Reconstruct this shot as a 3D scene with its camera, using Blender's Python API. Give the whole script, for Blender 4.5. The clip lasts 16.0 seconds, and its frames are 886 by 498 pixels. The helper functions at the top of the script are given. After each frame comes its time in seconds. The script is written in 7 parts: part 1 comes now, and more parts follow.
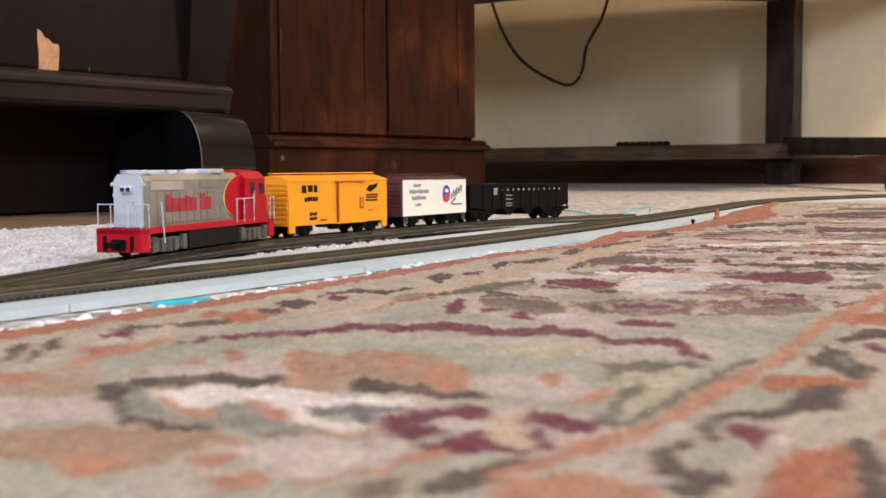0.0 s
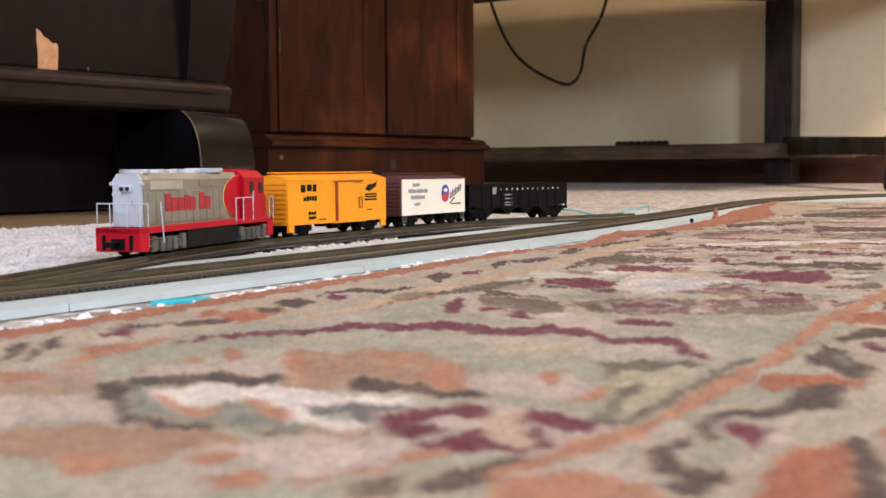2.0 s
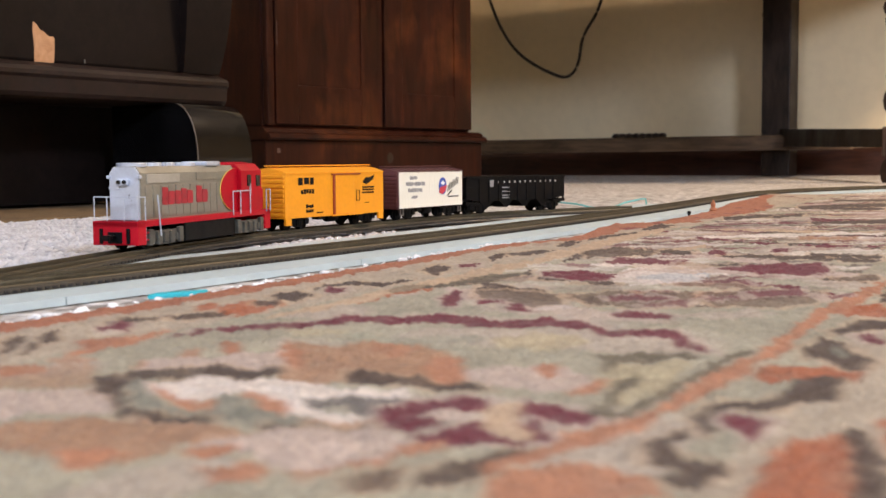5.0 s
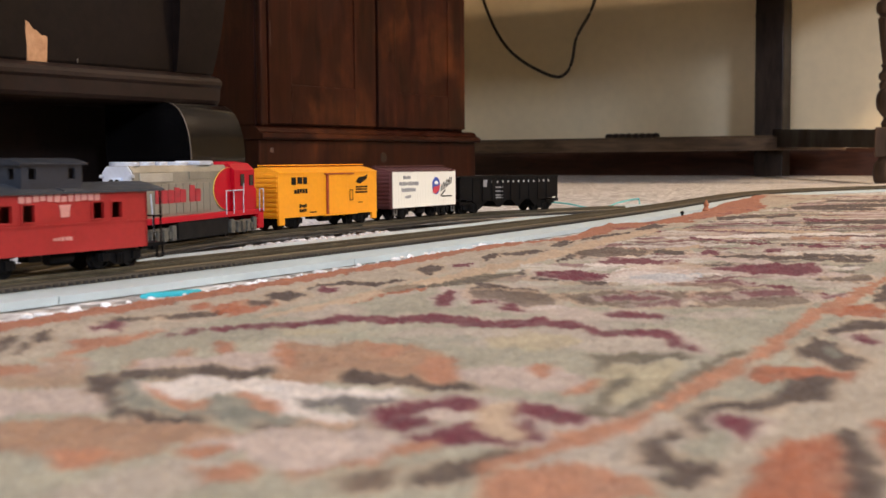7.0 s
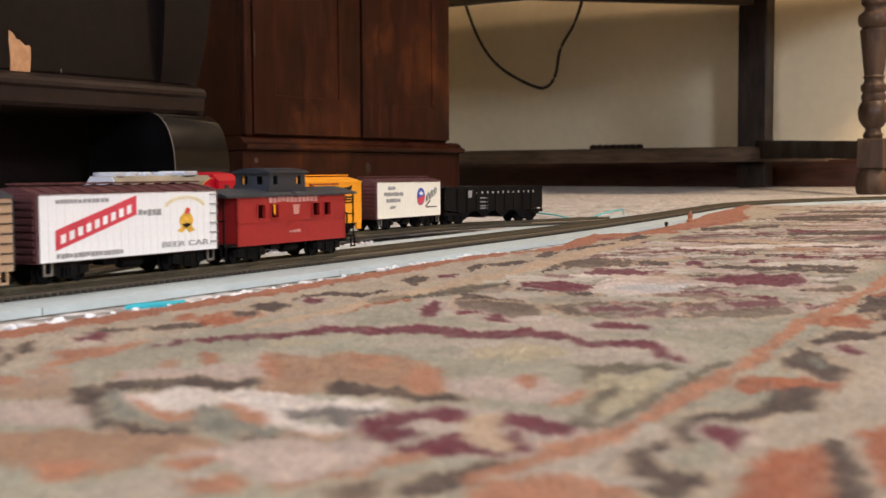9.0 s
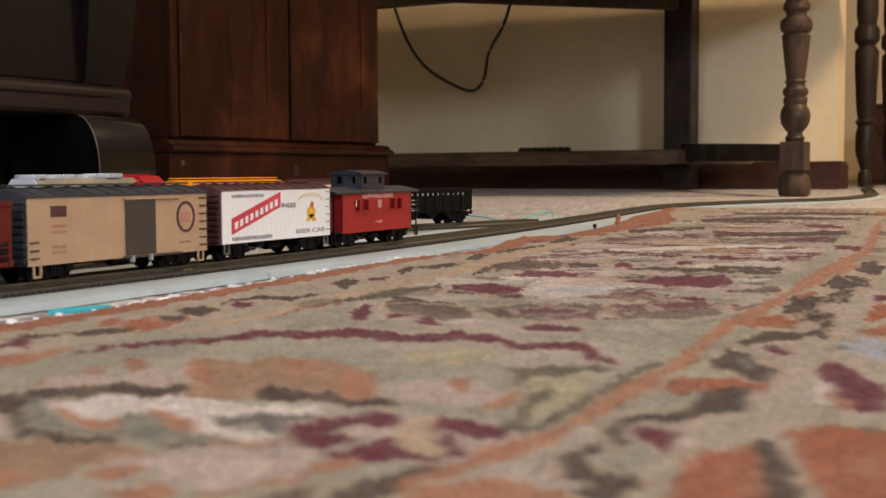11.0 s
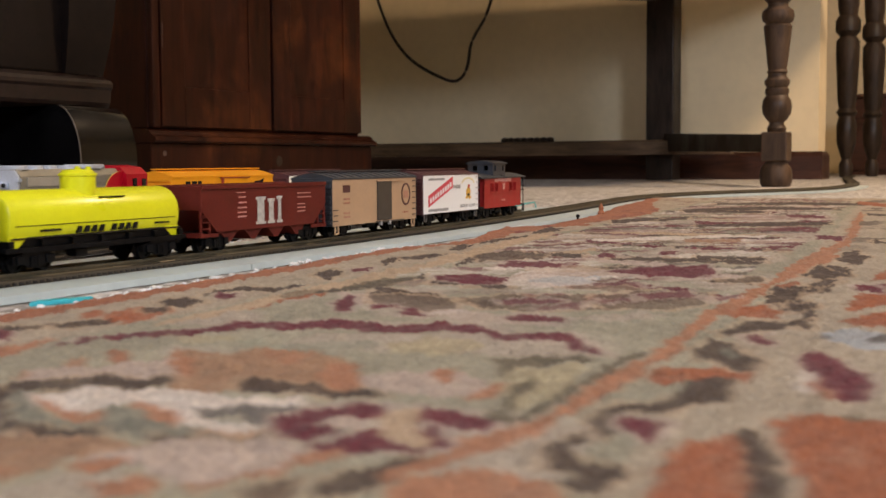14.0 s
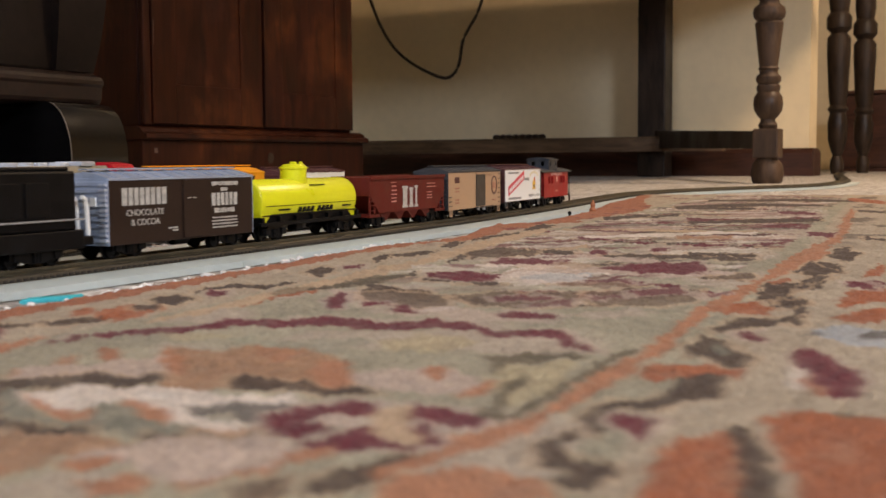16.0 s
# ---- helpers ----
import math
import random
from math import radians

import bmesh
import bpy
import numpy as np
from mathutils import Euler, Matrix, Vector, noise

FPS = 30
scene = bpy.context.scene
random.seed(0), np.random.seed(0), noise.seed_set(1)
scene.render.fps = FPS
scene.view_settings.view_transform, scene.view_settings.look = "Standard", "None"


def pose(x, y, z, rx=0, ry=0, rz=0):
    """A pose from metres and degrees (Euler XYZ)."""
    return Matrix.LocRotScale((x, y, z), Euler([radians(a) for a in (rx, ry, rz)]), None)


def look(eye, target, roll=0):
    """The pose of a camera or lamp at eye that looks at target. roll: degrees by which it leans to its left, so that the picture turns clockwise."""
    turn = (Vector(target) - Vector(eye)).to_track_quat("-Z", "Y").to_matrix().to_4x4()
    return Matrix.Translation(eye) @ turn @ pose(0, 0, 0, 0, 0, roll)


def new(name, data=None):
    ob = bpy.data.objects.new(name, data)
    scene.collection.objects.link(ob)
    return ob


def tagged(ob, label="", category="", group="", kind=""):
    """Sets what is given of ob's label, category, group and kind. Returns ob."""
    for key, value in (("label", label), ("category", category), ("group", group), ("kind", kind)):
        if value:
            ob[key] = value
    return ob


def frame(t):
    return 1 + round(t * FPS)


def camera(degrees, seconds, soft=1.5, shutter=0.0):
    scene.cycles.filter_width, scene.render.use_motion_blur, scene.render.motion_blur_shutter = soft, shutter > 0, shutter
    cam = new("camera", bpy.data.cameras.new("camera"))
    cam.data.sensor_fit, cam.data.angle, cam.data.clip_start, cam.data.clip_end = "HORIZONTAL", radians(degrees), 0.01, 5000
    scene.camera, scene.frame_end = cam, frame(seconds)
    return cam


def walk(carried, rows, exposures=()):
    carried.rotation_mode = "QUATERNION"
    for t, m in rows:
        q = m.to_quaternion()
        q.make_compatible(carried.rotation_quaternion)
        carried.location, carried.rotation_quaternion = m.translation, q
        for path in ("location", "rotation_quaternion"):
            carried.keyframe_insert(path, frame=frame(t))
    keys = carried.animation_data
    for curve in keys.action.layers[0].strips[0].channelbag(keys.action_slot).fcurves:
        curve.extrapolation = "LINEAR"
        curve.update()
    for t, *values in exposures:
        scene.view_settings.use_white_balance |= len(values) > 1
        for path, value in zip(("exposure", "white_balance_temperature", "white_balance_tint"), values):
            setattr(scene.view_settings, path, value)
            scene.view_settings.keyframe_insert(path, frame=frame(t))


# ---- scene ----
cam = camera(40.94, 16.0, soft=1.5, shutter=0.4)
PATH = [
    (0.0, pose(0.0000, -0.0000, 0.0650, 86.10, 0.40, -0.00)),
    (0.5, pose(-0.0000, -0.0007, 0.0650, 86.21, 0.40, -0.03)),
    (1.0, pose(0.0002, -0.0012, 0.0650, 86.30, 0.42, -0.03)),
    (1.5, pose(0.0001, -0.0010, 0.0650, 86.24, 0.37, -0.03)),
    (2.0, pose(-0.0000, -0.0007, 0.0650, 86.07, 0.39, -0.05)),
    (2.5, pose(0.0000, -0.0003, 0.0650, 85.74, 0.41, -0.06)),
    (3.0, pose(0.0001, -0.0001, 0.0650, 85.45, 0.42, -0.08)),
    (3.5, pose(-0.0000, -0.0003, 0.0650, 85.50, 0.37, -0.11)),
    (4.0, pose(0.0000, -0.0008, 0.0650, 85.66, 0.43, -0.12)),
    (6.5, pose(-0.0001, -0.0000, 0.0650, 85.74, 0.43, -0.36)),
    (7.0, pose(-0.0001, -0.0004, 0.0650, 85.71, 0.39, -0.50)),
    (7.5, pose(-0.0002, -0.0005, 0.0650, 85.92, 0.35, -0.65)),
    (8.0, pose(-0.0003, -0.0005, 0.0650, 86.23, 0.40, -0.81)),
    (8.5, pose(-0.0005, -0.0004, 0.0650, 86.26, 0.31, -0.94)),
    (9.0, pose(-0.0007, -0.0002, 0.0650, 86.22, 0.32, -1.26)),
    (9.5, pose(-0.0008, 0.0007, 0.0650, 86.28, 0.30, -2.02)),
    (10.0, pose(-0.0011, 0.0009, 0.0650, 86.37, 0.29, -3.15)),
    (10.2, pose(-0.0010, 0.0014, 0.0650, 86.41, 0.30, -3.56)),
    (12.5, pose(-0.0016, 0.0023, 0.0650, 85.95, 0.23, -5.22)),
    (13.0, pose(-0.0015, 0.0020, 0.0650, 85.88, 0.24, -5.21)),
    (13.5, pose(-0.0014, 0.0019, 0.0650, 86.06, 0.30, -5.24)),
    (14.0, pose(-0.0014, 0.0027, 0.0650, 85.86, 0.35, -5.50)),
    (14.5, pose(-0.0014, 0.0025, 0.0650, 85.81, 0.29, -5.75)),
    (15.0, pose(-0.0014, 0.0026, 0.0650, 85.93, 0.32, -5.84)),
    (15.5, pose(-0.0013, 0.0029, 0.0650, 85.89, 0.37, -5.87)),
    (16.0, pose(-0.0012, 0.0032, 0.0650, 85.71, 0.39, -5.89)),
]
walk(cam, PATH, [(0.0, 0.95, 6480, 21), (4.0, 0.92, 6500, 21), (6.5, 0.82, 6680, 21), (8.8, 0.72, 6760, 21), (9.5, 0.64, 6820, 21), (10.2, 0.45, 6960, 21), (12.3, 0.37, 7080, 21), (16.0, 0.37, 7080, 21)])

cam.data.dof.use_dof, cam.data.dof.focus_distance, cam.data.dof.aperture_fstop = True, 0.95, 27.0

# ---- light ----
world = bpy.data.worlds.new("world")
scene.world = world
world.use_nodes = True
wn = world.node_tree.nodes
sky = wn.new("ShaderNodeTexSky")
sky.sky_type, sky.sun_disc = "NISHITA", False
sky.sun_elevation, sky.sun_rotation = radians(35), radians(200)
world.node_tree.links.new(sky.outputs[0], wn["Background"].inputs[0])
wn["Background"].inputs[1].default_value = 0.1

TURN = radians(33)
U = Vector((math.sin(TURN), math.cos(TURN), 0))
V = Vector((math.cos(TURN), -math.sin(TURN), 0))


def room(a, b, z=0.0):
    """A point of the room: a metres along the wall behind the chest, b metres out of it."""
    return U * a + V * b + Vector((0, 0, z))


def lamp(name, eye, target, size_x, size_y, watts, colour):
    data = bpy.data.lights.new(name, "AREA")
    data.shape, data.size, data.size_y, data.energy, data.color = "RECTANGLE", size_x, size_y, watts, colour
    ob = new(name, data)
    ob.matrix_world = look(eye, target)
    return ob


# ceiling lamp's warm light, and daylight in the two window openings
lamp("ceiling_lamp_light", room(3.0, 0.7, 2.28), room(3.0, 0.7, 0), 0.45, 0.45, 55, (1.0, 0.78, 0.51))
lamp("window_light_near", room(-1.95, -0.6, 1.55), room(1.0, -0.6, 0.4), 1.2, 0.85, 18, (0.74, 0.85, 1.0))
lamp("window_light_right", room(-1.0, 2.95, 1.92), room(2.2, -0.4, 0.2), 0.9, 0.5, 80, (0.66, 0.82, 1.0))

# ---- materials ----


def tree(name, rough=0.6, metal=0.0):
    m = bpy.data.materials.new(name)
    m.use_nodes = True
    nt = m.node_tree
    bsdf = nt.nodes["Principled BSDF"]
    bsdf.inputs["Roughness"].default_value = rough
    bsdf.inputs["Metallic"].default_value = metal
    return m, nt, bsdf


def add(nt, kind, **values):
    n = nt.nodes.new(kind)
    for key, v in values.items():
        n.inputs[key.replace("_", " ")].default_value = v
    return n


def ramp(nt, source, stops):
    r = nt.nodes.new("ShaderNodeValToRGB")
    while len(r.color_ramp.elements) < len(stops):
        r.color_ramp.elements.new(0.5)
    for e, (p, c) in zip(r.color_ramp.elements, stops):
        e.position, e.color = p, (*c, 1)
    nt.links.new(source, r.inputs[0])
    return r


def surface(name, colour, rough=0.5, metal=0.0, vary=0.12, scale=60.0, bump=0.0, bump_scale=400.0, coat=0.0, speckle=None, gloss=0.5):
    """Paint, plastic or metal: broad tone shifts, fine grain, uneven gloss, and relief."""
    m, nt, bsdf = tree(name, rough, metal)
    tex = nt.nodes.new("ShaderNodeTexCoord")
    n1 = add(nt, "ShaderNodeTexNoise", Scale=scale, Detail=5.0)
    n2 = add(nt, "ShaderNodeTexNoise", Scale=scale * 9, Detail=3.0)
    for n in (n1, n2):
        nt.links.new(tex.outputs["Object"], n.inputs["Vector"])
    lo = [c * (1 - vary) for c in colour]
    hi = [min(1, c * (1 + vary)) for c in colour]
    r1 = ramp(nt, n1.outputs["Fac"], [(0.3, lo), (0.7, hi)])
    mix = nt.nodes.new("ShaderNodeMixRGB")
    mix.blend_type = "MULTIPLY"
    mix.inputs[0].default_value = min(1, vary * 3)
    r2 = ramp(nt, n2.outputs["Fac"], [(0.35, (0.75, 0.75, 0.75)), (0.6, (1, 1, 1))] if not speckle else [(0.42, speckle), (0.52, (1, 1, 1))])
    nt.links.new(r1.outputs[0], mix.inputs[1])
    nt.links.new(r2.outputs[0], mix.inputs[2])
    nt.links.new(mix.outputs[0], bsdf.inputs["Base Color"])
    rr = ramp(nt, n1.outputs["Fac"], [(0.3, [rough * 0.8] * 3), (0.7, [min(1, rough * 1.2)] * 3)])
    nt.links.new(rr.outputs[0], bsdf.inputs["Roughness"])
    bsdf.inputs["Coat Weight"].default_value = coat
    bsdf.inputs["Coat Roughness"].default_value = 0.12
    bsdf.inputs["Specular IOR Level"].default_value = gloss
    if bump:
        b = add(nt, "ShaderNodeBump", Strength=bump, Distance=0.001)
        n3 = add(nt, "ShaderNodeTexNoise", Scale=bump_scale, Detail=4.0)
        nt.links.new(tex.outputs["Object"], n3.inputs["Vector"])
        nt.links.new(n3.outputs["Fac"], b.inputs["Height"])
        nt.links.new(b.outputs[0], bsdf.inputs["Normal"])
    return m


def timber(name, dark, light, rough=0.4, coat=0.0, grain=(6, 40, 40), bump=0.15, gloss=0.4, worn=None):
    """Stained wood: stretched grain, dull worn spots, varnish."""
    m, nt, bsdf = tree(name, rough)
    tex = nt.nodes.new("ShaderNodeTexCoord")
    mp = nt.nodes.new("ShaderNodeMapping")
    mp.inputs["Scale"].default_value = grain
    nt.links.new(tex.outputs["Object"], mp.inputs["Vector"])
    n1 = add(nt, "ShaderNodeTexNoise", Scale=1.6, Detail=8.0, Roughness=0.65, Distortion=0.6)
    nt.links.new(mp.outputs[0], n1.inputs["Vector"])
    n2 = add(nt, "ShaderNodeTexNoise", Scale=7.0, Detail=4.0)
    nt.links.new(tex.outputs["Object"], n2.inputs["Vector"])
    r1 = ramp(nt, n1.outputs["Fac"], [(0.3, dark), (0.68, light)])
    r2 = ramp(nt, n2.outputs["Fac"], [(0.3, (0.6, 0.6, 0.6)), (0.65, (1, 1, 1))])
    mix = nt.nodes.new("ShaderNodeMixRGB")
    mix.blend_type, mix.inputs[0].default_value = "MULTIPLY", 0.75
    nt.links.new(r1.outputs[0], mix.inputs[1])
    nt.links.new(r2.outputs[0], mix.inputs[2])
    tinted = mix.outputs[0]
    if worn:
        # broad faded and rubbed patches in the varnish, broken up by the grain
        n3 = add(nt, "ShaderNodeTexNoise", Scale=4.5, Detail=5.0, Roughness=0.6, Distortion=0.4)
        nt.links.new(tex.outputs["Object"], n3.inputs["Vector"])
        r3 = ramp(nt, n3.outputs["Fac"], [(0.54, (0, 0, 0)), (0.72, (0.8, 0.8, 0.8))])
        r4 = ramp(nt, n1.outputs["Fac"], [(0.30, (0.35, 0.35, 0.35)), (0.60, (1, 1, 1))])
        both = nt.nodes.new("ShaderNodeMixRGB")
        both.blend_type, both.inputs[0].default_value = "MULTIPLY", 1.0
        nt.links.new(r3.outputs[0], both.inputs[1])
        nt.links.new(r4.outputs[0], both.inputs[2])
        wear = nt.nodes.new("ShaderNodeMixRGB")
        wear.inputs[2].default_value = (*worn, 1)
        nt.links.new(both.outputs[0], wear.inputs[0])
        nt.links.new(tinted, wear.inputs[1])
        tinted = wear.outputs[0]
    nt.links.new(tinted, bsdf.inputs["Base Color"])
    rr = ramp(nt, n2.outputs["Fac"], [(0.3, [rough * 0.7] * 3), (0.7, [min(1, rough * 1.4)] * 3)])
    nt.links.new(rr.outputs[0], bsdf.inputs["Roughness"])
    bsdf.inputs["Coat Weight"].default_value = coat
    bsdf.inputs["Coat Roughness"].default_value = 0.15
    bsdf.inputs["Specular IOR Level"].default_value = gloss
    b = add(nt, "ShaderNodeBump", Strength=bump, Distance=0.001)
    nt.links.new(n1.outputs["Fac"], b.inputs["Height"])
    nt.links.new(b.outputs[0], bsdf.inputs["Normal"])
    return m


M_WALL = surface("plaster_cream", (0.80, 0.665, 0.44), 0.85, vary=0.05, scale=3, bump=0.25, bump_scale=90)
M_CEIL = surface("ceiling_white", (0.75, 0.73, 0.68), 0.9, vary=0.04, scale=3)
M_BASE = timber("baseboard_wood", (0.03, 0.011, 0.006), (0.085, 0.030, 0.017), 0.4)
M_CABINET = timber("mahogany", (0.011, 0.0030, 0.0020), (0.046, 0.0105, 0.0044), 0.42, 0.0, (26, 26, 4), gloss=0.16, worn=(0.100, 0.028, 0.008))
M_CHEST = timber("black_brown_veneer", (0.0046, 0.0030, 0.0027), (0.0115, 0.0068, 0.0054), 0.5, 0.0, (5, 40, 40), gloss=0.12, worn=(0.018, 0.0080, 0.0062))
M_LEDGE = timber("worn_brown_moulding", (0.006, 0.0034, 0.0028), (0.022, 0.0092, 0.0062), 0.5, 0.0, (5, 40, 40), gloss=0.3, worn=(0.035, 0.020, 0.016))
M_SCROLL = surface("black_lacquer", (0.004, 0.0038, 0.004), 0.16, vary=0.4, scale=14, gloss=0.45, bump=0.12, bump_scale=30)
M_RAWWOOD = timber("bare_wood", (0.42, 0.20, 0.09), (0.62, 0.34, 0.17), 0.7)
M_TABLE = timber("dark_oak", (0.010, 0.007, 0.005), (0.050, 0.031, 0.021), 0.45, 0.0, (30, 30, 6), gloss=0.25)
M_TURNED = timber("brown_oak", (0.035, 0.020, 0.012), (0.105, 0.062, 0.038), 0.5, 0.0, (30, 30, 6), gloss=0.25)
M_CORD = surface("brown_cord", (0.03, 0.022, 0.018), 0.5)
M_BOARD = surface("pale_grey_board", (0.47, 0.55, 0.55), 0.6, vary=0.06, scale=16, bump=0.1)
M_TIE = surface("black_plastic_tie", (0.007, 0.006, 0.006), 0.8, vary=0.3, scale=200)
M_WEB = surface("brown_track_bed", (0.040, 0.033, 0.022), 0.6, vary=0.25, scale=120)
M_RAIL = surface("brassy_steel_rail", (0.11, 0.092, 0.058), 0.55, 0.45, vary=0.3, scale=60)
M_TAPE = surface("teal_masking_tape", (0.02, 0.50, 0.58), 0.6, vary=0.1, scale=80)
M_TEAL = surface("teal_cord", (0.10, 0.46, 0.46), 0.6)
M_BLACK = surface("black_plastic", (0.0042, 0.0042, 0.0048), 0.45, vary=0.35, scale=120, gloss=0.12)
M_STEEL = surface("dull_steel", (0.30, 0.30, 0.30), 0.4, 0.9, vary=0.3, scale=200)
M_GREYTRUCK = surface("weathered_grey_metal", (0.10, 0.095, 0.08), 0.5, 0.3, vary=0.35, scale=220)
M_SILVER = surface("silver_plated_plastic", (0.29, 0.275, 0.225), 0.36, 0.45, vary=0.12, scale=60)
# the same silver, with the window's blue-white light put into its colour
M_SILVER_DAYLIT = surface("daylit_silver_plastic", (0.56, 0.61, 0.70), 0.30, 0.45, vary=0.08, scale=60)
M_RED = surface("signal_red_plastic", (0.42, 0.004, 0.014), 0.42, vary=0.08, scale=50, gloss=0.2)
M_PALERED = surface("faded_red_paint", (0.36, 0.02, 0.03), 0.5, vary=0.25, scale=300)
M_YELLOWLINE = surface("yellow_line_paint", (0.75, 0.55, 0.12), 0.5)
M_ORANGE = surface("orange_yellow_plastic", (0.84, 0.315, 0.008), 0.45, vary=0.06, scale=40)
M_ORANGE_DARK = surface("rust_red_rail_paint", (0.30, 0.04, 0.015), 0.5)
M_CREAM = surface("cream_white_plastic", (0.80, 0.77, 0.66), 0.45, vary=0.04, scale=60)
M_WHITE = surface("white_plastic", (0.80, 0.80, 0.78), 0.45, vary=0.04, scale=60)
M_OXIDE = surface("dark_oxide_brown", (0.085, 0.026, 0.026), 0.5, vary=0.15, scale=80)
M_INK = surface("black_ink", (0.012, 0.011, 0.010), 0.6, gloss=0.1)
M_GREYINK = surface("grey_print", (0.30, 0.29, 0.28), 0.6)
M_WHITEINK = surface("off_white_print", (0.47, 0.45, 0.41), 0.6, vary=0.25, scale=300)
M_BLUEINK = surface("blue_print", (0.03, 0.08, 0.38), 0.5)
M_REDINK = surface("red_print", (0.62, 0.05, 0.07), 0.5)
M_GOLD = surface("gold_print", (0.75, 0.42, 0.05), 0.5, vary=0.3, scale=400)
M_PALEGOLD = surface("pale_gold_print", (0.80, 0.70, 0.42), 0.5)
M_CABRED = surface("caboose_red_plastic", (0.33, 0.014, 0.013), 0.5, vary=0.12, scale=50)
M_ROOFGREY = surface("dark_slate_roof", (0.034, 0.039, 0.046), 0.5, vary=0.25, scale=80)
M_TAN = surface("tan_plastic", (0.44, 0.28, 0.165), 0.5, vary=0.07, scale=60)
M_GREYDOOR = surface("grey_brown_door", (0.05, 0.04, 0.032), 0.5, vary=0.15, scale=80)
M_HOPPER = surface("hopper_red", (0.120, 0.016, 0.011), 0.5, vary=0.14, scale=60, gloss=0.18)
M_TANK = surface("lemon_yellow_plastic", (0.72, 0.72, 0.012), 0.33, vary=0.05, scale=40)
M_COCOA = surface("cocoa_brown_plastic", (0.028, 0.0155, 0.011), 0.5, vary=0.14, scale=60, gloss=0.15)
M_BLUESILVER = surface("pale_blue_silver_plastic", (0.38, 0.46, 0.60), 0.35, 0.4, vary=0.1, scale=60)
M_DARK = surface("dark_window", (0.006, 0.006, 0.007), 0.2)



def carpet():
    """Looped carpet: loops as cells, shade painted dark in the gaps between them, and broad trodden patches."""
    m, nt, bsdf = tree("carpet_beige", 0.95)
    tex = nt.nodes.new("ShaderNodeTexCoord")
    v = add(nt, "ShaderNodeTexVoronoi", Scale=95.0)
    n = add(nt, "ShaderNodeTexNoise", Scale=9.0, Detail=5.0)
    f = add(nt, "ShaderNodeTexNoise", Scale=420.0, Detail=3.0)
    for k in (v, n, f):
        nt.links.new(tex.outputs["Object"], k.inputs["Vector"])
    r1 = ramp(nt, v.outputs["Distance"], [(0.25, (0.72, 0.70, 0.68)), (0.8, (0.26, 0.24, 0.22))])
    r2 = ramp(nt, n.outputs["Fac"], [(0.3, (0.80, 0.78, 0.74)), (0.7, (1.0, 1.0, 1.0))])
    mix = nt.nodes.new("ShaderNodeMixRGB")
    mix.blend_type, mix.inputs[0].default_value = "MULTIPLY", 1.0
    nt.links.new(r1.outputs[0], mix.inputs[1])
    nt.links.new(r2.outputs[0], mix.inputs[2])
    nt.links.new(mix.outputs[0], bsdf.inputs["Base Color"])
    b = add(nt, "ShaderNodeBump", Strength=1.0, Distance=0.004)
    b.invert = True
    nt.links.new(v.outputs["Distance"], b.inputs["Height"])
    b2 = add(nt, "ShaderNodeBump", Strength=0.6, Distance=0.001)
    nt.links.new(f.outputs["Fac"], b2.inputs["Height"])
    nt.links.new(b.outputs[0], b2.inputs["Normal"])
    nt.links.new(b2.outputs[0], bsdf.inputs["Normal"])
    return m


M_CARPET = carpet()

# ---- mesh helpers ----


def box(bm, x0, y0, z0, x1, y1, z1, bevel=0.0):
    vs = [bm.verts.new((x, y, z)) for z in (z0, z1) for x, y in ((x0, y0), (x1, y0), (x1, y1), (x0, y1))]
    fs = [bm.faces.new([vs[i] for i in q]) for q in
          ((3, 2, 1, 0), (4, 5, 6, 7), (0, 1, 5, 4), (1, 2, 6, 5), (2, 3, 7, 6), (3, 0, 4, 7))]
    if bevel:
        bmesh.ops.bevel(bm, geom=list({e for f in fs for e in f.edges}), offset=bevel, segments=2, affect="EDGES", profile=0.5)
    return vs


def prism(bm, outline, axis, lo, hi):
    """Extrude a 2D outline along axis ('x', 'y' or 'z') from lo to hi."""
    def place(p, q, h):
        return {"x": (h, p, q), "y": (p, h, q), "z": (p, q, h)}[axis]
    a = [bm.verts.new(place(p, q, lo)) for p, q in outline]
    b = [bm.verts.new(place(p, q, hi)) for p, q in outline]
    n = len(outline)
    for i in range(n):
        bm.faces.new((a[i], a[(i + 1) % n], b[(i + 1) % n], b[i]))
    bm.faces.new(a[::-1])
    bm.faces.new(b)


def lathe(bm, profile, axis="z", centre=(0, 0, 0), steps=20):
    """Turn (radius, height) pairs round an axis."""
    rings = []
    c = Vector(centre)
    for r, h in profile:
        ring = []
        for k in range(steps):
            w = 2 * math.pi * k / steps
            p, q = r * math.cos(w), r * math.sin(w)
            ring.append(bm.verts.new(c + Vector({"z": (p, q, h), "y": (p, h, q), "x": (h, p, q)}[axis])))
        rings.append(ring)
    for r0, r1 in zip(rings, rings[1:]):
        for k in range(steps):
            bm.faces.new((r0[k], r0[(k + 1) % steps], r1[(k + 1) % steps], r1[k]))
    bm.faces.new(rings[0][::-1])
    bm.faces.new(rings[-1])


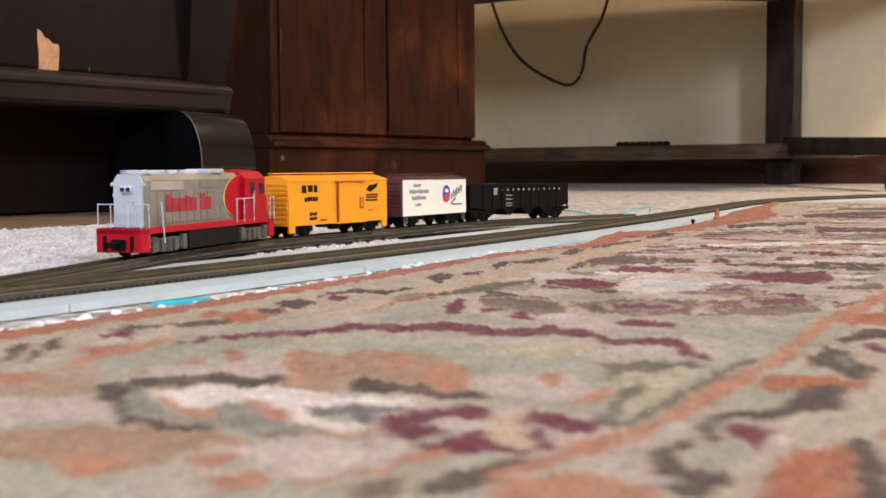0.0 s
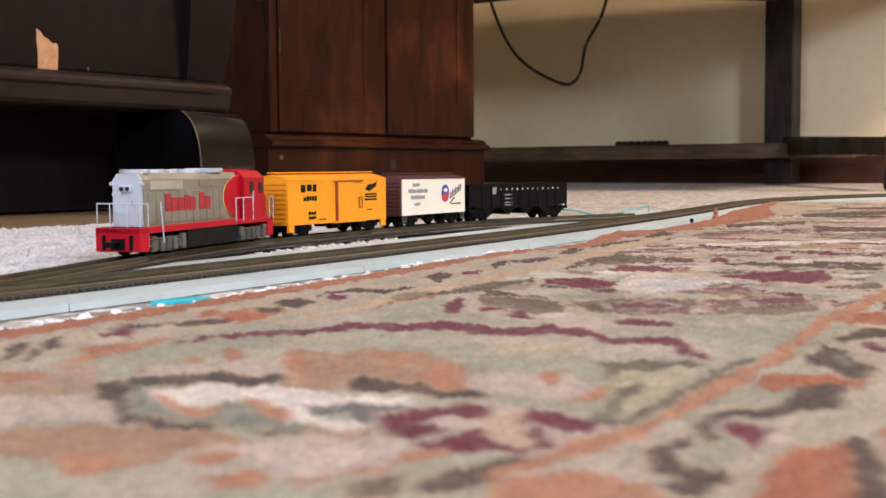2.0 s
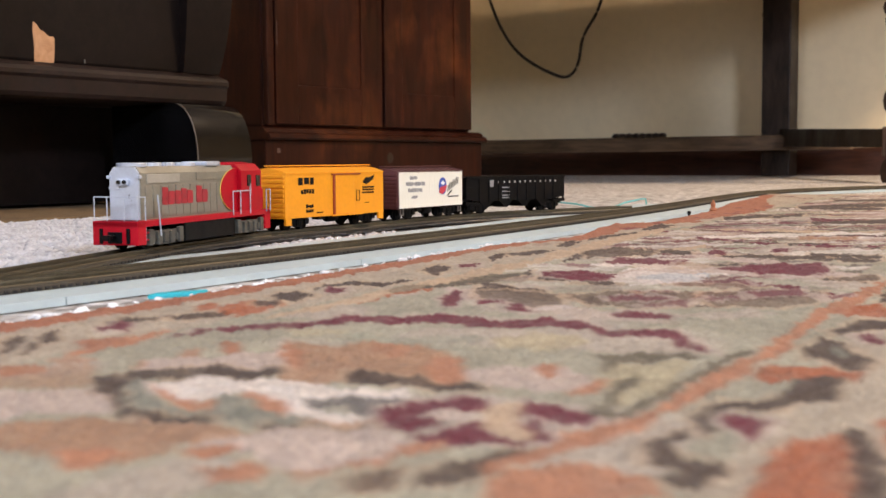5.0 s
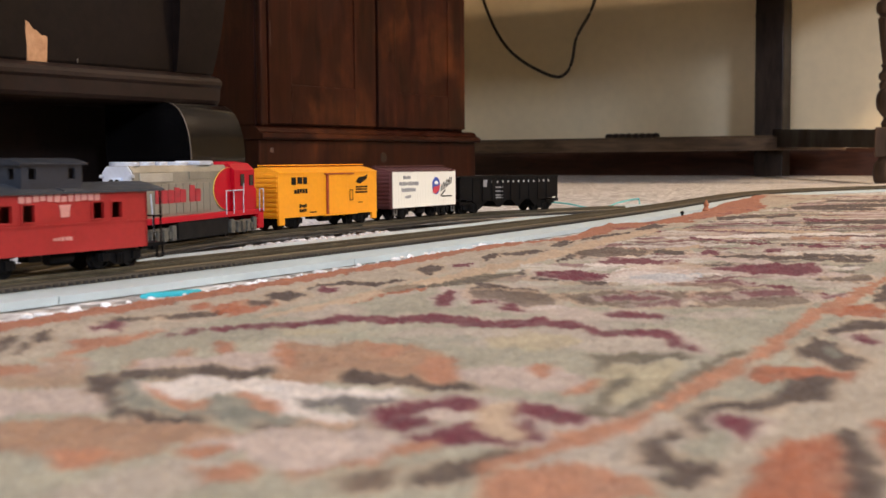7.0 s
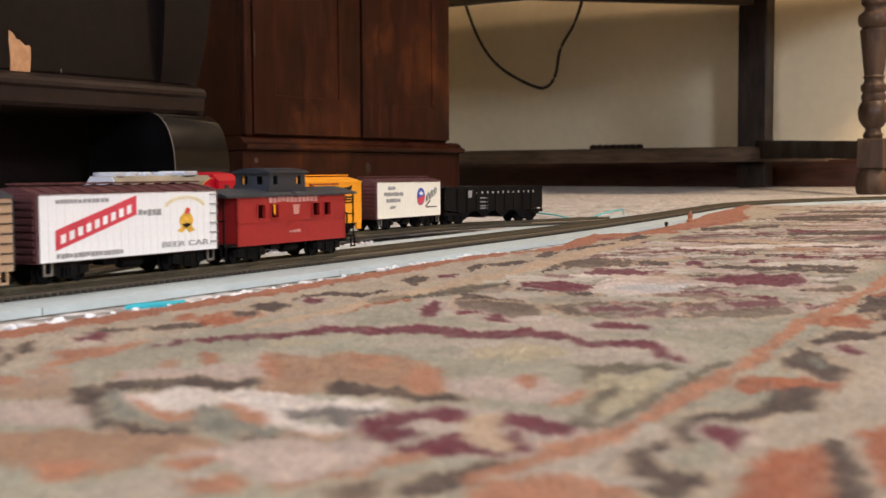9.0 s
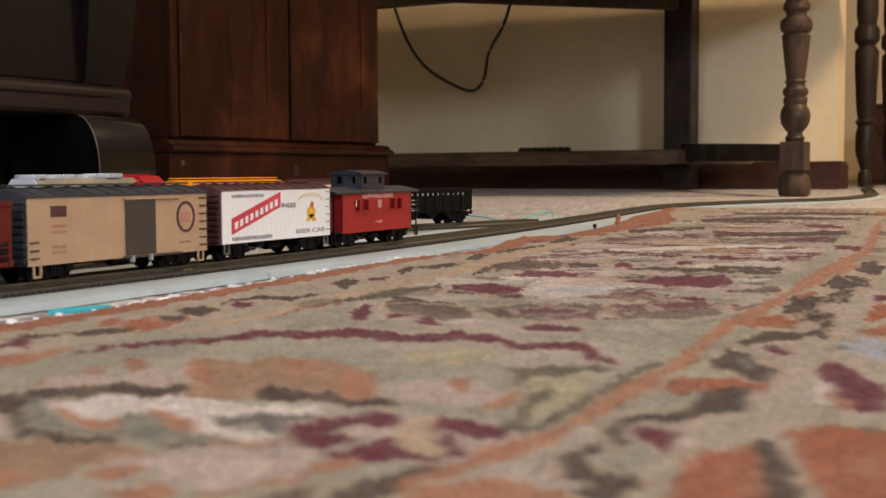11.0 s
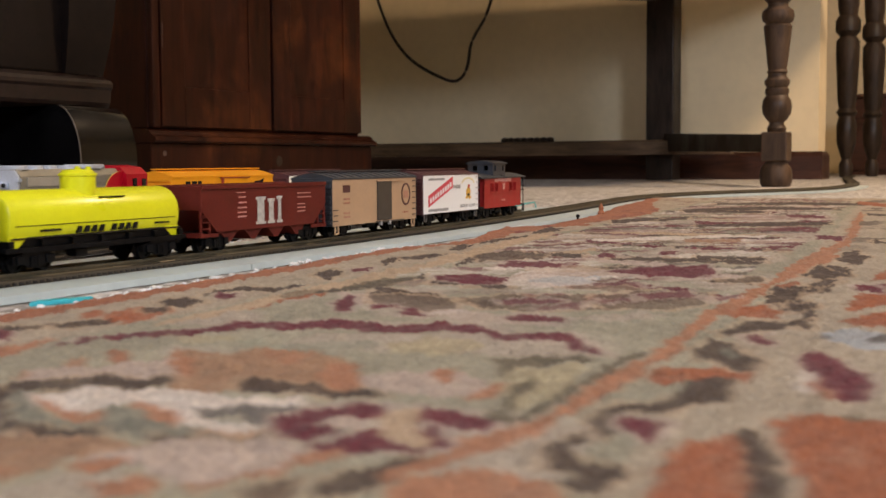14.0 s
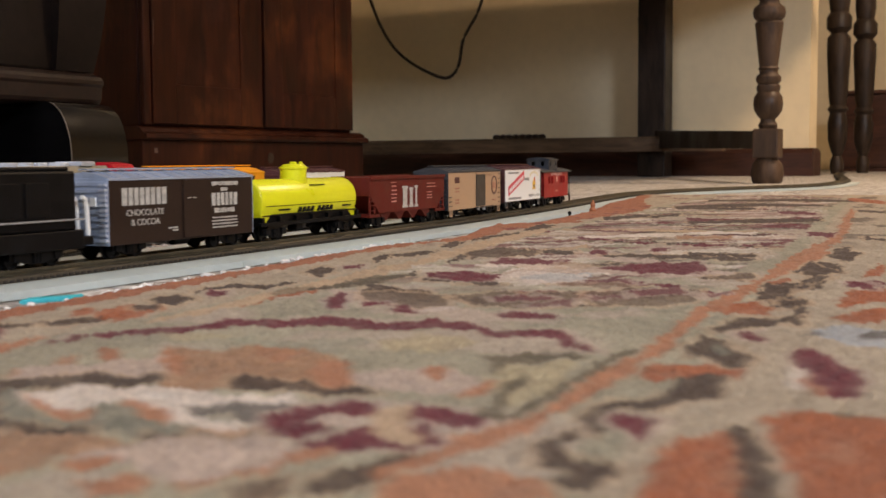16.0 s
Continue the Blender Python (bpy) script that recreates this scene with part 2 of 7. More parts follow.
def tube(bm, points, radius, steps=8):
    """A round bar along a line of points."""
    pts = [Vector(p) for p in points]
    rings = []
    for i, p in enumerate(pts):
        d = (pts[min(i + 1, len(pts) - 1)] - pts[max(i - 1, 0)]).normalized()
        side = d.cross(Vector((0, 0, 1)) if abs(d.z) < 0.9 else Vector((1, 0, 0))).normalized()
        up = side.cross(d)
        rings.append([bm.verts.new(p + (side * math.cos(w) + up * math.sin(w)) * radius)
                      for w in (2 * math.pi * k / steps for k in range(steps))])
    for r0, r1 in zip(rings, rings[1:]):
        for k in range(steps):
            bm.faces.new((r0[k], r0[(k + 1) % steps], r1[(k + 1) % steps], r1[k]))
    bm.faces.new(rings[0][::-1])
    bm.faces.new(rings[-1])


def finish(name, bm, material, smooth=False):
    bmesh.ops.recalc_face_normals(bm, faces=bm.faces[:])
    me = bpy.data.meshes.new(name)
    bm.to_mesh(me)
    bm.free()
    me.materials.append(material)
    if smooth:
        for p in me.polygons:
            p.use_smooth = True
        me.set_sharp_from_angle(angle=radians(38))
    return me


def part(name, bm, material, parent, label="", smooth=False):
    ob = new(name, finish(name, bm, material, smooth))
    ob.parent = parent
    if label:
        ob["label"] = label
    return ob


def thing(name, m, label, category, group="", kind=""):
    ob = new(name)
    ob.empty_display_size = 0.02
    ob.matrix_world = m
    return tagged(ob, label, category, group, kind)


def quick(build, *args, **kw):
    bm = bmesh.new()
    build(bm, *args, **kw)
    return bm


def ROOMPOSE(a, b, z=0.0):
    """Local x runs out of the chest's wall, local y along it."""
    p = room(a, b, z)
    return pose(p.x, p.y, p.z, 0, 0, -33)


# ---- setting ----


def setting(name, bm, material, label, m=None, smooth=False):
    ob = new(name, finish(name, bm, material, smooth))
    if m is not None:
        ob.matrix_world = m
    return tagged(ob, label, name.split("_")[0], kind="structure")


R0 = ROOMPOSE(0, 0)
# local: x = b (out of the left wall), y = a (along it)
LEFT, RIGHT, NEAR, FAR, TOP = -2.66, 3.0, -2.0, 4.3, 2.4
CORNER = -0.762
setting("floor", quick(box, LEFT - 0.2, NEAR - 0.2, -0.1, 4.6, 9.2, 0.0), M_CARPET, "beige looped carpet covering the whole floor", R0)
setting("ceiling", quick(box, LEFT - 0.2, NEAR - 0.2, TOP, 4.6, 9.2, TOP + 0.1), M_CEIL, "plain white ceiling", R0)
setting("wall_left", quick(box, LEFT - 0.12, NEAR, 0, LEFT, FAR + 0.12, TOP), M_WALL, "cream plaster wall behind the chest", R0)
setting("wall_back", quick(box, LEFT, FAR, 0, CORNER, FAR + 0.14, TOP), M_WALL, "cream plaster wall ending at an open corner", R0)
bm = bmesh.new()
box(bm, 3.0, NEAR, 0, 3.12, -1.5, TOP)
box(bm, 3.0, -0.5, 0, 3.12, 9.0, TOP)
box(bm, 3.0, -1.5, 0, 3.12, -0.5, 1.6)
box(bm, 3.0, -1.5, 2.2, 3.12, -0.5, TOP)
setting("wall_right", bm, M_WALL, "cream plaster wall with a window opening", R0)
bm = bmesh.new()
box(bm, LEFT, NEAR - 0.12, 0, -1.25, NEAR, TOP)
box(bm, 0.05, NEAR - 0.12, 0, 3.12, NEAR, TOP)
box(bm, -1.25, NEAR - 0.12, 0, 0.05, NEAR, 1.1)
box(bm, -1.25, NEAR - 0.12, 2.05, 0.05, NEAR, TOP)
setting("wall_near", bm, M_WALL, "cream plaster wall with a window opening", R0)
setting("wall_far_room", quick(box, LEFT - 0.12, 6.6, 0, 3.12, 6.72, TOP), M_WALL, "cream wall of the room beyond", R0)
setting("wall_far_side", quick(box, LEFT - 0.12, FAR + 0.12, 0, LEFT, 6.6, TOP), M_WALL, "cream side wall of the room beyond", R0)
bm = bmesh.new()
prism(bm, [(FAR - 0.016, 0), (FAR, 0), (FAR, 0.098), (FAR - 0.006, 0.098), (FAR - 0.014, 0.086), (FAR - 0.016, 0.08)], "x", LEFT, CORNER + 0.016)
prism(bm, [(CORNER + 0.016, 0), (CORNER, 0), (CORNER, 0.098), (CORNER + 0.006, 0.098), (CORNER + 0.014, 0.086), (CORNER + 0.016, 0.08)], "y", FAR, FAR + 0.14)
setting("baseboard", bm, M_BASE, "dark red-brown wooden baseboard", R0)

# ---- track ----


def spline(points, step=0.006):
    """Evenly spaced points and headings on a smooth line."""
    P = [np.array(p, float) for p in points]
    P = [2 * P[0] - P[1]] + P + [2 * P[-1] - P[-2]]
    out = []
    for i in range(1, len(P) - 2):
        for k in range(60):
            t = k / 60
            a, b, c, d = P[i - 1:i + 3]
            out.append(0.5 * (2 * b + (c - a) * t + (2 * a - 5 * b + 4 * c - d) * t * t + (3 * b - a - 3 * c + d) * t ** 3))
    out = np.array(out)
    for _ in range(400):
        out[1:-1] = 0.25 * out[:-2] + 0.5 * out[1:-1] + 0.25 * out[2:]
    s = np.concatenate([[0], np.cumsum(np.hypot(*np.diff(out, axis=0).T))])
    g = np.arange(0, s[-1], step)
    return np.stack([np.interp(g, s, out[:, 0]), np.interp(g, s, out[:, 1])], 1), g


class Line:
    def __init__(self, points, origin):
        self.p, self.g = spline(points)
        o = np.hypot(self.p[:, 0] - origin[0], self.p[:, 1] - origin[1]).argmin()
        self.g = self.g - self.g[o]

    def near(self, x, y):
        return float(self.g[np.hypot(self.p[:, 0] - x, self.p[:, 1] - y).argmin()])

    def at(self, s):
        return Vector((np.interp(s, self.g, self.p[:, 0]), np.interp(s, self.g, self.p[:, 1]), 0))

    def way(self, s):
        return (self.at(s + 0.004) - self.at(s - 0.004)).normalized()

    def off(self, s, side, z=0.0):
        d = self.way(s)
        return self.at(s) + Vector((-d.y, d.x, 0)) * side + Vector((0, 0, z))


def curve_x(y):
    return -0.0923 * y * y + 0.7433 * y - 0.5789


def middle(y):
    k = 0.7433 - 0.1846 * y
    n = Vector((-1, k, 0)).normalized()
    return (curve_x(y) + n.x * 0.0155, y + n.y * 0.0155)


MAIN = Line([(-1.552, -1.504), (-0.898, -0.498)] + [middle(0.5 + 0.1 * k) for k in range(12)]
            + [(0.50, 1.90), (0.64, 2.08), (0.80, 2.21), (0.98, 2.34), (1.13, 2.54), (1.30, 2.85), (1.52, 3.35), (1.80, 4.0), (2.2, 4.8)], middle(0.5))
SIDING = Line([(-0.262, 0.478), (-0.236, 0.56), (-0.217, 0.64), (-0.2015, 0.72), (-0.183, 0.80), (-0.160, 0.875), (-0.133, 0.94), (-0.097, 1.00), (-0.060, 1.065),
               (-0.024, 1.13), (0.014, 1.19), (0.066, 1.25), (0.126, 1.303), (0.20, 1.365), (0.285, 1.46)], (-0.197, 0.72))
RAIL = 0.0105


def track(name, line, lo, hi, label):
    t = thing(name, Matrix.Identity(4), label, "railway track", "toy railway")
    tie = bmesh.new()
    box(tie, -0.0013, -0.0151, 0.0, 0.0013, 0.0151, 0.0014)
    tie_mesh = finish("tie", tie, M_TIE)
    n = int((hi - lo) / 0.0046)
    spare = bmesh.new()
    for i in range(n):
        s = lo + 0.0046 * i
        m = Matrix.Translation(line.at(s) + Vector((0, 0, 0.0048))) @ Matrix.Rotation(math.atan2(line.way(s).y, line.way(s).x), 4, "Z")
        if -0.1 < s < 1.25:
            ob = new("tie", tie_mesh)
            ob.parent, ob.matrix_basis = t, m
        else:
            for v in box(spare, -0.0013, -0.0151, 0.0, 0.0013, 0.0151, 0.0014):
                v.co = m @ v.co
    if spare.verts:
        tagged(part("far_tie", spare, M_TIE, t), kind="stuff")
    else:
        spare.free()
    bm = bmesh.new()
    prof = [(-0.0149, 0.0046), (0.0149, 0.0046), (0.0140, 0.0074), (-0.0140, 0.0074)]
    sweep(bm, line, lo, hi, prof)
    part("web_strip", bm, M_WEB, t)
    for side in (-0.00825, 0.00825):
        bm = bmesh.new()
        sweep(bm, line, lo, hi, [(side - 0.0011, 0.0072), (side + 0.0011, 0.0072), (side + 0.0004, 0.0080), (side + 0.0008, 0.0092), (side + 0.0008, RAIL),
                                 (side - 0.0008, RAIL), (side - 0.0008, 0.0092), (side - 0.0004, 0.0080)])
        part("rail", bm, M_RAIL, t)
    return t


def sweep(bm, line, lo, hi, profile, step=0.012, wobble=None):
    n = max(2, int((hi - lo) / step))
    rows = []
    for i in range(n + 1):
        s = lo + (hi - lo) * i / n
        rows.append([bm.verts.new(line.off(s, w + (wobble(s) if wobble else 0), z)) for w, z in profile])
    k = len(profile)
    for r0, r1 in zip(rows, rows[1:]):
        for j in range(k):
            bm.faces.new((r0[j], r0[(j + 1) % k], r1[(j + 1) % k], r1[j]))
    bm.faces.new(rows[0])
    bm.faces.new(rows[-1][::-1])


track("main_track", MAIN, -1.2, 4.6, "toy railway track with brassy rails on black ties")
track("siding_track", SIDING, -0.24, 0.80, "curved toy siding track joining the main line")

board = thing("track_board", Matrix.Identity(4), "pale grey board panels lying under the toy track", "board")
for i in range(16):
    lo = -0.85 + i * 0.2285
    bm = bmesh.new()
    sweep(bm, MAIN, lo + 0.0004, lo + 0.2281, [(-0.046, 0.0006), (0.082, 0.0006), (0.082, 0.0044), (-0.046, 0.0044)] if lo < 1.0 else
          [(-0.036, 0.0006), (0.03, 0.0006), (0.03, 0.0044), (-0.036, 0.0044)])
    part("panel", bm, M_BOARD, board)

# ---- rug ----
RUG_TOP = 0.0071

# ---- furniture ----


def chest():
    c = thing("chest", ROOMPOSE(1.30, -1.19, 0.0048), "black-brown veneered chest on scroll feet with a chipped front", "chest")
    bm = bmesh.new()
    box(bm, -0.60, -1.70, 0.184, -0.022, -0.020, 1.0, 0.004)
    part("body", bm, M_CHEST, c)
    # hollow-sided corner post at the end of the front
    bm = bmesh.new()
    outline = [(-0.20, -0.018), (-0.03, -0.095), (-0.016, -0.095), (-0.013, -0.066), (-0.016, -0.024), (-0.03, -0.016), (-0.08, -0.010)]
    rows = []
    for k in range(15):
        z = 0.185 + 0.8 * (k / 14) ** 1.5
        g = 0.030 * (1 - math.exp(-(z - 0.185) * 9))
        rows.append([bm.verts.new((x + g * 0.6, y + (g if y > -0.07 else 0), z)) for x, y in outline])
    for r0, r1 in zip(rows, rows[1:]):
        for j in range(len(outline)):
            bm.faces.new((r0[j], r0[(j + 1) % len(outline)], r1[(j + 1) % len(outline)], r1[j]))
    bm.faces.new(rows[0])
    bm.faces.new(rows[-1])
    part("corner_post", bm, M_CHEST, c, smooth=True)
    bm = bmesh.new()
    prism(bm, [(-0.6, 0.140), (-0.010, 0.140), (-0.004, 0.142), (-0.001, 0.147), (0.001, 0.164), (0.004, 0.168), (0.004, 0.173), (0.000, 0.178), (-0.010, 0.181), (-0.016, 0.184), (-0.6, 0.184)],
          "y", -1.70, -0.026)
    part("moulding", bm, M_LEDGE, c, "worn brown base moulding")
    for y0 in (-0.135, -1.66):
        bm = bmesh.new()
        arc = [(0.006 + 0.042 * math.sin(w), 0.066 + 0.074 * math.cos(w)) for w in (radians(d) for d in range(0, 181, 9))]
        arc = [(x, max(0.0, z)) for x, z in arc if z > 0.0] + [(-0.01, 0.0), (-0.10, 0.0), (-0.12, 0.02), (-0.12, 0.140)]
        prism(bm, arc, "y", y0, y0 + 0.106)
        bmesh.ops.bevel(bm, geom=[e for e in bm.edges if abs(e.verts[0].co.y - e.verts[1].co.y) < 1e-5], offset=0.002, segments=1, affect="EDGES")
        foot = part("scroll_foot", bm, M_SCROLL, c, "glossy black scroll foot", smooth=True)
        bm = bmesh.new()
        tube(bm, [(x, y0 - 0.0006, z) for x, z in arc[1:-4]], 0.0009, 6)
        part("edge_bead", bm, M_BEAD, foot, "thin pale bead along the foot's edge", smooth=True)
    for y0 in (-0.10, -1.66):
        part("rear_foot", quick(box, -0.58, y0, 0, -0.50, y0 + 0.07, 0.140, 0.003), M_CHEST, c)
    # dark box added to black out the shaded hollow under the chest
    part("hollow_shade_box", quick(box, -0.595, -1.56, 0.004, -0.16, -0.05, 0.140), M_CHEST, c)
    # bare wood where the veneer has come off
    bm = bmesh.new()
    prism(bm, [(-0.341, 0.1845), (-0.312, 0.1845), (-0.3105, 0.200), (-0.310, 0.2145), (-0.3125, 0.2175), (-0.318, 0.2165), (-0.3225, 0.2195), (-0.326, 0.2225), (-0.331, 0.2235), (-0.336, 0.2300), (-0.3415, 0.2330), (-0.342, 0.220), (-0.3405, 0.203)],
          "x", -0.0223, -0.0208)
    part("bare_patch", bm, M_RAWWOOD, c, "bare pale wood where veneer broke off")
    bm = quick(box, -0.0225, -0.2645, 0.187, -0.0205, -0.2632, 0.192)
    part("scratch", bm, M_STEEL, c)


M_SCAR = surface("pale_scratch", (0.11, 0.065, 0.05), 0.7, vary=0.4, scale=200)
M_BEAD = surface("pale_bead", (0.10, 0.075, 0.055), 0.5, vary=0.3, scale=60)


def cabinet():
    c = thing("cabinet", ROOMPOSE(1.93, -1.70), "red-brown mahogany cabinet with two panelled doors", "cabinet")
    w = 0.85
    part("body", quick(box, -0.60, 0.0, 0.14, -0.003, w - 0.006, 1.3, 0.004), M_CABINET, c)
    part("plinth", quick(box, -0.62, -0.014, 0.0, 0.018, w + 0.025, 0.112, 0.003), M_CABINET, c)
    bm = bmesh.new()
    prism(bm, [(-0.62, 0.112), (0.030, 0.112), (0.034, 0.116), (0.032, 0.124), (0.022, 0.128), (0.016, 0.136), (0.006, 0.140), (-0.62, 0.140)], "y", -0.018, w + 0.028)
    part("plinth_moulding", bm, M_CABINET, c)
    part("pilaster", quick(box, -0.003, 0.002, 0.142, 0.012, 0.026, 1.27, 0.004), M_CABINET, c)
    for y0, y1 in ((0.029, 0.419), (0.429, 0.830)):
        d = part("door", quick(box, 0.0, y0, 0.146, 0.010, y1, 1.25), M_CABINET, c)
        for a, b, z0, z1 in ((y0, y0 + 0.075, 0.146, 1.25), (y1 - 0.085, y1, 0.146, 1.25), (y0 + 0.075, y1 - 0.085, 0.146, 0.232), (y0 + 0.075, y1 - 0.085, 1.17, 1.25)):
            part("door_frame", quick(box, 0.010, a, z0, 0.0130, b, z1, 0.0014), M_CABINET, d)
    part("hinge_scar", quick(box, 0.0131, 0.033, 0.312, 0.0134, 0.0345, 0.364), M_SCAR, c, "pale scratch beside the hinge")
    # knobs of the carved ornament down the end of the front
    for z0, n, step, r in ((0.235, 5, 0.0185, 0.013), (0.52, 5, 0.018, 0.010)):
        bm = bmesh.new()
        for k in range(n):
            g = r * (0.7 + 0.4 * math.sin(math.pi * k / (n - 1)))
            lathe(bm, [(g * 0.5, w - 0.008), (g, w - 0.002), (g * 0.9, w + 0.004), (g * 0.3, w + 0.007)], "y", (-0.02, 0, z0 + step * k), 10)
        part("carving", bm, M_CABINET, c, "carved edge ornament", smooth=True)
    part("scuff", quick(box, 0.0182, 0.022, 0.084, 0.0188, 0.032, 0.094, 0.0), M_SCAR, c)
    # an old keyhole in the plinth
    bm = bmesh.new()
    lathe(bm, [(0.013, 0.0178), (0.013, 0.0186), (0.010, 0.0190), (0.004, 0.0190)], "x", (0, 0.44, 0.072), 14)
    part("keyhole_plate", bm, M_TABLE, c, "dark keyhole plate", smooth=True)


TURNED = [(0.036, 0.0), (0.041, 0.006), (0.044, 0.025), (0.040, 0.048), (0.028, 0.062), (0.024, 0.068)]
TURNED_UP = [(0.020, 0.134), (0.026, 0.140), (0.028, 0.148), (0.022, 0.156), (0.021, 0.162), (0.030, 0.170), (0.040, 0.184), (0.043, 0.202), (0.040, 0.218), (0.031, 0.230),
             (0.034, 0.236), (0.034, 0.246), (0.029, 0.250), (0.036, 0.258), (0.036, 0.268), (0.027, 0.276), (0.026, 0.284), (0.031, 0.288), (0.026, 0.294), (0.029, 0.31),
             (0.040, 0.395), (0.041, 0.402), (0.034, 0.408), (0.044, 0.416), (0.047, 0.428), (0.044, 0.440), (0.030, 0.450), (0.028, 0.458), (0.038, 0.468), (0.038, 0.48),
             (0.030, 0.49), (0.036, 0.51)]


def table():
    c = thing("table", ROOMPOSE(3.06, -0.645), "dark oak table with turned front legs and low stretchers", "table")
    part("tabletop", quick(box, -2.0, -0.12, 0.735, 0.10, 1.16, 0.765, 0.006), M_TABLE, c)
    apron = part("apron", quick(box, -1.30, -0.017, 0.632, 0.0, 0.017, 0.735, 0.002), M_TABLE, c)
    apron.matrix_basis = pose(-0.627, 1.06, 0, 0, 0, 44.0)
    for x in (0.0,):
        leg = part("turned_leg", quick(box, x - 0.032, -0.032, 0.064, x + 0.032, 0.032, 0.138, 0.004), M_TURNED, c, "turned baluster leg")
        bm = bmesh.new()
        lathe(bm, [(r * 0.93, z) for r, z in TURNED], "z", (x, 0, 0), 24)
        part("bun_foot", bm, M_TURNED, leg, smooth=True)
        bm = bmesh.new()
        lathe(bm, [(r * 0.86, z) for r, z in TURNED_UP], "z", (x, 0, 0), 24)
        part("baluster", bm, M_TURNED, leg, smooth=True)
        part("block", quick(box, x - 0.038, -0.038, 0.51, x + 0.038, 0.038, 0.735, 0.004), M_TABLE, leg)
    for x in (-0.627,):
        leg = part("square_leg", quick(box, x - 0.050, 1.040, 0.0, x + 0.050, 1.135, 0.735, 0.004), M_TABLE, c, "square rear leg")
        bm = bmesh.new()
        lathe(bm, [(0.006, -0.004), (0.012, 0.002), (0.009, 0.008)], "x", (x - 0.052, 1.06, 0.56), 10)
        part("peg", bm, M_TABLE, leg)
    bm = bmesh.new()
    prism(bm, [(0.985, 0.090), (1.036, 0.090), (1.036, 0.134), (1.026, 0.142), (0.995, 0.142), (0.985, 0.134)], "x", -2.0, -0.36)
    part("stretcher", bm, M_STRETCH, c, "worn lighter stretcher rail")
    bm = bmesh.new()
    for x, y, z0, z1 in ((-0.60, 1.05, 0.102, 0.164), (0.0, 0.0, 0.088, 0.132)):
        for dx, z in ((-0.016, z0), (0.016, z0), (0.016, z1), (-0.016, z1)):
            bm.verts.new((x + dx, y, z))
    bm.verts.ensure_lookup_table()
    for q in ((0, 1, 2, 3), (7, 6, 5, 4), (0, 4, 5, 1), (1, 5, 6, 2), (2, 6, 7, 3), (3, 7, 4, 0)):
        bm.faces.new([bm.verts[n] for n in q])
    part("side_stretcher", bm, M_TABLE, c)
    for k in range(8):
        bm = bmesh.new()
        lathe(bm, [(0.010, 0.0), (0.017, 0.005), (0.012, 0.014), (0.004, 0.017)], "z", (-1.123 + 0.026 * (k - 3.5), 1.012, 0.141), 10)
        part("carved_knob", bm, M_TABLE, c, smooth=True)


def spline_soft(points):
    """A rounded line through a few points."""
    p = np.array(points, float)
    t = np.linspace(0, len(p) - 1, 60)
    q = np.stack([np.interp(t, range(len(p)), p[:, k]) for k in (0, 1)], 1)
    for _ in range(8):
        q[1:-1] = 0.25 * q[:-2] + 0.5 * q[1:-1] + 0.25 * q[2:]
    return q


def cord():
    """A flex hanging in a loop from under the table, in front of the wall."""
    bm = bmesh.new()
    ends = [(-2.53, 0.80), (-2.468, 0.624), (-2.388, 0.505), (-2.298, 0.444), (-2.221, 0.407), (-2.158, 0.382), (-2.116, 0.402), (-2.091, 0.456), (-2.089, 0.522),
            (-2.06, 0.575), (-2.018, 0.626), (-1.992, 0.70), (-1.98, 0.74)]
    line = spline_soft(ends)
    pts = [(x, 4.24, z) for x, z in line]
    tube(bm, pts, 0.0062, 8)
    ob = new("power_cord", finish("power_cord", bm, M_CORD, True))
    ob.matrix_world = R0
    tagged(ob, "dark brown power cord hanging in a loop under the table", "cord")


def far_things():
    for a, b in ((4.80, -0.745), (5.10, -0.69)):
        c = thing("chair_leg_post", ROOMPOSE(a, b), "dark turned furniture leg in the room beyond", "furniture leg", "furniture in the room beyond")
        bm = bmesh.new()
        lathe(bm, [(0.022, 0), (0.026, 0.02), (0.026, 0.05), (0.017, 0.07), (0.024, 0.09), (0.036, 0.13), (0.038, 0.2), (0.030, 0.235), (0.040, 0.25), (0.030, 0.265),
                   (0.036, 0.30), (0.044, 0.46), (0.044, 0.52), (0.03, 0.54), (0.047, 0.56), (0.047, 0.60), (0.034, 0.62), (0.04, 0.66), (0.04, 0.9)], "z", (0, 0, 0), 20)
        part("post", bm, M_TABLE, c, smooth=True)
    c = thing("low_cupboard", ROOMPOSE(5.6, -0.86), "dark brown low cupboard in the room beyond", "cupboard")
    part("body", quick(box, 0, 0, 0.02, 0.9, 0.45, 0.345, 0.004), M_BASE, c)
    part("top", quick(box, -0.01, -0.012, 0.345, 0.91, 0.46, 0.361, 0.003), M_BASE, c)
    part("plinth", quick(box, 0.01, 0.01, 0.0, 0.89, 0.44, 0.02), M_BASE, c)


M_SHADED_STRIP = surface("brown_shaded_carpet", (0.17, 0.105, 0.045), 0.95, vary=0.3, scale=30, bump=1.0, bump_scale=300)
M_STRETCH = timber("worn_stretcher", (0.05, 0.03, 0.018), (0.20, 0.12, 0.065), 0.5, 0.0, (4, 30, 30))
# strip added for the brown, shaded band of floor along the chest
runner = bmesh.new()
box(runner, -1.80, -0.45, 0.0006, -1.075, 1.36, 0.0050, 0.001)
ob = new("shaded_carpet_strip", finish("shaded_carpet_strip", runner, M_SHADED_STRIP))
ob.matrix_world = R0
tagged(ob, "brown strip added under the chest, with shade in its colour", "runner")
chest()
cabinet()
table()
cord()
far_things()
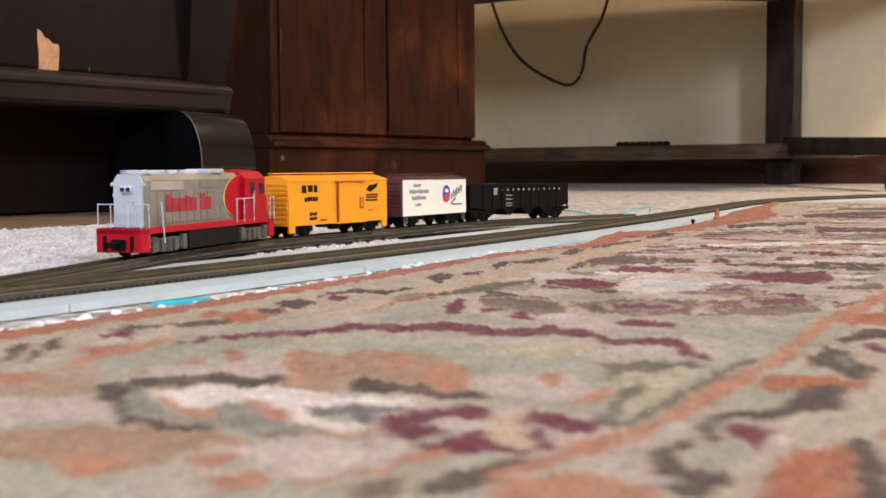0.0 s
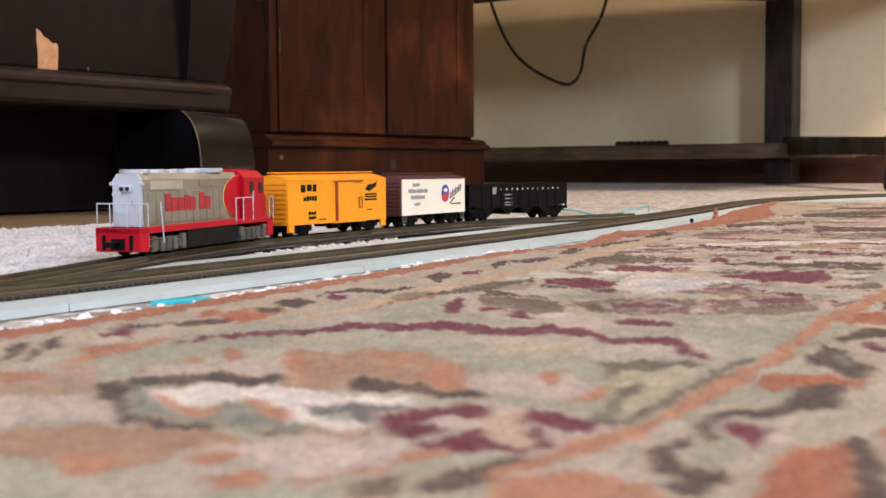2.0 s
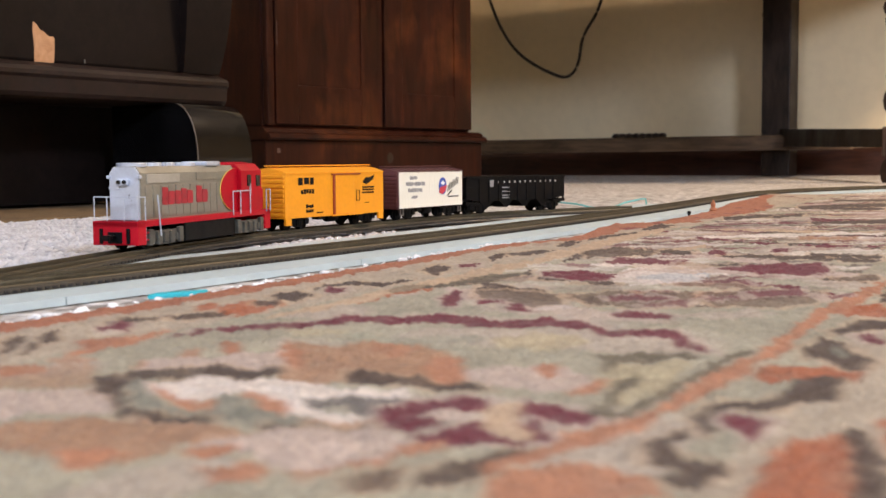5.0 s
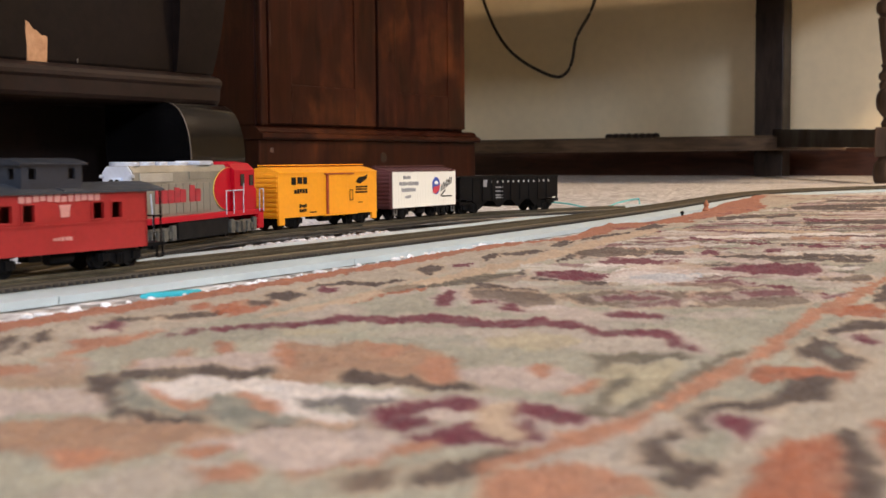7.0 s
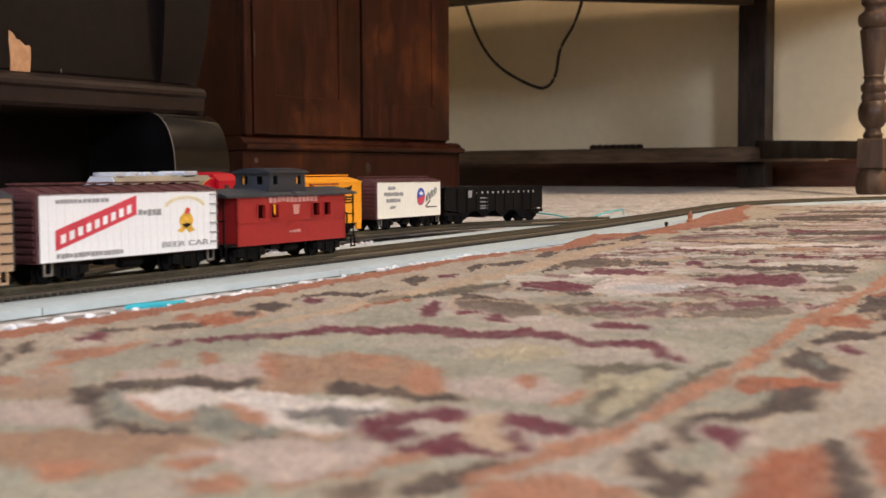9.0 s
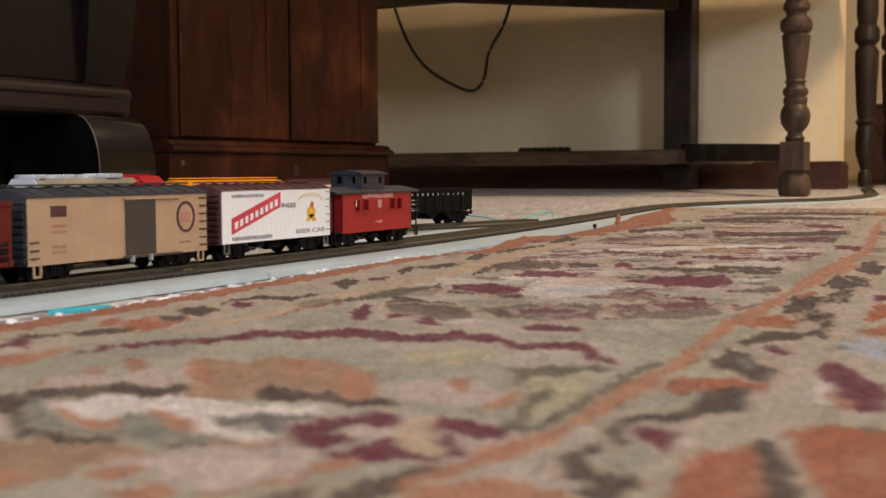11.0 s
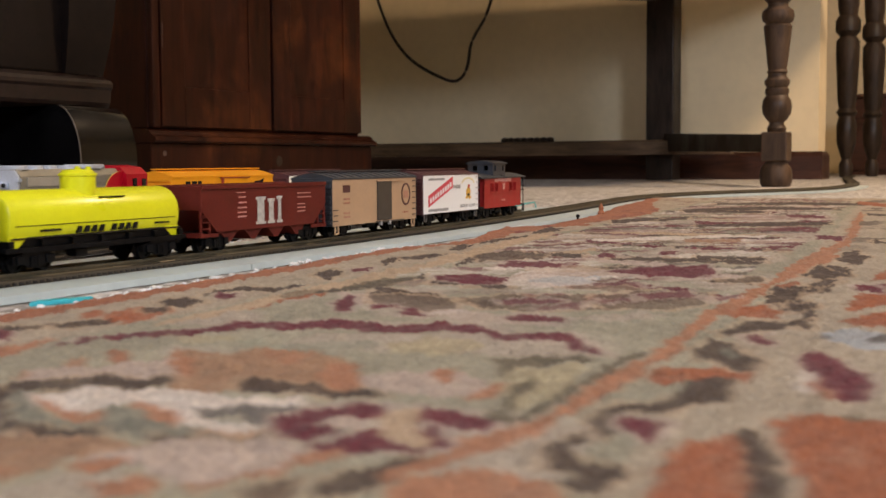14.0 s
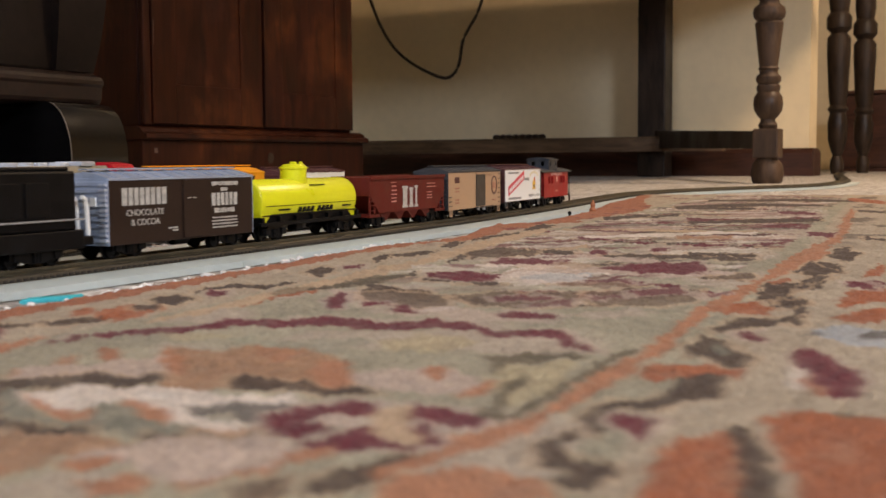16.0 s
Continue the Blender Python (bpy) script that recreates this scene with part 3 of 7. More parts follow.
# wool colours
TAN, PINK, CREAM, SAGE, STRAW, WHITE, ICE = (0.45, 0.26, 0.15), (0.60, 0.485, 0.41), (0.60, 0.44, 0.29), (0.23, 0.225, 0.165), (0.54, 0.46, 0.28), (0.84, 0.76, 0.68), (0.46, 0.50, 0.53)
RUST, WINE, BROWN, GROUND, BAND = (0.43, 0.130, 0.050), (0.165, 0.013, 0.030), (0.080, 0.049, 0.033), (0.455, 0.43, 0.32), (0.53, 0.44, 0.33)
SALMON, MOSS, SAGEGREY, SLATE, OLIVE = (0.52, 0.235, 0.125), (0.33, 0.37, 0.27), (0.25, 0.25, 0.195), (0.165, 0.15, 0.135), (0.165, 0.135, 0.085)
RUG_P = np.concatenate([np.arange(-0.6, 0.1, 0.02), np.arange(0.1, 0.6, 0.0015), np.arange(0.6, 1.2, 0.0025), np.arange(1.2, 1.93, 0.004)])
RUG_Q = np.concatenate([np.arange(0.0, 0.40, 0.0016), np.arange(0.40, 0.80, 0.0025), np.arange(0.80, 1.6, 0.012)])
E1, E2 = np.array([0.4462, 0.8949]), np.array([0.8949, -0.4462])


def smooth_noise(p, q, cell, seed):
    """Value noise on a square lattice."""
    rs = np.random.RandomState(seed)
    table = rs.rand(256, 256)
    x, y = p / cell + 1000.0, q / cell + 1000.0
    i, j = np.floor(x).astype(int), np.floor(y).astype(int)
    u, v = x - i, y - j
    u, v = u * u * (3 - 2 * u), v * v * (3 - 2 * v)

    def g(a, b):
        return table[a % 256, b % 256]
    return (g(i, j) * (1 - u) + g(i + 1, j) * u) * (1 - v) + (g(i, j + 1) * (1 - u) + g(i + 1, j + 1) * u) * v


def rug_edge(p):
    """The uneven long edge beside the track, with two flaps that lie over the board."""
    q = np.interp(p, (0.0, 0.3, 0.4, 0.75, 0.82, 0.88, 0.96, 1.02, 1.05, 1.065, 1.09, 1.24, 1.56, 1.92),
                  (-0.343, -0.340, -0.332, -0.330, -0.311, -0.313, -0.330, -0.339, -0.318, -0.300, -0.309, -0.314, -0.351, -0.378))
    return q + 0.005 * (smooth_noise(p, p * 0, 0.05, 3) - 0.5)


grid_p, grid_w = np.meshgrid(RUG_P, RUG_Q, indexing="ij")
grid_q = rug_edge(grid_p) + grid_w
# knots make every outline of the pattern ragged
ragged = 0.5 + 0.5 * np.clip((grid_p - 0.25) / 0.35, 0, 1)
warp_p = grid_p + ragged * (0.008 * (smooth_noise(grid_p, grid_q, 0.006, 11) - 0.5) + 0.006 * (smooth_noise(grid_p, grid_q, 0.030, 12) - 0.5))
warp_q = grid_q + ragged * (0.005 * (smooth_noise(grid_p, grid_q, 0.006, 13) - 0.5) + 0.004 * (smooth_noise(grid_p, grid_q, 0.024, 14) - 0.5))
wool = np.empty(grid_p.shape + (3,))
wool[:] = GROUND


# single knots of the ground show through every patch
knots = np.clip(0.76 + 0.6 * smooth_noise(grid_p, grid_q, 0.005, 15), 0, 1)


def lay(colour, cover):
    wool[:] = wool * (1 - cover[..., None]) + np.array(colour) * cover[..., None]


def patch(colour, outline, fill=0.97):
    """Weave one patch of colour: its outline in centimetres along and across the rug."""
    pts = np.array(outline) / 100.0
    lo, hi = pts.min(0) - 0.02, pts.max(0) + 0.02
    rows = np.where((RUG_P >= lo[0]) & (RUG_P <= hi[0]))[0]
    if not len(rows):
        return
    r = slice(rows[0], rows[-1] + 1)
    x, y = warp_p[r], warp_q[r]
    mid = pts.mean(0)
    layers = [(pts, colour, fill)]
    halo = float(np.clip(mid[0] * 0.012, 0.0016, 0.005))
    if colour in (BROWN, WINE):
        # a paler line of knots runs round the dark motifs
        reach = pts - mid
        layers.insert(0, (pts + reach / (np.hypot(*reach.T)[:, None] + 1e-6) * halo, PINK if colour == WINE else CREAM, 0.55))
    for p, dye_colour, cover in layers:
        inside = np.zeros(x.shape, bool)
        for (x0, y0), (x1, y1) in zip(p, np.roll(p, -1, axis=0)):
            if abs(y1 - y0) > 1e-9:
                inside ^= ((y0 > y) != (y1 > y)) & (x < (x1 - x0) * (y - y0) / (y1 - y0) + x0)
        c = inside * cover * knots[r]
        wool[r] = wool[r] * (1 - c[..., None]) + np.array(dye_colour) * c[..., None]


# grounds of the bands that run along the rug
lay(SAGE, np.clip((smooth_noise(grid_p, grid_q, 0.05, 21) - 0.5) * 2.0, 0, 0.22))
lay(BAND, ((warp_q < -0.262) | ((warp_q > -0.052) & (warp_q < 0.045))) * 0.8)
lay(RUST, (grid_w < 0.022 + 0.006 * (smooth_noise(grid_p, grid_q, 0.02, 22) - 0.5) + 0.042 * np.exp(-((grid_p - 1.38) / 0.24) ** 2) + 0.026 * np.exp(-((grid_p - 1.0) / 0.055) ** 2)) * 0.88)
lay(RUST, ((grid_w > 0.42) & (smooth_noise(grid_p, grid_q, 0.10, 23) > 0.6)) * 0.8)
lay(WINE, ((grid_w > 0.46) & (smooth_noise(grid_p, grid_q, 0.08, 24) > 0.75)) * 0.8)
lay(BROWN, ((grid_w > 0.5) & (smooth_noise(grid_p, grid_q, 0.06, 25) > 0.78)) * 0.8)
# crowded small flowers of the main band, drawn out along the weft
weft, warp = grid_p * E1[0] + grid_q * E2[0], grid_p * E1[1] + grid_q * E2[1]
far = np.clip((grid_p - 0.62) / 0.25, 0, 1) * ((warp_q > -0.255) & (warp_q < -0.065))
lay(WHITE, far * np.clip((smooth_noise(warp, weft * 0.40, 0.030, 28) - 0.52) * 5, 0, 0.62))
lay(CREAM, far * np.clip((smooth_noise(warp, weft * 0.35, 0.020, 29) - 0.62) * 6, 0, 0.7))
lay(BROWN, far * np.clip((smooth_noise(warp, weft * 0.34, 0.022, 26) - 0.62) * 7, 0, 0.72))
lay(WINE, far * np.clip((smooth_noise(warp, weft * 0.30, 0.024, 27) - 0.66) * 8, 0, 0.85))
mid_band = np.clip((grid_p - 0.46) / 0.14, 0, 1) * ((warp_q > -0.25) & (warp_q < -0.075))
lay(WHITE, mid_band * np.clip((smooth_noise(warp, weft * 0.30, 0.011, 51) - 0.60) * 7, 0, 0.6))
lay(BROWN, mid_band * np.clip((smooth_noise(warp, weft * 0.28, 0.010, 52) - 0.68) * 8, 0, 0.65))
lay(WINE, mid_band * np.clip((smooth_noise(warp, weft * 0.26, 0.010, 53) - 0.72) * 9, 0, 0.75))
lay(PINK, ((warp_q > -0.25) & (warp_q < -0.06)) * np.clip((smooth_noise(grid_p, grid_q, 0.035, 33) - 0.62) * 4, 0, 0.5))
lay(BROWN, ((warp_q > -0.045) & (warp_q < 0.035)) * np.clip((grid_p - 0.75) / 0.2, 0, 1) * np.clip((smooth_noise(grid_p, grid_q, 0.03, 30) - 0.62) * 6, 0, 0.7))
lay(WINE, (warp_q < -0.27) * (grid_w > 0.02) * np.clip((grid_p - 0.7) / 0.2, 0, 1) * np.clip((smooth_noise(grid_p, grid_q, 0.02, 34) - 0.72) * 6, 0, 0.7))
patch(TAN, [(24.6, -26.6), (25.0, -24.7), (25.8, -24.0), (24.1, -22.3), (23.1, -21.7), (22.3, -22.9), (21.6, -24.6), (24.2, -27.5)], 0.70)
patch(PINK, [(21.2, -24.1), (22.4, -22.2), (22.8, -21.3), (21.9, -19.8), (20.7, -19.0), (20.2, -20.1), (18.8, -21.4)])
patch(TAN, [(18.5, -20.7), (19.1, -20.4), (20.2, -19.2), (20.9, -17.4), (20.8, -15.7), (20.6, -14.1), (19.6, -14.5), (19.3, -15.6), (18.2, -15.2), (17.0, -15.5), (16.3, -15.9), (17.1, -17.2), (17.3, -18.4), (16.9, -19.2)])
patch(SALMON, [(17.4, -17.4), (18.2, -17.1), (17.9, -15.9), (17.1, -16.0), (16.4, -15.8), (16.4, -16.4)])
patch(SALMON, [(26.8, -23.5), (26.6, -22.3), (25.6, -21.5), (25.5, -22.2)], 0.80)
patch(SALMON, [(25.9, -26.1), (26.8, -25.4), (26.2, -24.3), (25.2, -24.6)], 0.60)
patch(RUST, [(29.2, -27.9), (30.4, -27.1), (29.8, -26.3), (28.6, -26.2), (28.2, -26.7)], 0.80)
patch(RUST, [(24.4, -26.1), (25.3, -25.9), (24.9, -24.9), (23.9, -24.5), (23.3, -25.1)], 0.60)
patch(STRAW, [(35.1, -15.7), (36.5, -14.9), (36.4, -13.1), (35.2, -12.1), (33.1, -12.8), (33.1, -14.7)], 0.75)
patch(STRAW, [(31.8, -10.6), (32.5, -9.0), (33.3, -8.6), (28.9, -8.1), (26.4, -8.4), (27.7, -9.2)], 0.75)
patch(STRAW, [(34.1, -23.3), (34.6, -21.1), (33.8, -20.4), (32.7, -21.9)], 0.50)
patch(MOSS, [(34.0, -20.6), (33.9, -17.8), (35.3, -16.0), (33.9, -15.2), (32.3, -16.9), (32.6, -19.5)], 0.45)
patch(TAN, [(31.3, -21.2), (31.3, -19.6), (32.6, -18.9), (32.7, -17.1), (31.0, -15.1), (29.4, -14.0), (27.0, -12.9), (26.6, -14.0), (26.7, -15.9), (25.2, -16.1), (25.2, -17.4), (27.7, -18.7)])
patch(SALMON, [(31.5, -21.3), (30.7, -20.2), (28.6, -18.8), (26.1, -17.5), (27.0, -18.4)])
patch(SALMON, [(30.8, -15.6), (30.6, -14.6), (27.3, -13.0), (26.8, -13.5), (29.0, -15.1)])
patch(SALMON, [(32.5, -18.9), (32.5, -17.0), (30.2, -16.4), (30.9, -17.7)], 0.70)
patch(PINK, [(26.6, -22.9), (28.2, -22.8), (27.9, -21.2), (29.2, -21.4), (29.9, -20.3), (26.8, -18.1), (26.5, -19.4), (25.6, -21.3), (25.4, -22.3)])
patch(RUST, [(30.3, -23.0), (30.8, -22.5), (29.5, -21.5), (29.1, -21.9)], 0.80)
patch(SALMON, [(28.8, -23.4), (29.4, -22.9), (28.2, -22.0), (27.8, -22.5)], 0.70)
patch(PINK, [(28.7, -13.7), (30.1, -13.3), (31.0, -12.2), (30.1, -10.5), (28.2, -10.0), (26.8, -10.6), (27.1, -12.0), (27.5, -13.0)])
patch(SALMON, [(30.4, -12.3), (31.5, -12.1), (30.3, -11.4), (29.0, -11.4)])
patch(SALMON, [(27.4, -10.2), (29.0, -10.0), (30.1, -10.0), (29.3, -9.6), (27.6, -9.5), (26.6, -9.8)])
patch(BROWN, [(25.2, -22.4), (25.8, -21.7), (26.6, -20.9), (26.8, -19.6), (27.3, -18.9), (27.1, -18.4), (26.3, -17.8), (25.6, -18.7), (25.0, -19.9), (24.8, -20.8), (24.0, -21.0)])
patch(WHITE, [(23.8, -20.5), (24.7, -20.3), (25.3, -19.2), (25.7, -17.4), (25.6, -16.4), (25.5, -15.0), (26.1, -14.0), (25.3, -13.3), (24.9, -14.3), (24.3, -15.3), (23.3, -15.0), (22.8, -13.1), (22.3, -13.6), (22.4, -14.7), (22.6, -15.3), (23.5, -16.4), (23.9, -17.5), (23.0, -17.8), (22.3, -18.2), (22.8, -19.3)])
patch(BROWN, [(27.4, -16.5), (28.1, -15.8), (27.7, -14.8), (27.3, -13.7), (27.4, -12.9), (26.6, -12.0), (26.2, -13.2), (26.4, -14.5), (26.4, -15.7)])
patch(SALMON, [(23.9, -20.4), (23.6, -19.6), (22.7, -18.5), (22.5, -17.9), (23.1, -17.5), (22.2, -17.1), (22.1, -18.1), (22.9, -19.3)])
patch(SALMON, [(23.9, -17.5), (24.0, -16.9), (23.4, -16.0), (22.5, -15.1), (22.2, -15.4), (22.9, -16.5)])
patch(SAGEGREY, [(24.0, -21.5), (24.2, -20.9), (22.9, -19.4), (21.9, -18.1), (22.2, -17.2), (23.5, -17.8), (23.7, -17.3), (22.4, -15.8), (22.2, -14.7), (21.4, -14.1), (20.8, -14.6), (21.4, -16.0), (21.4, -16.6), (21.0, -17.2), (21.2, -18.3), (22.4, -19.8)])
patch(BROWN, [(21.2, -18.5), (21.2, -17.4), (21.7, -16.7), (21.1, -16.2), (20.6, -17.1), (20.7, -18.1)])
patch(BROWN, [(21.4, -15.3), (21.4, -14.1), (20.9, -13.8), (20.7, -14.4)])
patch(BROWN, [(24.1, -22.4), (25.0, -22.5), (24.5, -21.5), (22.9, -20.5), (22.0, -19.4), (20.8, -18.1), (20.7, -18.5), (21.8, -19.8), (22.5, -20.9)])
patch(SLATE, [(24.1, -15.8), (24.8, -15.0), (25.2, -13.5), (24.7, -13.2), (24.1, -14.0), (23.3, -13.3), (22.9, -13.5), (23.7, -14.4), (23.3, -15.1)])
patch(SALMON, [(22.2, -14.6), (22.4, -13.5), (22.8, -12.9), (22.1, -12.5), (21.6, -13.3), (21.5, -14.2)], 0.60)
patch(BROWN, [(21.4, -14.1), (22.0, -13.2), (22.1, -12.2), (21.3, -12.3), (21.1, -13.5)], 0.50)
patch(WINE, [(23.7, -13.4), (24.9, -13.1), (25.6, -12.3), (25.6, -11.5), (24.6, -11.0), (24.2, -12.0), (23.6, -12.4), (23.4, -11.8), (22.8, -11.4), (22.0, -11.8), (22.1, -12.3), (22.8, -13.0)])
patch(WINE, [(21.7, -11.5), (22.3, -11.1), (23.4, -11.1), (23.4, -10.5), (22.3, -10.1), (22.0, -9.5), (23.0, -9.1), (22.5, -8.7), (21.7, -9.2), (21.4, -10.1), (21.4, -10.9)])
patch(WINE, [(25.9, -10.7), (26.1, -10.1), (25.6, -9.3), (24.7, -8.4), (24.0, -8.6), (23.8, -9.4), (24.3, -10.2)])
patch(WINE, [(23.4, -10.0), (23.9, -9.5), (23.2, -9.0), (22.4, -8.8), (22.3, -9.2)])
patch(CREAM, [(25.0, -11.3), (25.7, -10.7), (24.6, -10.1), (23.7, -10.0), (23.2, -9.3), (22.3, -9.2), (22.3, -9.9), (22.9, -10.5), (24.0, -10.9)])
patch(PINK, [(23.5, -12.4), (24.1, -12.0), (24.3, -11.0), (23.4, -11.3), (23.3, -11.7)])
patch(PINK, [(19.2, -15.3), (20.9, -14.5), (21.8, -12.6), (21.5, -11.3), (20.8, -11.0), (20.1, -11.0), (19.3, -11.2), (18.5, -11.7), (18.2, -12.3), (18.7, -13.0), (18.9, -14.2)])
patch(SALMON, [(19.7, -11.1), (21.0, -11.3), (21.8, -10.7), (20.8, -10.4), (20.1, -10.8), (19.3, -10.9), (18.6, -11.3), (18.2, -11.5), (18.3, -12.0), (19.1, -11.4)])
patch(SALMON, [(17.5, -14.0), (17.9, -13.5), (18.7, -13.3), (18.1, -12.5), (17.1, -12.4), (17.0, -13.1)])
patch(SALMON, [(18.6, -15.2), (19.3, -14.8), (19.3, -14.1), (18.4, -14.2), (18.2, -14.7)])
patch(SALMON, [(18.2, -12.3), (18.6, -11.7), (18.2, -11.2), (17.6, -11.6), (17.6, -12.0)], 0.60)
patch(BROWN, [(19.6, -9.8), (20.7, -9.5), (21.6, -9.2), (21.3, -8.6), (20.3, -8.6), (19.4, -8.8), (18.5, -9.0), (17.9, -9.5), (18.9, -9.7)])
patch(BROWN, [(18.1, -10.6), (19.3, -10.5), (19.0, -10.1), (18.0, -9.9), (17.4, -10.3)])
patch(BROWN, [(18.1, -10.9), (19.1, -10.7), (18.9, -10.2), (17.7, -10.2), (17.1, -10.6)], 0.70)
patch(SALMON, [(18.7, -8.5), (19.9, -8.6), (20.4, -8.0), (21.2, -7.1), (20.4, -6.2), (19.8, -5.5), (18.4, -6.2), (17.7, -8.1)])
patch(SALMON, [(20.0, -9.1), (22.3, -8.7), (24.3, -8.1), (25.9, -7.7), (27.9, -7.6), (31.8, -7.4), (34.6, -7.1), (39.3, -6.8), (43.3, -6.9), (48.7, -6.6), (59.8, -5.9), (68.2, -5.2), (77.7, -3.8), (73.2, -3.6), (64.0, -4.9), (56.0, -5.5), (45.8, -6.2), (40.7, -6.5), (36.9, -6.4), (32.7, -6.8), (30.0, -6.9), (26.3, -7.2), (24.3, -7.3), (22.9, -7.7), (21.2, -8.3), (19.5, -8.8)])
patch(OLIVE, [(25.1, -8.6), (25.6, -8.2), (27.1, -8.2), (28.6, -8.1), (31.3, -8.0), (34.7, -8.0), (35.8, -7.5), (33.0, -7.6), (30.6, -7.7), (28.1, -7.8), (25.9, -7.9), (24.7, -8.1)])
patch(OLIVE, [(26.7, -9.0), (29.2, -9.5), (30.5, -9.4), (29.8, -9.0), (27.7, -8.8), (25.4, -8.3), (25.0, -8.6), (25.6, -9.1)])
patch(OLIVE, [(32.7, -11.6), (33.5, -10.8), (34.2, -8.8), (33.3, -8.5), (32.0, -10.3), (30.6, -10.2), (31.9, -10.8)])
patch(WINE, [(30.9, -25.4), (33.2, -25.4), (34.9, -24.0), (36.7, -22.9), (38.5, -22.8), (38.5, -20.6), (39.7, -19.9), (38.9, -17.2), (39.8, -15.8), (39.9, -14.3), (38.3, -12.7), (38.3, -11.5), (39.0, -10.9), (37.4, -9.8), (35.5, -8.7), (34.2, -8.4), (35.2, -9.2), (37.2, -10.4), (36.8, -11.1), (36.8, -12.3), (37.7, -13.6), (37.7, -15.0), (37.0, -16.4), (37.3, -18.6), (36.9, -19.8), (36.6, -21.7), (35.4, -22.1), (33.9, -23.4), (32.6, -24.9), (30.5, -25.1)])
patch(BROWN, [(22.4, -6.7), (23.7, -6.8), (24.7, -6.5), (24.1, -6.2), (23.1, -6.4), (22.4, -6.0), (22.5, -5.2), (21.5, -4.9), (20.5, -5.2), (20.4, -5.9), (20.7, -6.1), (21.3, -5.6), (21.7, -6.2), (21.8, -6.5)])
patch(BROWN, [(26.2, -6.6), (27.7, -6.6), (28.3, -5.9), (29.3, -5.4), (30.8, -5.4), (32.4, -4.6), (31.6, -4.1), (29.4, -4.1), (28.3, -4.8), (27.5, -5.2), (27.0, -6.0), (25.9, -6.1), (25.2, -6.0), (24.7, -5.6), (24.3, -5.9), (25.1, -6.3)])
patch(WINE, [(26.4, -6.0), (26.8, -5.4), (26.1, -4.7), (25.5, -4.9), (24.4, -4.9), (24.6, -5.2), (25.2, -5.7)])
patch(RUST, [(31.9, -6.8), (33.7, -6.2), (33.8, -5.2), (33.1, -3.8), (31.5, -3.8), (32.1, -4.5), (31.0, -5.4), (31.0, -6.1)])
patch(BROWN, [(36.3, -6.0), (39.1, -5.8), (38.7, -5.2), (36.8, -4.5), (35.0, -3.8), (33.4, -3.7), (33.6, -4.4), (35.0, -5.1), (34.7, -5.6)])
patch(SAGEGREY, [(37.2, -5.3), (37.1, -4.9), (35.6, -4.5), (35.7, -4.9)])
patch(BROWN, [(40.9, -5.9), (44.0, -5.3), (44.2, -4.0), (45.4, -3.2), (42.6, -3.2), (41.7, -4.5), (39.9, -5.4)])
patch(WINE, [(39.8, -4.9), (40.8, -4.2), (38.7, -3.9), (38.1, -4.3)])
patch(RUST, [(46.5, -6.3), (48.3, -5.0), (47.1, -4.1), (45.0, -4.4), (44.5, -5.9)])
patch(BROWN, [(52.0, -5.3), (56.2, -5.0), (58.5, -3.1), (55.2, -2.9), (51.9, -4.2), (49.9, -3.3), (45.9, -3.0), (44.7, -3.4), (48.3, -3.9), (48.9, -4.9)])
patch(BROWN, [(63.1, -4.6), (69.2, -4.3), (67.9, -2.7), (62.2, -2.5), (61.1, -3.8)])
patch(RUST, [(23.2, -4.5), (24.5, -4.2), (25.4, -3.4), (23.9, -2.9), (21.8, -2.5), (19.9, -2.2), (19.1, -4.3), (21.1, -4.3)])
patch(RUST, [(27.6, -2.9), (28.2, -2.2), (28.4, -0.5), (28.4, 1.0), (21.0, 0.7), (20.2, -1.5), (22.7, -2.1), (25.0, -2.5)])
patch(BROWN, [(26.2, -3.5), (26.1, -3.0), (24.0, -2.5), (22.0, -2.1), (20.1, -1.7), (19.8, -2.3), (22.1, -2.7), (24.2, -3.1)])
patch(BAND, [(26.5, -3.0), (25.7, -2.6), (22.8, -2.0), (20.2, -1.4), (20.1, -1.7), (23.2, -2.3)])
patch(OLIVE, [(28.5, -1.2), (28.9, -0.8), (27.9, -0.7), (27.6, -1.1)])
patch(WHITE, [(33.9, -2.8), (33.6, -2.3), (31.1, -2.1), (31.3, -2.5)], 0.70)
patch(RUST, [(34.0, -2.4), (33.0, -1.9), (30.5, -1.5), (30.6, -1.9), (31.9, -2.2)])
patch(WINE, [(35.8, -2.8), (37.9, -2.6), (36.4, -1.9), (34.2, -1.1), (32.3, -0.7), (30.6, -0.9), (30.4, -1.5), (32.0, -1.9), (33.9, -2.5)])
patch(ICE, [(41.2, -2.5), (43.3, -2.0), (42.4, -0.7), (41.5, 1.2), (38.8, 1.1), (38.5, -1.5), (39.4, -2.2)])
patch(SLATE, [(39.8, -2.7), (41.1, -2.2), (40.4, -2.0), (39.2, -2.3)])
patch(SLATE, [(41.0, -1.1), (42.0, -0.0), (40.3, 0.1), (39.6, -0.9)])
patch(RUST, [(45.3, -2.1), (47.5, -0.8), (49.0, 1.4), (44.6, 1.3), (43.9, -1.3)])
patch(RUST, [(50.0, -2.3), (54.1, -1.8), (57.8, 1.7), (51.4, 1.5), (49.3, -1.4)])
patch(WINE, [(58.0, -2.0), (59.3, -0.7), (56.1, -0.2), (56.1, -1.7)])
patch(BROWN, [(26.0, -28.0), (27.8, -30.0), (29.1, -30.3), (28.8, -29.8), (26.6, -28.0)])
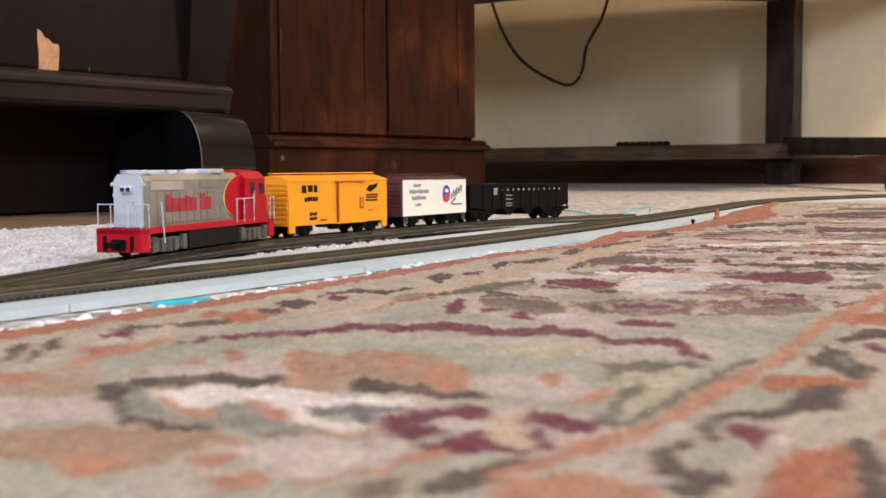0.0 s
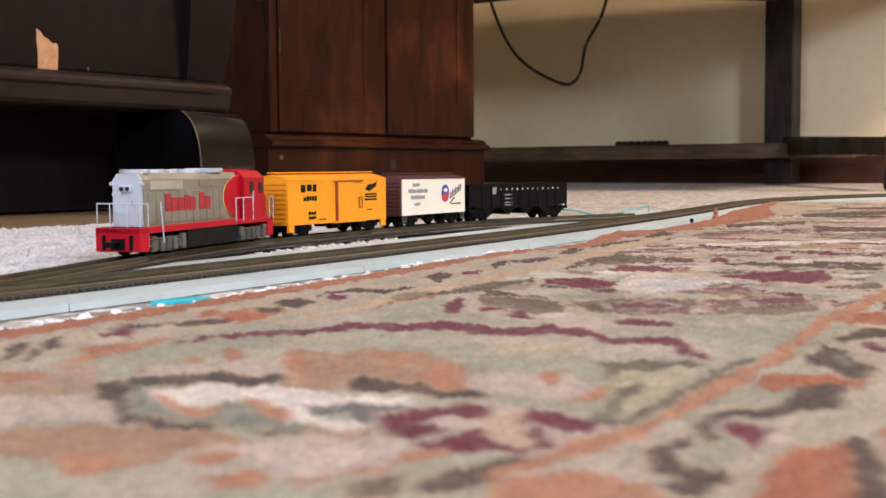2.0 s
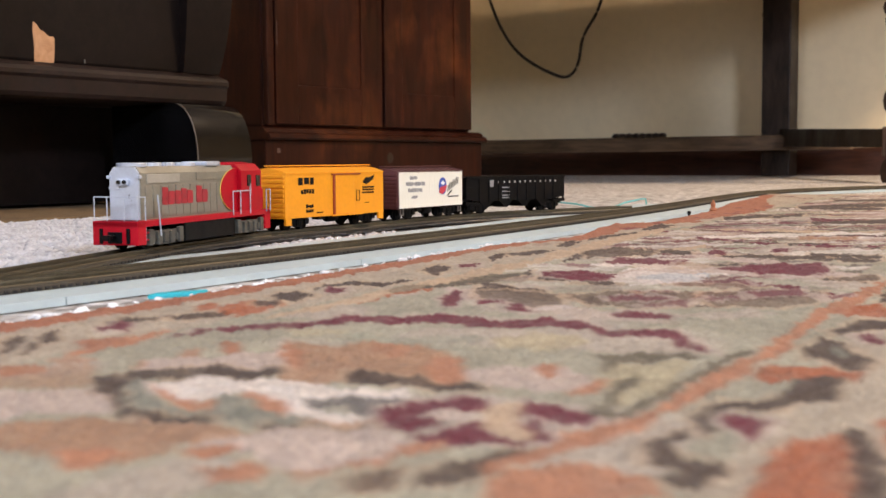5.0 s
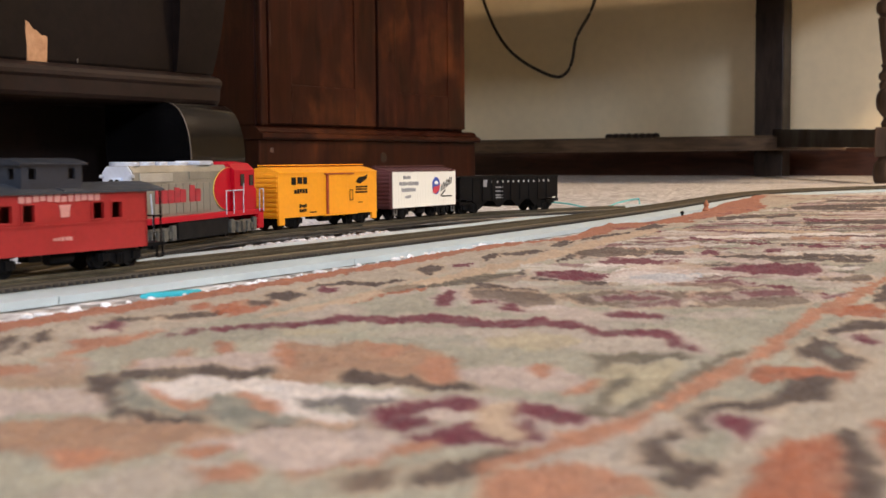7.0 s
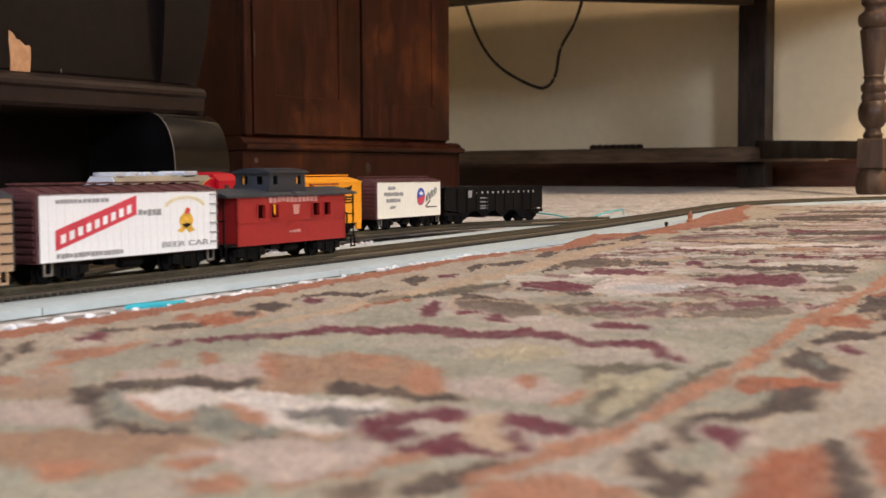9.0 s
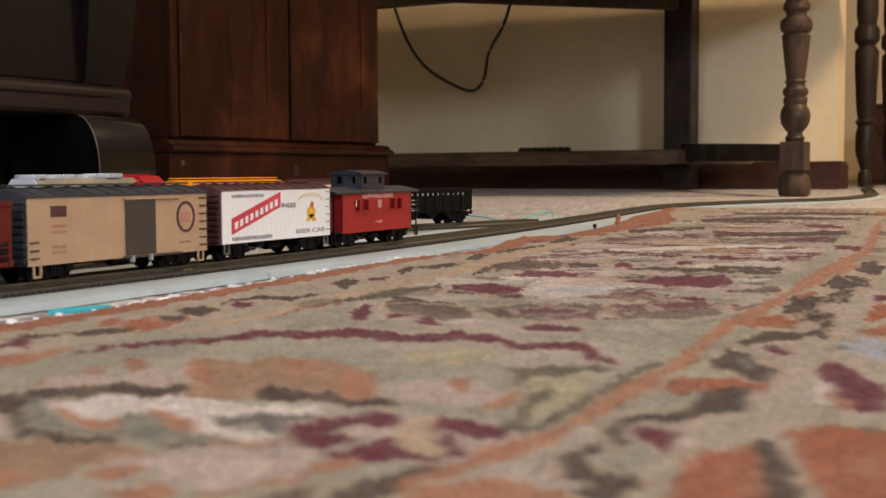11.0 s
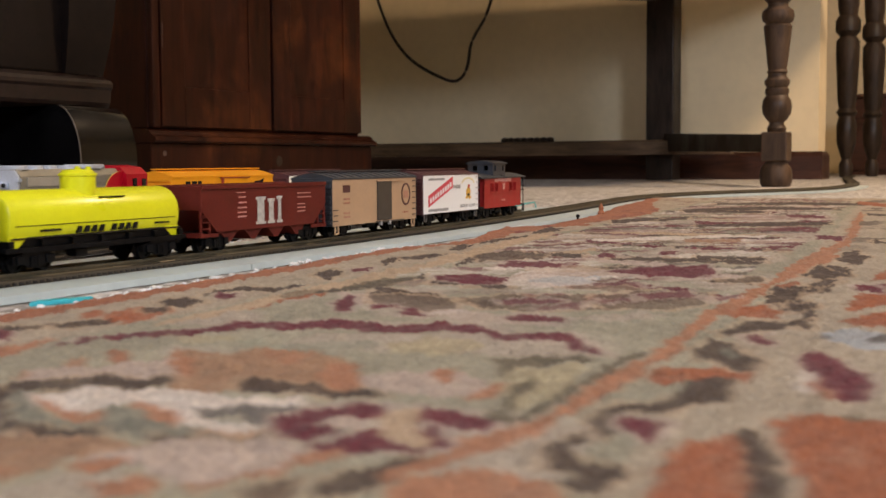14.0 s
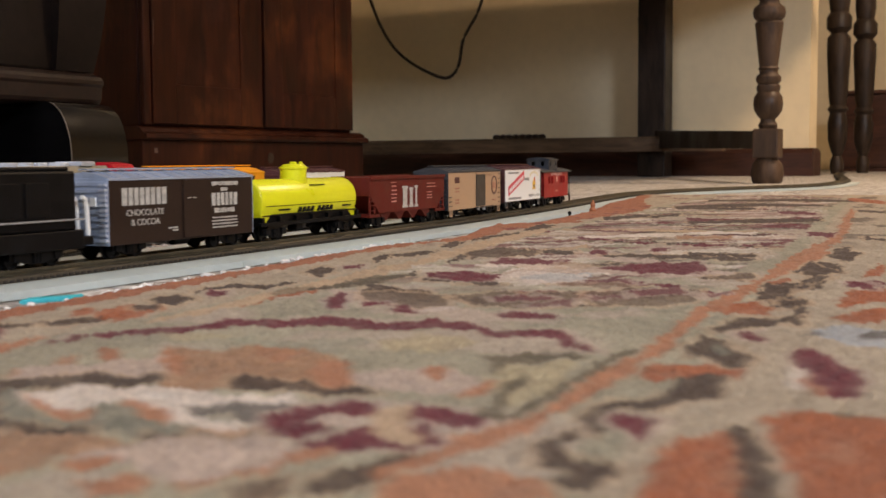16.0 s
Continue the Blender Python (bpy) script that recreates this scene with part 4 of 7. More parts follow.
patch(BROWN, [(28.0, -28.6), (29.3, -29.8), (31.0, -30.4), (30.2, -29.6), (28.6, -28.4), (26.4, -27.1), (26.1, -27.2)])
patch(BROWN, [(32.5, -29.6), (33.2, -29.2), (34.7, -28.5), (35.5, -29.1), (34.4, -30.3), (33.2, -30.2)])
patch(BROWN, [(34.4, -28.2), (35.5, -27.5), (36.8, -26.9), (38.2, -27.3), (38.8, -27.8), (38.0, -27.8), (36.6, -28.3), (35.0, -28.7)])
patch(WINE, [(31.0, -28.5), (32.2, -29.6), (33.5, -29.2), (31.3, -27.6)])
patch(RUST, [(36.7, -28.9), (38.3, -30.2), (39.1, -29.9), (37.5, -28.8)])
patch(RUST, [(37.8, -29.0), (40.8, -29.5), (40.4, -27.0), (36.2, -26.2)])
patch(BROWN, [(39.4, -28.2), (39.7, -27.6), (39.2, -26.7), (39.9, -27.2), (41.0, -28.5), (40.1, -28.7)])
patch(BROWN, [(42.1, -29.1), (43.8, -29.8), (44.6, -29.0), (42.8, -27.6), (41.3, -27.3), (40.9, -27.8)])
patch(WINE, [(44.0, -27.6), (46.5, -28.9), (46.6, -28.0), (45.0, -27.0)])
patch(BROWN, [(45.5, -29.0), (47.1, -28.9), (47.7, -28.0), (47.9, -26.9), (50.1, -26.6), (50.9, -27.1), (49.3, -27.7), (49.1, -28.8), (48.4, -29.7), (46.2, -29.4)])
patch(BROWN, [(55.3, -28.7), (58.5, -29.8), (57.9, -28.5), (55.8, -27.3), (53.6, -26.9)])
patch(WINE, [(57.8, -27.7), (58.1, -27.2), (59.2, -26.9), (60.7, -27.6), (60.7, -28.4), (59.2, -28.4)])
patch(BROWN, [(61.8, -27.7), (63.9, -27.9), (66.4, -28.3), (68.1, -29.1), (66.9, -29.3), (63.2, -28.4)])
patch(BROWN, [(65.7, -27.9), (66.6, -27.2), (69.6, -26.7), (71.3, -27.4), (69.6, -28.4), (67.2, -28.6)])
patch(BROWN, [(72.9, -27.8), (73.5, -27.4), (76.9, -27.8), (79.8, -28.9), (78.5, -29.3), (75.5, -28.9)])
patch(BROWN, [(79.4, -28.2), (84.2, -27.6), (89.0, -26.9), (90.9, -27.5), (87.4, -28.7), (81.0, -28.7)])
patch(BROWN, [(92.0, -27.6), (95.5, -27.6), (96.5, -26.7), (100.2, -27.7), (102.2, -29.5), (95.2, -28.6)])
patch(WINE, [(89.1, -25.9), (90.9, -25.2), (93.3, -25.9), (91.4, -26.5)])
patch(SALMON, [(26.5, -25.6), (29.0, -25.8), (31.7, -26.2), (32.4, -26.8), (30.1, -26.8), (27.0, -26.1)])
patch(CREAM, [(36.1, -25.1), (38.6, -24.7), (41.7, -24.5), (45.0, -24.7), (48.2, -24.4), (53.4, -24.5), (61.2, -24.3), (65.3, -24.5), (72.9, -25.0), (80.9, -25.2), (91.8, -25.9), (96.7, -27.4), (88.1, -27.6), (78.7, -27.1), (70.0, -26.4), (65.4, -26.1), (56.6, -26.1), (50.9, -25.8), (47.4, -26.1), (43.8, -25.8), (40.4, -25.9), (37.0, -25.7)])
patch(RUST, [(41.3, -24.3), (44.3, -24.4), (47.2, -23.9), (52.5, -24.1), (53.1, -24.4), (48.2, -24.5), (45.2, -24.9), (41.7, -24.5)])
patch(BROWN, [(47.5, -24.5), (48.3, -23.6), (52.0, -23.0), (55.6, -22.6), (57.0, -23.1), (54.3, -24.0), (50.4, -24.7), (48.5, -25.1)])
patch(BROWN, [(62.3, -23.2), (67.1, -23.8), (72.3, -23.0), (74.6, -23.7), (70.8, -25.1), (63.9, -23.9)])
patch(SALMON, [(57.2, -6.0), (51.6, -6.9), (43.6, -7.0), (38.4, -7.1), (34.7, -7.3), (32.0, -7.6), (29.2, -7.7), (26.9, -7.6), (24.8, -8.0), (23.0, -8.7), (21.6, -8.7), (21.1, -8.5), (22.0, -8.2), (23.7, -7.6), (25.8, -7.2), (27.9, -7.2), (30.4, -7.1), (32.9, -6.8), (36.3, -6.5), (41.0, -6.4), (47.8, -6.2), (54.4, -5.6)])
patch(RUST, [(48.9, -2.2), (53.7, -1.4), (55.7, -0.3), (50.8, -0.3), (48.1, -1.7)])
patch(RUST, [(45.3, -2.2), (47.7, -1.1), (48.9, -0.3), (43.5, -0.3), (43.3, -1.2)])
patch(WINE, [(56.4, -2.0), (55.4, -1.5), (55.0, -0.8), (56.6, -0.8), (58.4, -1.5), (58.1, -2.0)])
patch(RUST, [(61.0, -1.4), (68.9, -0.6), (67.5, -0.4), (61.3, -0.3)])
patch(BROWN, [(49.9, -5.3), (56.2, -5.3), (54.7, -4.3), (58.5, -3.2), (53.9, -3.9), (49.2, -4.3)])
patch(BROWN, [(46.7, -4.3), (46.9, -3.7), (49.1, -3.3), (50.6, -3.5), (49.4, -4.0), (48.1, -4.5)])
patch(BROWN, [(63.1, -4.7), (69.4, -4.2), (62.8, -2.6), (60.3, -3.6)])
patch(BROWN, [(56.6, -3.9), (57.1, -3.4), (59.0, -3.0), (60.9, -3.1), (60.3, -3.7), (58.3, -4.1)])
patch(BROWN, [(72.7, -3.8), (81.6, -2.7), (76.0, -1.8), (69.1, -2.3)])
patch(RUST, [(45.3, -5.8), (47.0, -4.9), (46.1, -4.4), (47.2, -4.4), (49.3, -5.2), (46.4, -6.0)])
patch(RUST, [(55.5, -5.1), (56.2, -4.7), (58.1, -4.4), (59.2, -4.5), (58.2, -4.9), (56.5, -5.2)])
patch(SALMON, [(44.7, -5.9), (55.8, -5.5), (66.5, -5.0), (74.8, -4.0), (86.1, -3.4), (109.9, -3.3), (136.1, -3.7), (142.0, -4.3), (118.2, -4.3), (93.2, -4.1), (81.7, -4.6), (71.8, -5.7), (59.2, -6.0), (45.8, -6.1)])
patch(PINK, [(46.4, -22.7), (45.0, -20.7), (45.0, -18.9), (43.1, -17.2), (44.3, -17.6), (47.7, -20.0), (47.9, -22.0), (48.0, -23.5)])
patch(WHITE, [(45.5, -20.9), (44.2, -19.1), (41.9, -16.7), (43.1, -15.7), (44.0, -16.1), (43.5, -17.3), (46.1, -19.8), (46.6, -21.4)])
patch(WHITE, [(55.0, -18.3), (56.6, -17.4), (58.2, -15.9), (58.7, -13.2), (61.1, -13.7), (62.6, -17.0), (60.8, -18.7), (57.1, -19.1)])
patch(PINK, [(53.9, -16.6), (52.9, -14.4), (52.5, -12.2), (54.0, -12.6), (56.0, -15.2), (55.6, -17.1)])
patch(WHITE, [(61.8, -21.2), (60.9, -18.4), (61.7, -15.9), (62.8, -16.2), (62.9, -19.0), (62.9, -21.6)])
patch(PINK, [(68.8, -17.7), (65.8, -14.8), (66.0, -12.3), (67.6, -12.6), (68.9, -15.4), (70.6, -18.2)])
patch(PINK, [(57.3, -10.4), (59.0, -8.9), (61.6, -7.6), (62.9, -7.8), (61.3, -9.2), (58.6, -10.7)])
patch(WHITE, [(83.9, -21.2), (86.8, -18.2), (87.6, -14.8), (89.7, -15.2), (90.7, -19.1), (85.9, -21.7)])
patch(CREAM, [(67.0, -22.0), (70.6, -20.3), (75.8, -18.4), (78.0, -19.0), (74.2, -21.3), (68.8, -22.6)])
patch(BROWN, [(49.1, -22.3), (46.6, -19.3), (45.7, -16.2), (47.2, -16.7), (49.5, -20.5), (50.9, -23.1)])
patch(BROWN, [(46.2, -15.4), (46.2, -13.0), (47.3, -11.0), (49.4, -8.3), (50.8, -8.5), (49.7, -11.6), (48.5, -13.7), (47.5, -15.8)])
patch(WINE, [(64.5, -21.3), (63.0, -18.7), (64.0, -16.6), (66.0, -17.2), (66.7, -19.8), (66.6, -22.0)])
patch(WINE, [(53.7, -21.2), (52.5, -18.7), (52.8, -17.7), (55.0, -18.5), (56.7, -20.2), (56.1, -22.1)])
patch(WINE, [(52.7, -14.5), (53.5, -12.0), (53.9, -10.4), (55.7, -10.8), (56.9, -12.7), (54.5, -15.0)])
patch(WINE, [(48.4, -15.4), (47.9, -14.2), (48.7, -13.2), (50.0, -13.6), (50.3, -14.9), (49.8, -15.8)])
patch(WINE, [(49.0, -12.4), (48.5, -10.2), (50.5, -8.9), (51.9, -9.2), (50.9, -10.7), (50.4, -12.7)])
patch(BROWN, [(53.2, -21.2), (52.2, -19.3), (51.8, -17.1), (53.7, -17.8), (55.9, -20.7), (55.3, -22.0)])
patch(WINE, [(61.2, -12.8), (60.1, -10.7), (60.8, -9.0), (63.8, -9.5), (65.8, -11.7), (64.3, -13.5)])
patch(WINE, [(47.6, -12.5), (47.9, -10.5), (49.4, -8.7), (51.8, -9.2), (52.2, -11.4), (49.8, -13.1)])
patch(BROWN, [(45.4, -16.0), (45.4, -14.4), (47.8, -12.9), (49.7, -13.4), (48.8, -15.5), (47.2, -16.6)])
patch(WINE, [(48.8, -14.5), (48.9, -13.3), (50.2, -13.7), (50.2, -14.9)])
patch(BROWN, [(46.5, -21.3), (44.4, -18.6), (45.7, -17.4), (47.9, -18.2), (48.4, -20.3), (48.9, -22.3)])
patch(PINK, [(44.3, -20.9), (43.4, -18.7), (42.0, -16.6), (43.5, -17.1), (46.6, -20.1), (46.2, -21.8)])
patch(WINE, [(42.8, -21.0), (43.5, -20.9), (43.1, -20.3), (44.8, -21.0), (46.8, -22.5), (44.4, -21.9)])
patch(BROWN, [(44.7, -11.3), (45.7, -10.4), (46.8, -10.6), (45.8, -11.6)])
patch(PINK, [(55.9, -18.3), (59.0, -14.6), (58.7, -11.8), (61.0, -12.2), (63.6, -15.8), (58.2, -19.1)])
patch(ICE, [(55.2, -17.0), (55.4, -15.4), (57.0, -14.0), (58.9, -14.4), (58.6, -16.3), (56.9, -17.5)])
patch(WINE, [(60.1, -13.0), (59.6, -10.6), (62.7, -9.3), (65.9, -9.8), (65.1, -11.6), (63.2, -13.7)])
patch(BROWN, [(63.4, -15.6), (63.0, -12.9), (64.7, -13.3), (65.1, -16.0)])
patch(WINE, [(83.6, -21.2), (81.6, -18.3), (83.9, -18.8), (86.1, -21.8)])
patch(BROWN, [(80.7, -18.1), (78.9, -12.3), (78.6, -8.2), (80.2, -8.3), (81.9, -12.7), (82.5, -18.5)])
patch(WINE, [(71.2, -17.3), (69.9, -15.9), (72.6, -16.5), (74.1, -17.9)])
patch(BROWN, [(71.1, -21.3), (70.1, -17.9), (72.8, -18.6), (74.0, -22.2)])
patch(WINE, [(74.5, -14.0), (73.4, -13.0), (76.3, -13.5), (77.5, -14.5)])
patch(BROWN, [(71.2, -11.4), (70.6, -7.6), (72.6, -7.8), (73.3, -11.7)])
patch(BROWN, [(57.4, -8.4), (56.8, -6.4), (59.0, -6.7), (59.6, -8.7)])
patch(WINE, [(49.0, -8.9), (50.8, -7.2), (52.2, -7.4), (50.3, -9.1)])
patch(WINE, [(54.1, -10.8), (53.1, -8.9), (54.2, -9.1), (55.3, -11.1)])
patch(WINE, [(81.7, -18.2), (79.7, -14.7), (81.3, -15.0), (83.3, -18.6)])
patch(WINE, [(78.9, -13.1), (79.2, -10.2), (81.0, -10.4), (80.8, -13.4)])
patch(WINE, [(79.3, -9.1), (81.6, -6.5), (84.0, -6.7), (81.5, -9.4)])
patch(BROWN, [(69.3, -16.3), (69.1, -11.7), (68.5, -7.4), (69.9, -7.6), (71.8, -12.1), (70.8, -16.7)])
patch(TAN, [(84.9, -14.3), (87.2, -10.6), (90.8, -11.1), (88.5, -14.9)])
patch(WINE, [(59.7, -10.6), (60.2, -8.9), (62.9, -9.3), (62.3, -11.1)])
patch(BROWN, [(57.2, -7.0), (58.3, -6.3), (60.7, -6.6), (59.6, -7.3)])
patch(PINK, [(43.3, -18.1), (44.3, -17.1), (43.0, -14.7), (41.0, -11.5), (40.0, -10.8), (40.1, -13.3), (41.2, -15.9)], 0.60)
patch(PINK, [(47.4, -22.5), (46.6, -20.0), (45.4, -18.0), (44.1, -18.0), (44.7, -20.0)], 0.50)
patch(WHITE, [(57.2, -19.1), (59.2, -17.1), (57.6, -14.3), (54.0, -13.7), (52.0, -15.9), (53.2, -17.6)], 0.65)
patch(ICE, [(56.1, -17.7), (58.0, -15.9), (56.5, -14.1), (54.1, -15.1)], 0.50)
patch(CREAM, [(62.9, -19.8), (65.4, -16.9), (63.9, -14.6), (61.1, -15.5), (60.3, -18.7)], 0.50)
patch(PINK, [(43.1, -11.2), (45.2, -9.5), (44.9, -8.2), (42.7, -8.8), (41.7, -10.4)], 0.50)
patch(OLIVE, [(48.3, -24.4), (51.9, -24.7), (54.8, -24.4), (56.5, -23.0), (51.3, -22.6), (48.9, -23.2)], 0.75)
patch(OLIVE, [(46.9, -26.2), (49.1, -25.7), (49.0, -24.4), (46.7, -24.4), (45.5, -25.2)], 0.60)
patch(BROWN, [(46.7, -21.8), (48.3, -20.7), (47.5, -18.3), (44.5, -16.5), (42.9, -17.5), (44.6, -19.7)], 0.70)
patch(BROWN, [(47.1, -17.2), (49.1, -16.3), (49.7, -13.9), (51.0, -13.0), (45.7, -11.8), (44.2, -13.3), (44.3, -15.2)], 0.70)
patch(WINE, [(47.2, -15.8), (48.7, -14.9), (48.5, -13.3), (47.1, -13.2), (46.0, -15.1)], 0.80)
patch(WINE, [(45.4, -13.8), (47.4, -12.3), (45.9, -11.8), (44.5, -13.1)], 0.70)
patch(BROWN, [(50.6, -12.5), (53.0, -10.6), (52.6, -8.1), (48.2, -7.6), (45.9, -9.0), (45.8, -11.0)], 0.65)
patch(WINE, [(51.3, -10.6), (53.3, -8.9), (51.0, -8.2), (49.3, -9.9)], 0.80)
patch(WINE, [(48.8, -11.9), (50.1, -10.8), (48.9, -10.4), (47.5, -11.4)], 0.70)
patch(WINE, [(50.9, -7.8), (52.3, -7.0), (51.3, -6.7), (49.7, -7.3)], 0.70)
patch(WINE, [(44.8, -22.1), (47.5, -22.9), (45.5, -21.4), (42.6, -20.2), (42.0, -20.6)])
patch(WINE, [(44.4, -20.3), (45.3, -19.5), (44.0, -18.8), (43.2, -19.6)])
patch(WINE, [(44.0, -19.1), (43.5, -18.0), (41.1, -16.5), (41.2, -17.3)])
patch(WINE, [(42.0, -14.0), (43.4, -13.0), (42.7, -11.4), (41.5, -11.6), (41.3, -13.1)])
patch(WINE, [(56.4, -22.4), (58.1, -21.4), (57.3, -18.9), (54.3, -17.8), (53.0, -19.0), (54.1, -21.1)])
patch(WINE, [(62.1, -14.6), (66.5, -12.6), (67.3, -10.2), (63.0, -8.9), (59.7, -9.9), (60.5, -13.3)])
patch(WINE, [(64.6, -21.8), (67.3, -20.1), (65.6, -17.7), (63.2, -17.6), (62.6, -20.7)], 0.90)
patch(BROWN, [(71.1, -25.5), (73.8, -23.2), (72.1, -20.8), (68.5, -20.5), (66.2, -23.3)], 0.80)
patch(BROWN, [(59.8, -8.6), (61.7, -6.9), (58.9, -6.2), (57.0, -7.4)], 0.70)
patch(WINE, [(54.7, -14.2), (56.5, -12.1), (55.1, -11.3), (53.4, -13.3)], 0.70)
patch(BROWN, [(53.1, -14.8), (54.7, -12.5), (54.1, -10.3), (52.4, -12.3)], 0.50)
patch(CREAM, [(94.5, -22.1), (93.1, -16.6), (92.7, -12.4), (95.0, -12.7), (97.6, -17.4), (97.0, -22.7)])
patch(WHITE, [(91.6, -14.7), (92.1, -9.6), (94.8, -9.9), (94.4, -15.1)])
patch(BROWN, [(110.1, -25.5), (117.0, -22.2), (123.6, -23.5), (116.1, -26.9)])
patch(BROWN, [(135.1, -22.9), (134.9, -14.1), (142.1, -14.9), (142.6, -24.1)])
patch(WINE, [(110.7, -17.7), (108.9, -11.4), (114.4, -12.0), (116.5, -18.7)])
patch(BROWN, [(138.6, -23.5), (144.5, -15.5), (146.8, -7.4), (153.2, -7.7), (156.3, -16.8), (144.6, -24.5)])
patch(WINE, [(127.3, -11.1), (124.3, -7.1), (129.8, -7.4), (133.2, -11.6)])
patch(BROWN, [(115.4, -22.1), (119.5, -19.7), (123.9, -20.5), (119.6, -22.9)])
patch(BROWN, [(105.7, -16.7), (108.4, -10.7), (113.2, -5.9), (117.8, -6.2), (116.3, -11.5), (109.9, -17.4)])
patch(WINE, [(91.9, -5.9), (89.7, -4.0), (94.5, -4.2), (97.0, -6.2)])
patch(BROWN, [(160.1, -23.0), (161.6, -12.3), (161.7, -1.2), (167.8, -1.2), (173.2, -13.2), (166.4, -23.9)])
patch(RUST, [(166.5, -5.5), (155.1, -0.7), (166.6, -0.7), (179.9, -5.9)])
patch(BROWN, [(133.1, -3.3), (128.3, -0.6), (134.0, -0.6), (139.3, -3.4)])
patch(BROWN, [(88.2, -2.0), (86.2, -0.4), (89.6, -0.4), (91.8, -2.1)])
lay(BAND, np.clip((grid_p - 1.86) / 0.02, 0, 1) * 0.8)
# neighbouring knots share their dye, so that outlines blur a little
close = np.clip((0.50 - grid_p[1:-1, 1:-1]) / 0.15, 0, 1)[..., None]
for _ in range(2):
    shared = 0.5 * wool[1:-1, 1:-1] + 0.125 * (wool[:-2, 1:-1] + wool[2:, 1:-1] + wool[1:-1, :-2] + wool[1:-1, 2:])
    wool[1:-1, 1:-1] += (shared - wool[1:-1, 1:-1]) * close
# tufts and rows of knots vary in tone
tone = 0.86 + 0.16 * smooth_noise(grid_p, grid_q, 0.004, 31) + 0.14 * smooth_noise(grid_p, grid_q, 0.018, 32) + 0.10 * (np.random.RandomState(5).rand(*grid_p.shape) - 0.5)
wool *= 0.70 * tone[..., None] ** 1.2 * np.array((1.04, 0.99, 0.95))
rug_z = RUG_TOP + 0.0016 * (smooth_noise(grid_p, grid_q, 0.006, 41) - 0.5) + 0.0012 * (np.random.RandomState(6).rand(*grid_p.shape) - 0.5) + 0.0007 * (smooth_noise(grid_p, grid_q, 0.16, 42) - 0.5)
rug_z = 0.0046 + (rug_z - 0.0046) * np.clip(grid_w / 0.006, 0, 1) ** 0.5 * np.clip((1.932 - grid_p) / 0.01, 0, 1) ** 0.5
np_, nq_ = grid_p.shape
ground_xy = grid_p[..., None] * E1 + grid_q[..., None] * E2
verts = np.concatenate([ground_xy, rug_z[..., None]], -1).reshape(-1, 3)
index = np.arange(np_ * nq_).reshape(np_, nq_)
quads = np.stack([index[:-1, :-1], index[1:, :-1], index[1:, 1:], index[:-1, 1:]], -1).reshape(-1, 4)
rim = np.concatenate([index[:, 0], index[-1, 1:], index[-2::-1, -1], index[0, -2:0:-1]])
skirt = verts[rim] * [1, 1, 0] + [0, 0, 0.0006]
base = len(verts) + np.arange(len(rim))
side = np.stack([rim, base, np.roll(base, -1), np.roll(rim, -1)], -1)
me = bpy.data.meshes.new("rug")
faces = np.concatenate([quads[:, ::-1], side])
me.vertices.add(len(verts) + len(rim))
me.vertices.foreach_set("co", np.concatenate([verts, skirt]).astype(np.float32).ravel())
me.loops.add(faces.size)
me.loops.foreach_set("vertex_index", faces.astype(np.int32).ravel())
me.polygons.add(len(faces))
me.polygons.foreach_set("loop_start", np.arange(0, faces.size, 4, dtype=np.int32))
me.update(calc_edges=True)
me.validate()
dye = me.color_attributes.new("dye", "FLOAT_COLOR", "POINT")
rgba = np.ones((len(verts) + len(rim), 4), np.float32)
rgba[:len(verts), :3] = np.clip(wool, 0, 1).reshape(-1, 3)
rgba[len(verts):, :3] = RUST
dye.data.foreach_set("color", rgba.ravel())
M_RUG, nt, bsdf = tree("rug_wool", 0.95)
att = nt.nodes.new("ShaderNodeVertexColor")
att.layer_name = "dye"
tex = nt.nodes.new("ShaderNodeTexCoord")
n1 = add(nt, "ShaderNodeTexNoise", Scale=420.0, Detail=3.0)
n2 = add(nt, "ShaderNodeTexNoise", Scale=900.0, Detail=2.0)
nt.links.new(tex.outputs["Object"], n1.inputs["Vector"])
nt.links.new(tex.outputs["Object"], n2.inputs["Vector"])
r1 = ramp(nt, n1.outputs["Fac"], [(0.3, (0.82, 0.82, 0.82)), (0.7, (1.08, 1.08, 1.08))])
mix = nt.nodes.new("ShaderNodeMixRGB")
mix.blend_type, mix.inputs[0].default_value = "MULTIPLY", 1.0
nt.links.new(att.outputs[0], mix.inputs[1])
nt.links.new(r1.outputs[0], mix.inputs[2])
nt.links.new(mix.outputs[0], bsdf.inputs["Base Color"])
bsdf.inputs["Sheen Weight"].default_value = 0.04
bsdf.inputs["Sheen Roughness"].default_value = 0.5
b = add(nt, "ShaderNodeBump", Strength=0.8, Distance=0.0012)
nt.links.new(n2.outputs["Fac"], b.inputs["Height"])
nt.links.new(b.outputs[0], bsdf.inputs["Normal"])
me.materials.append(M_RUG)
for poly in me.polygons:
    poly.use_smooth = True
tagged(new("rug", me), "patterned wool rug in beige, rust, sage and wine red", "rug")

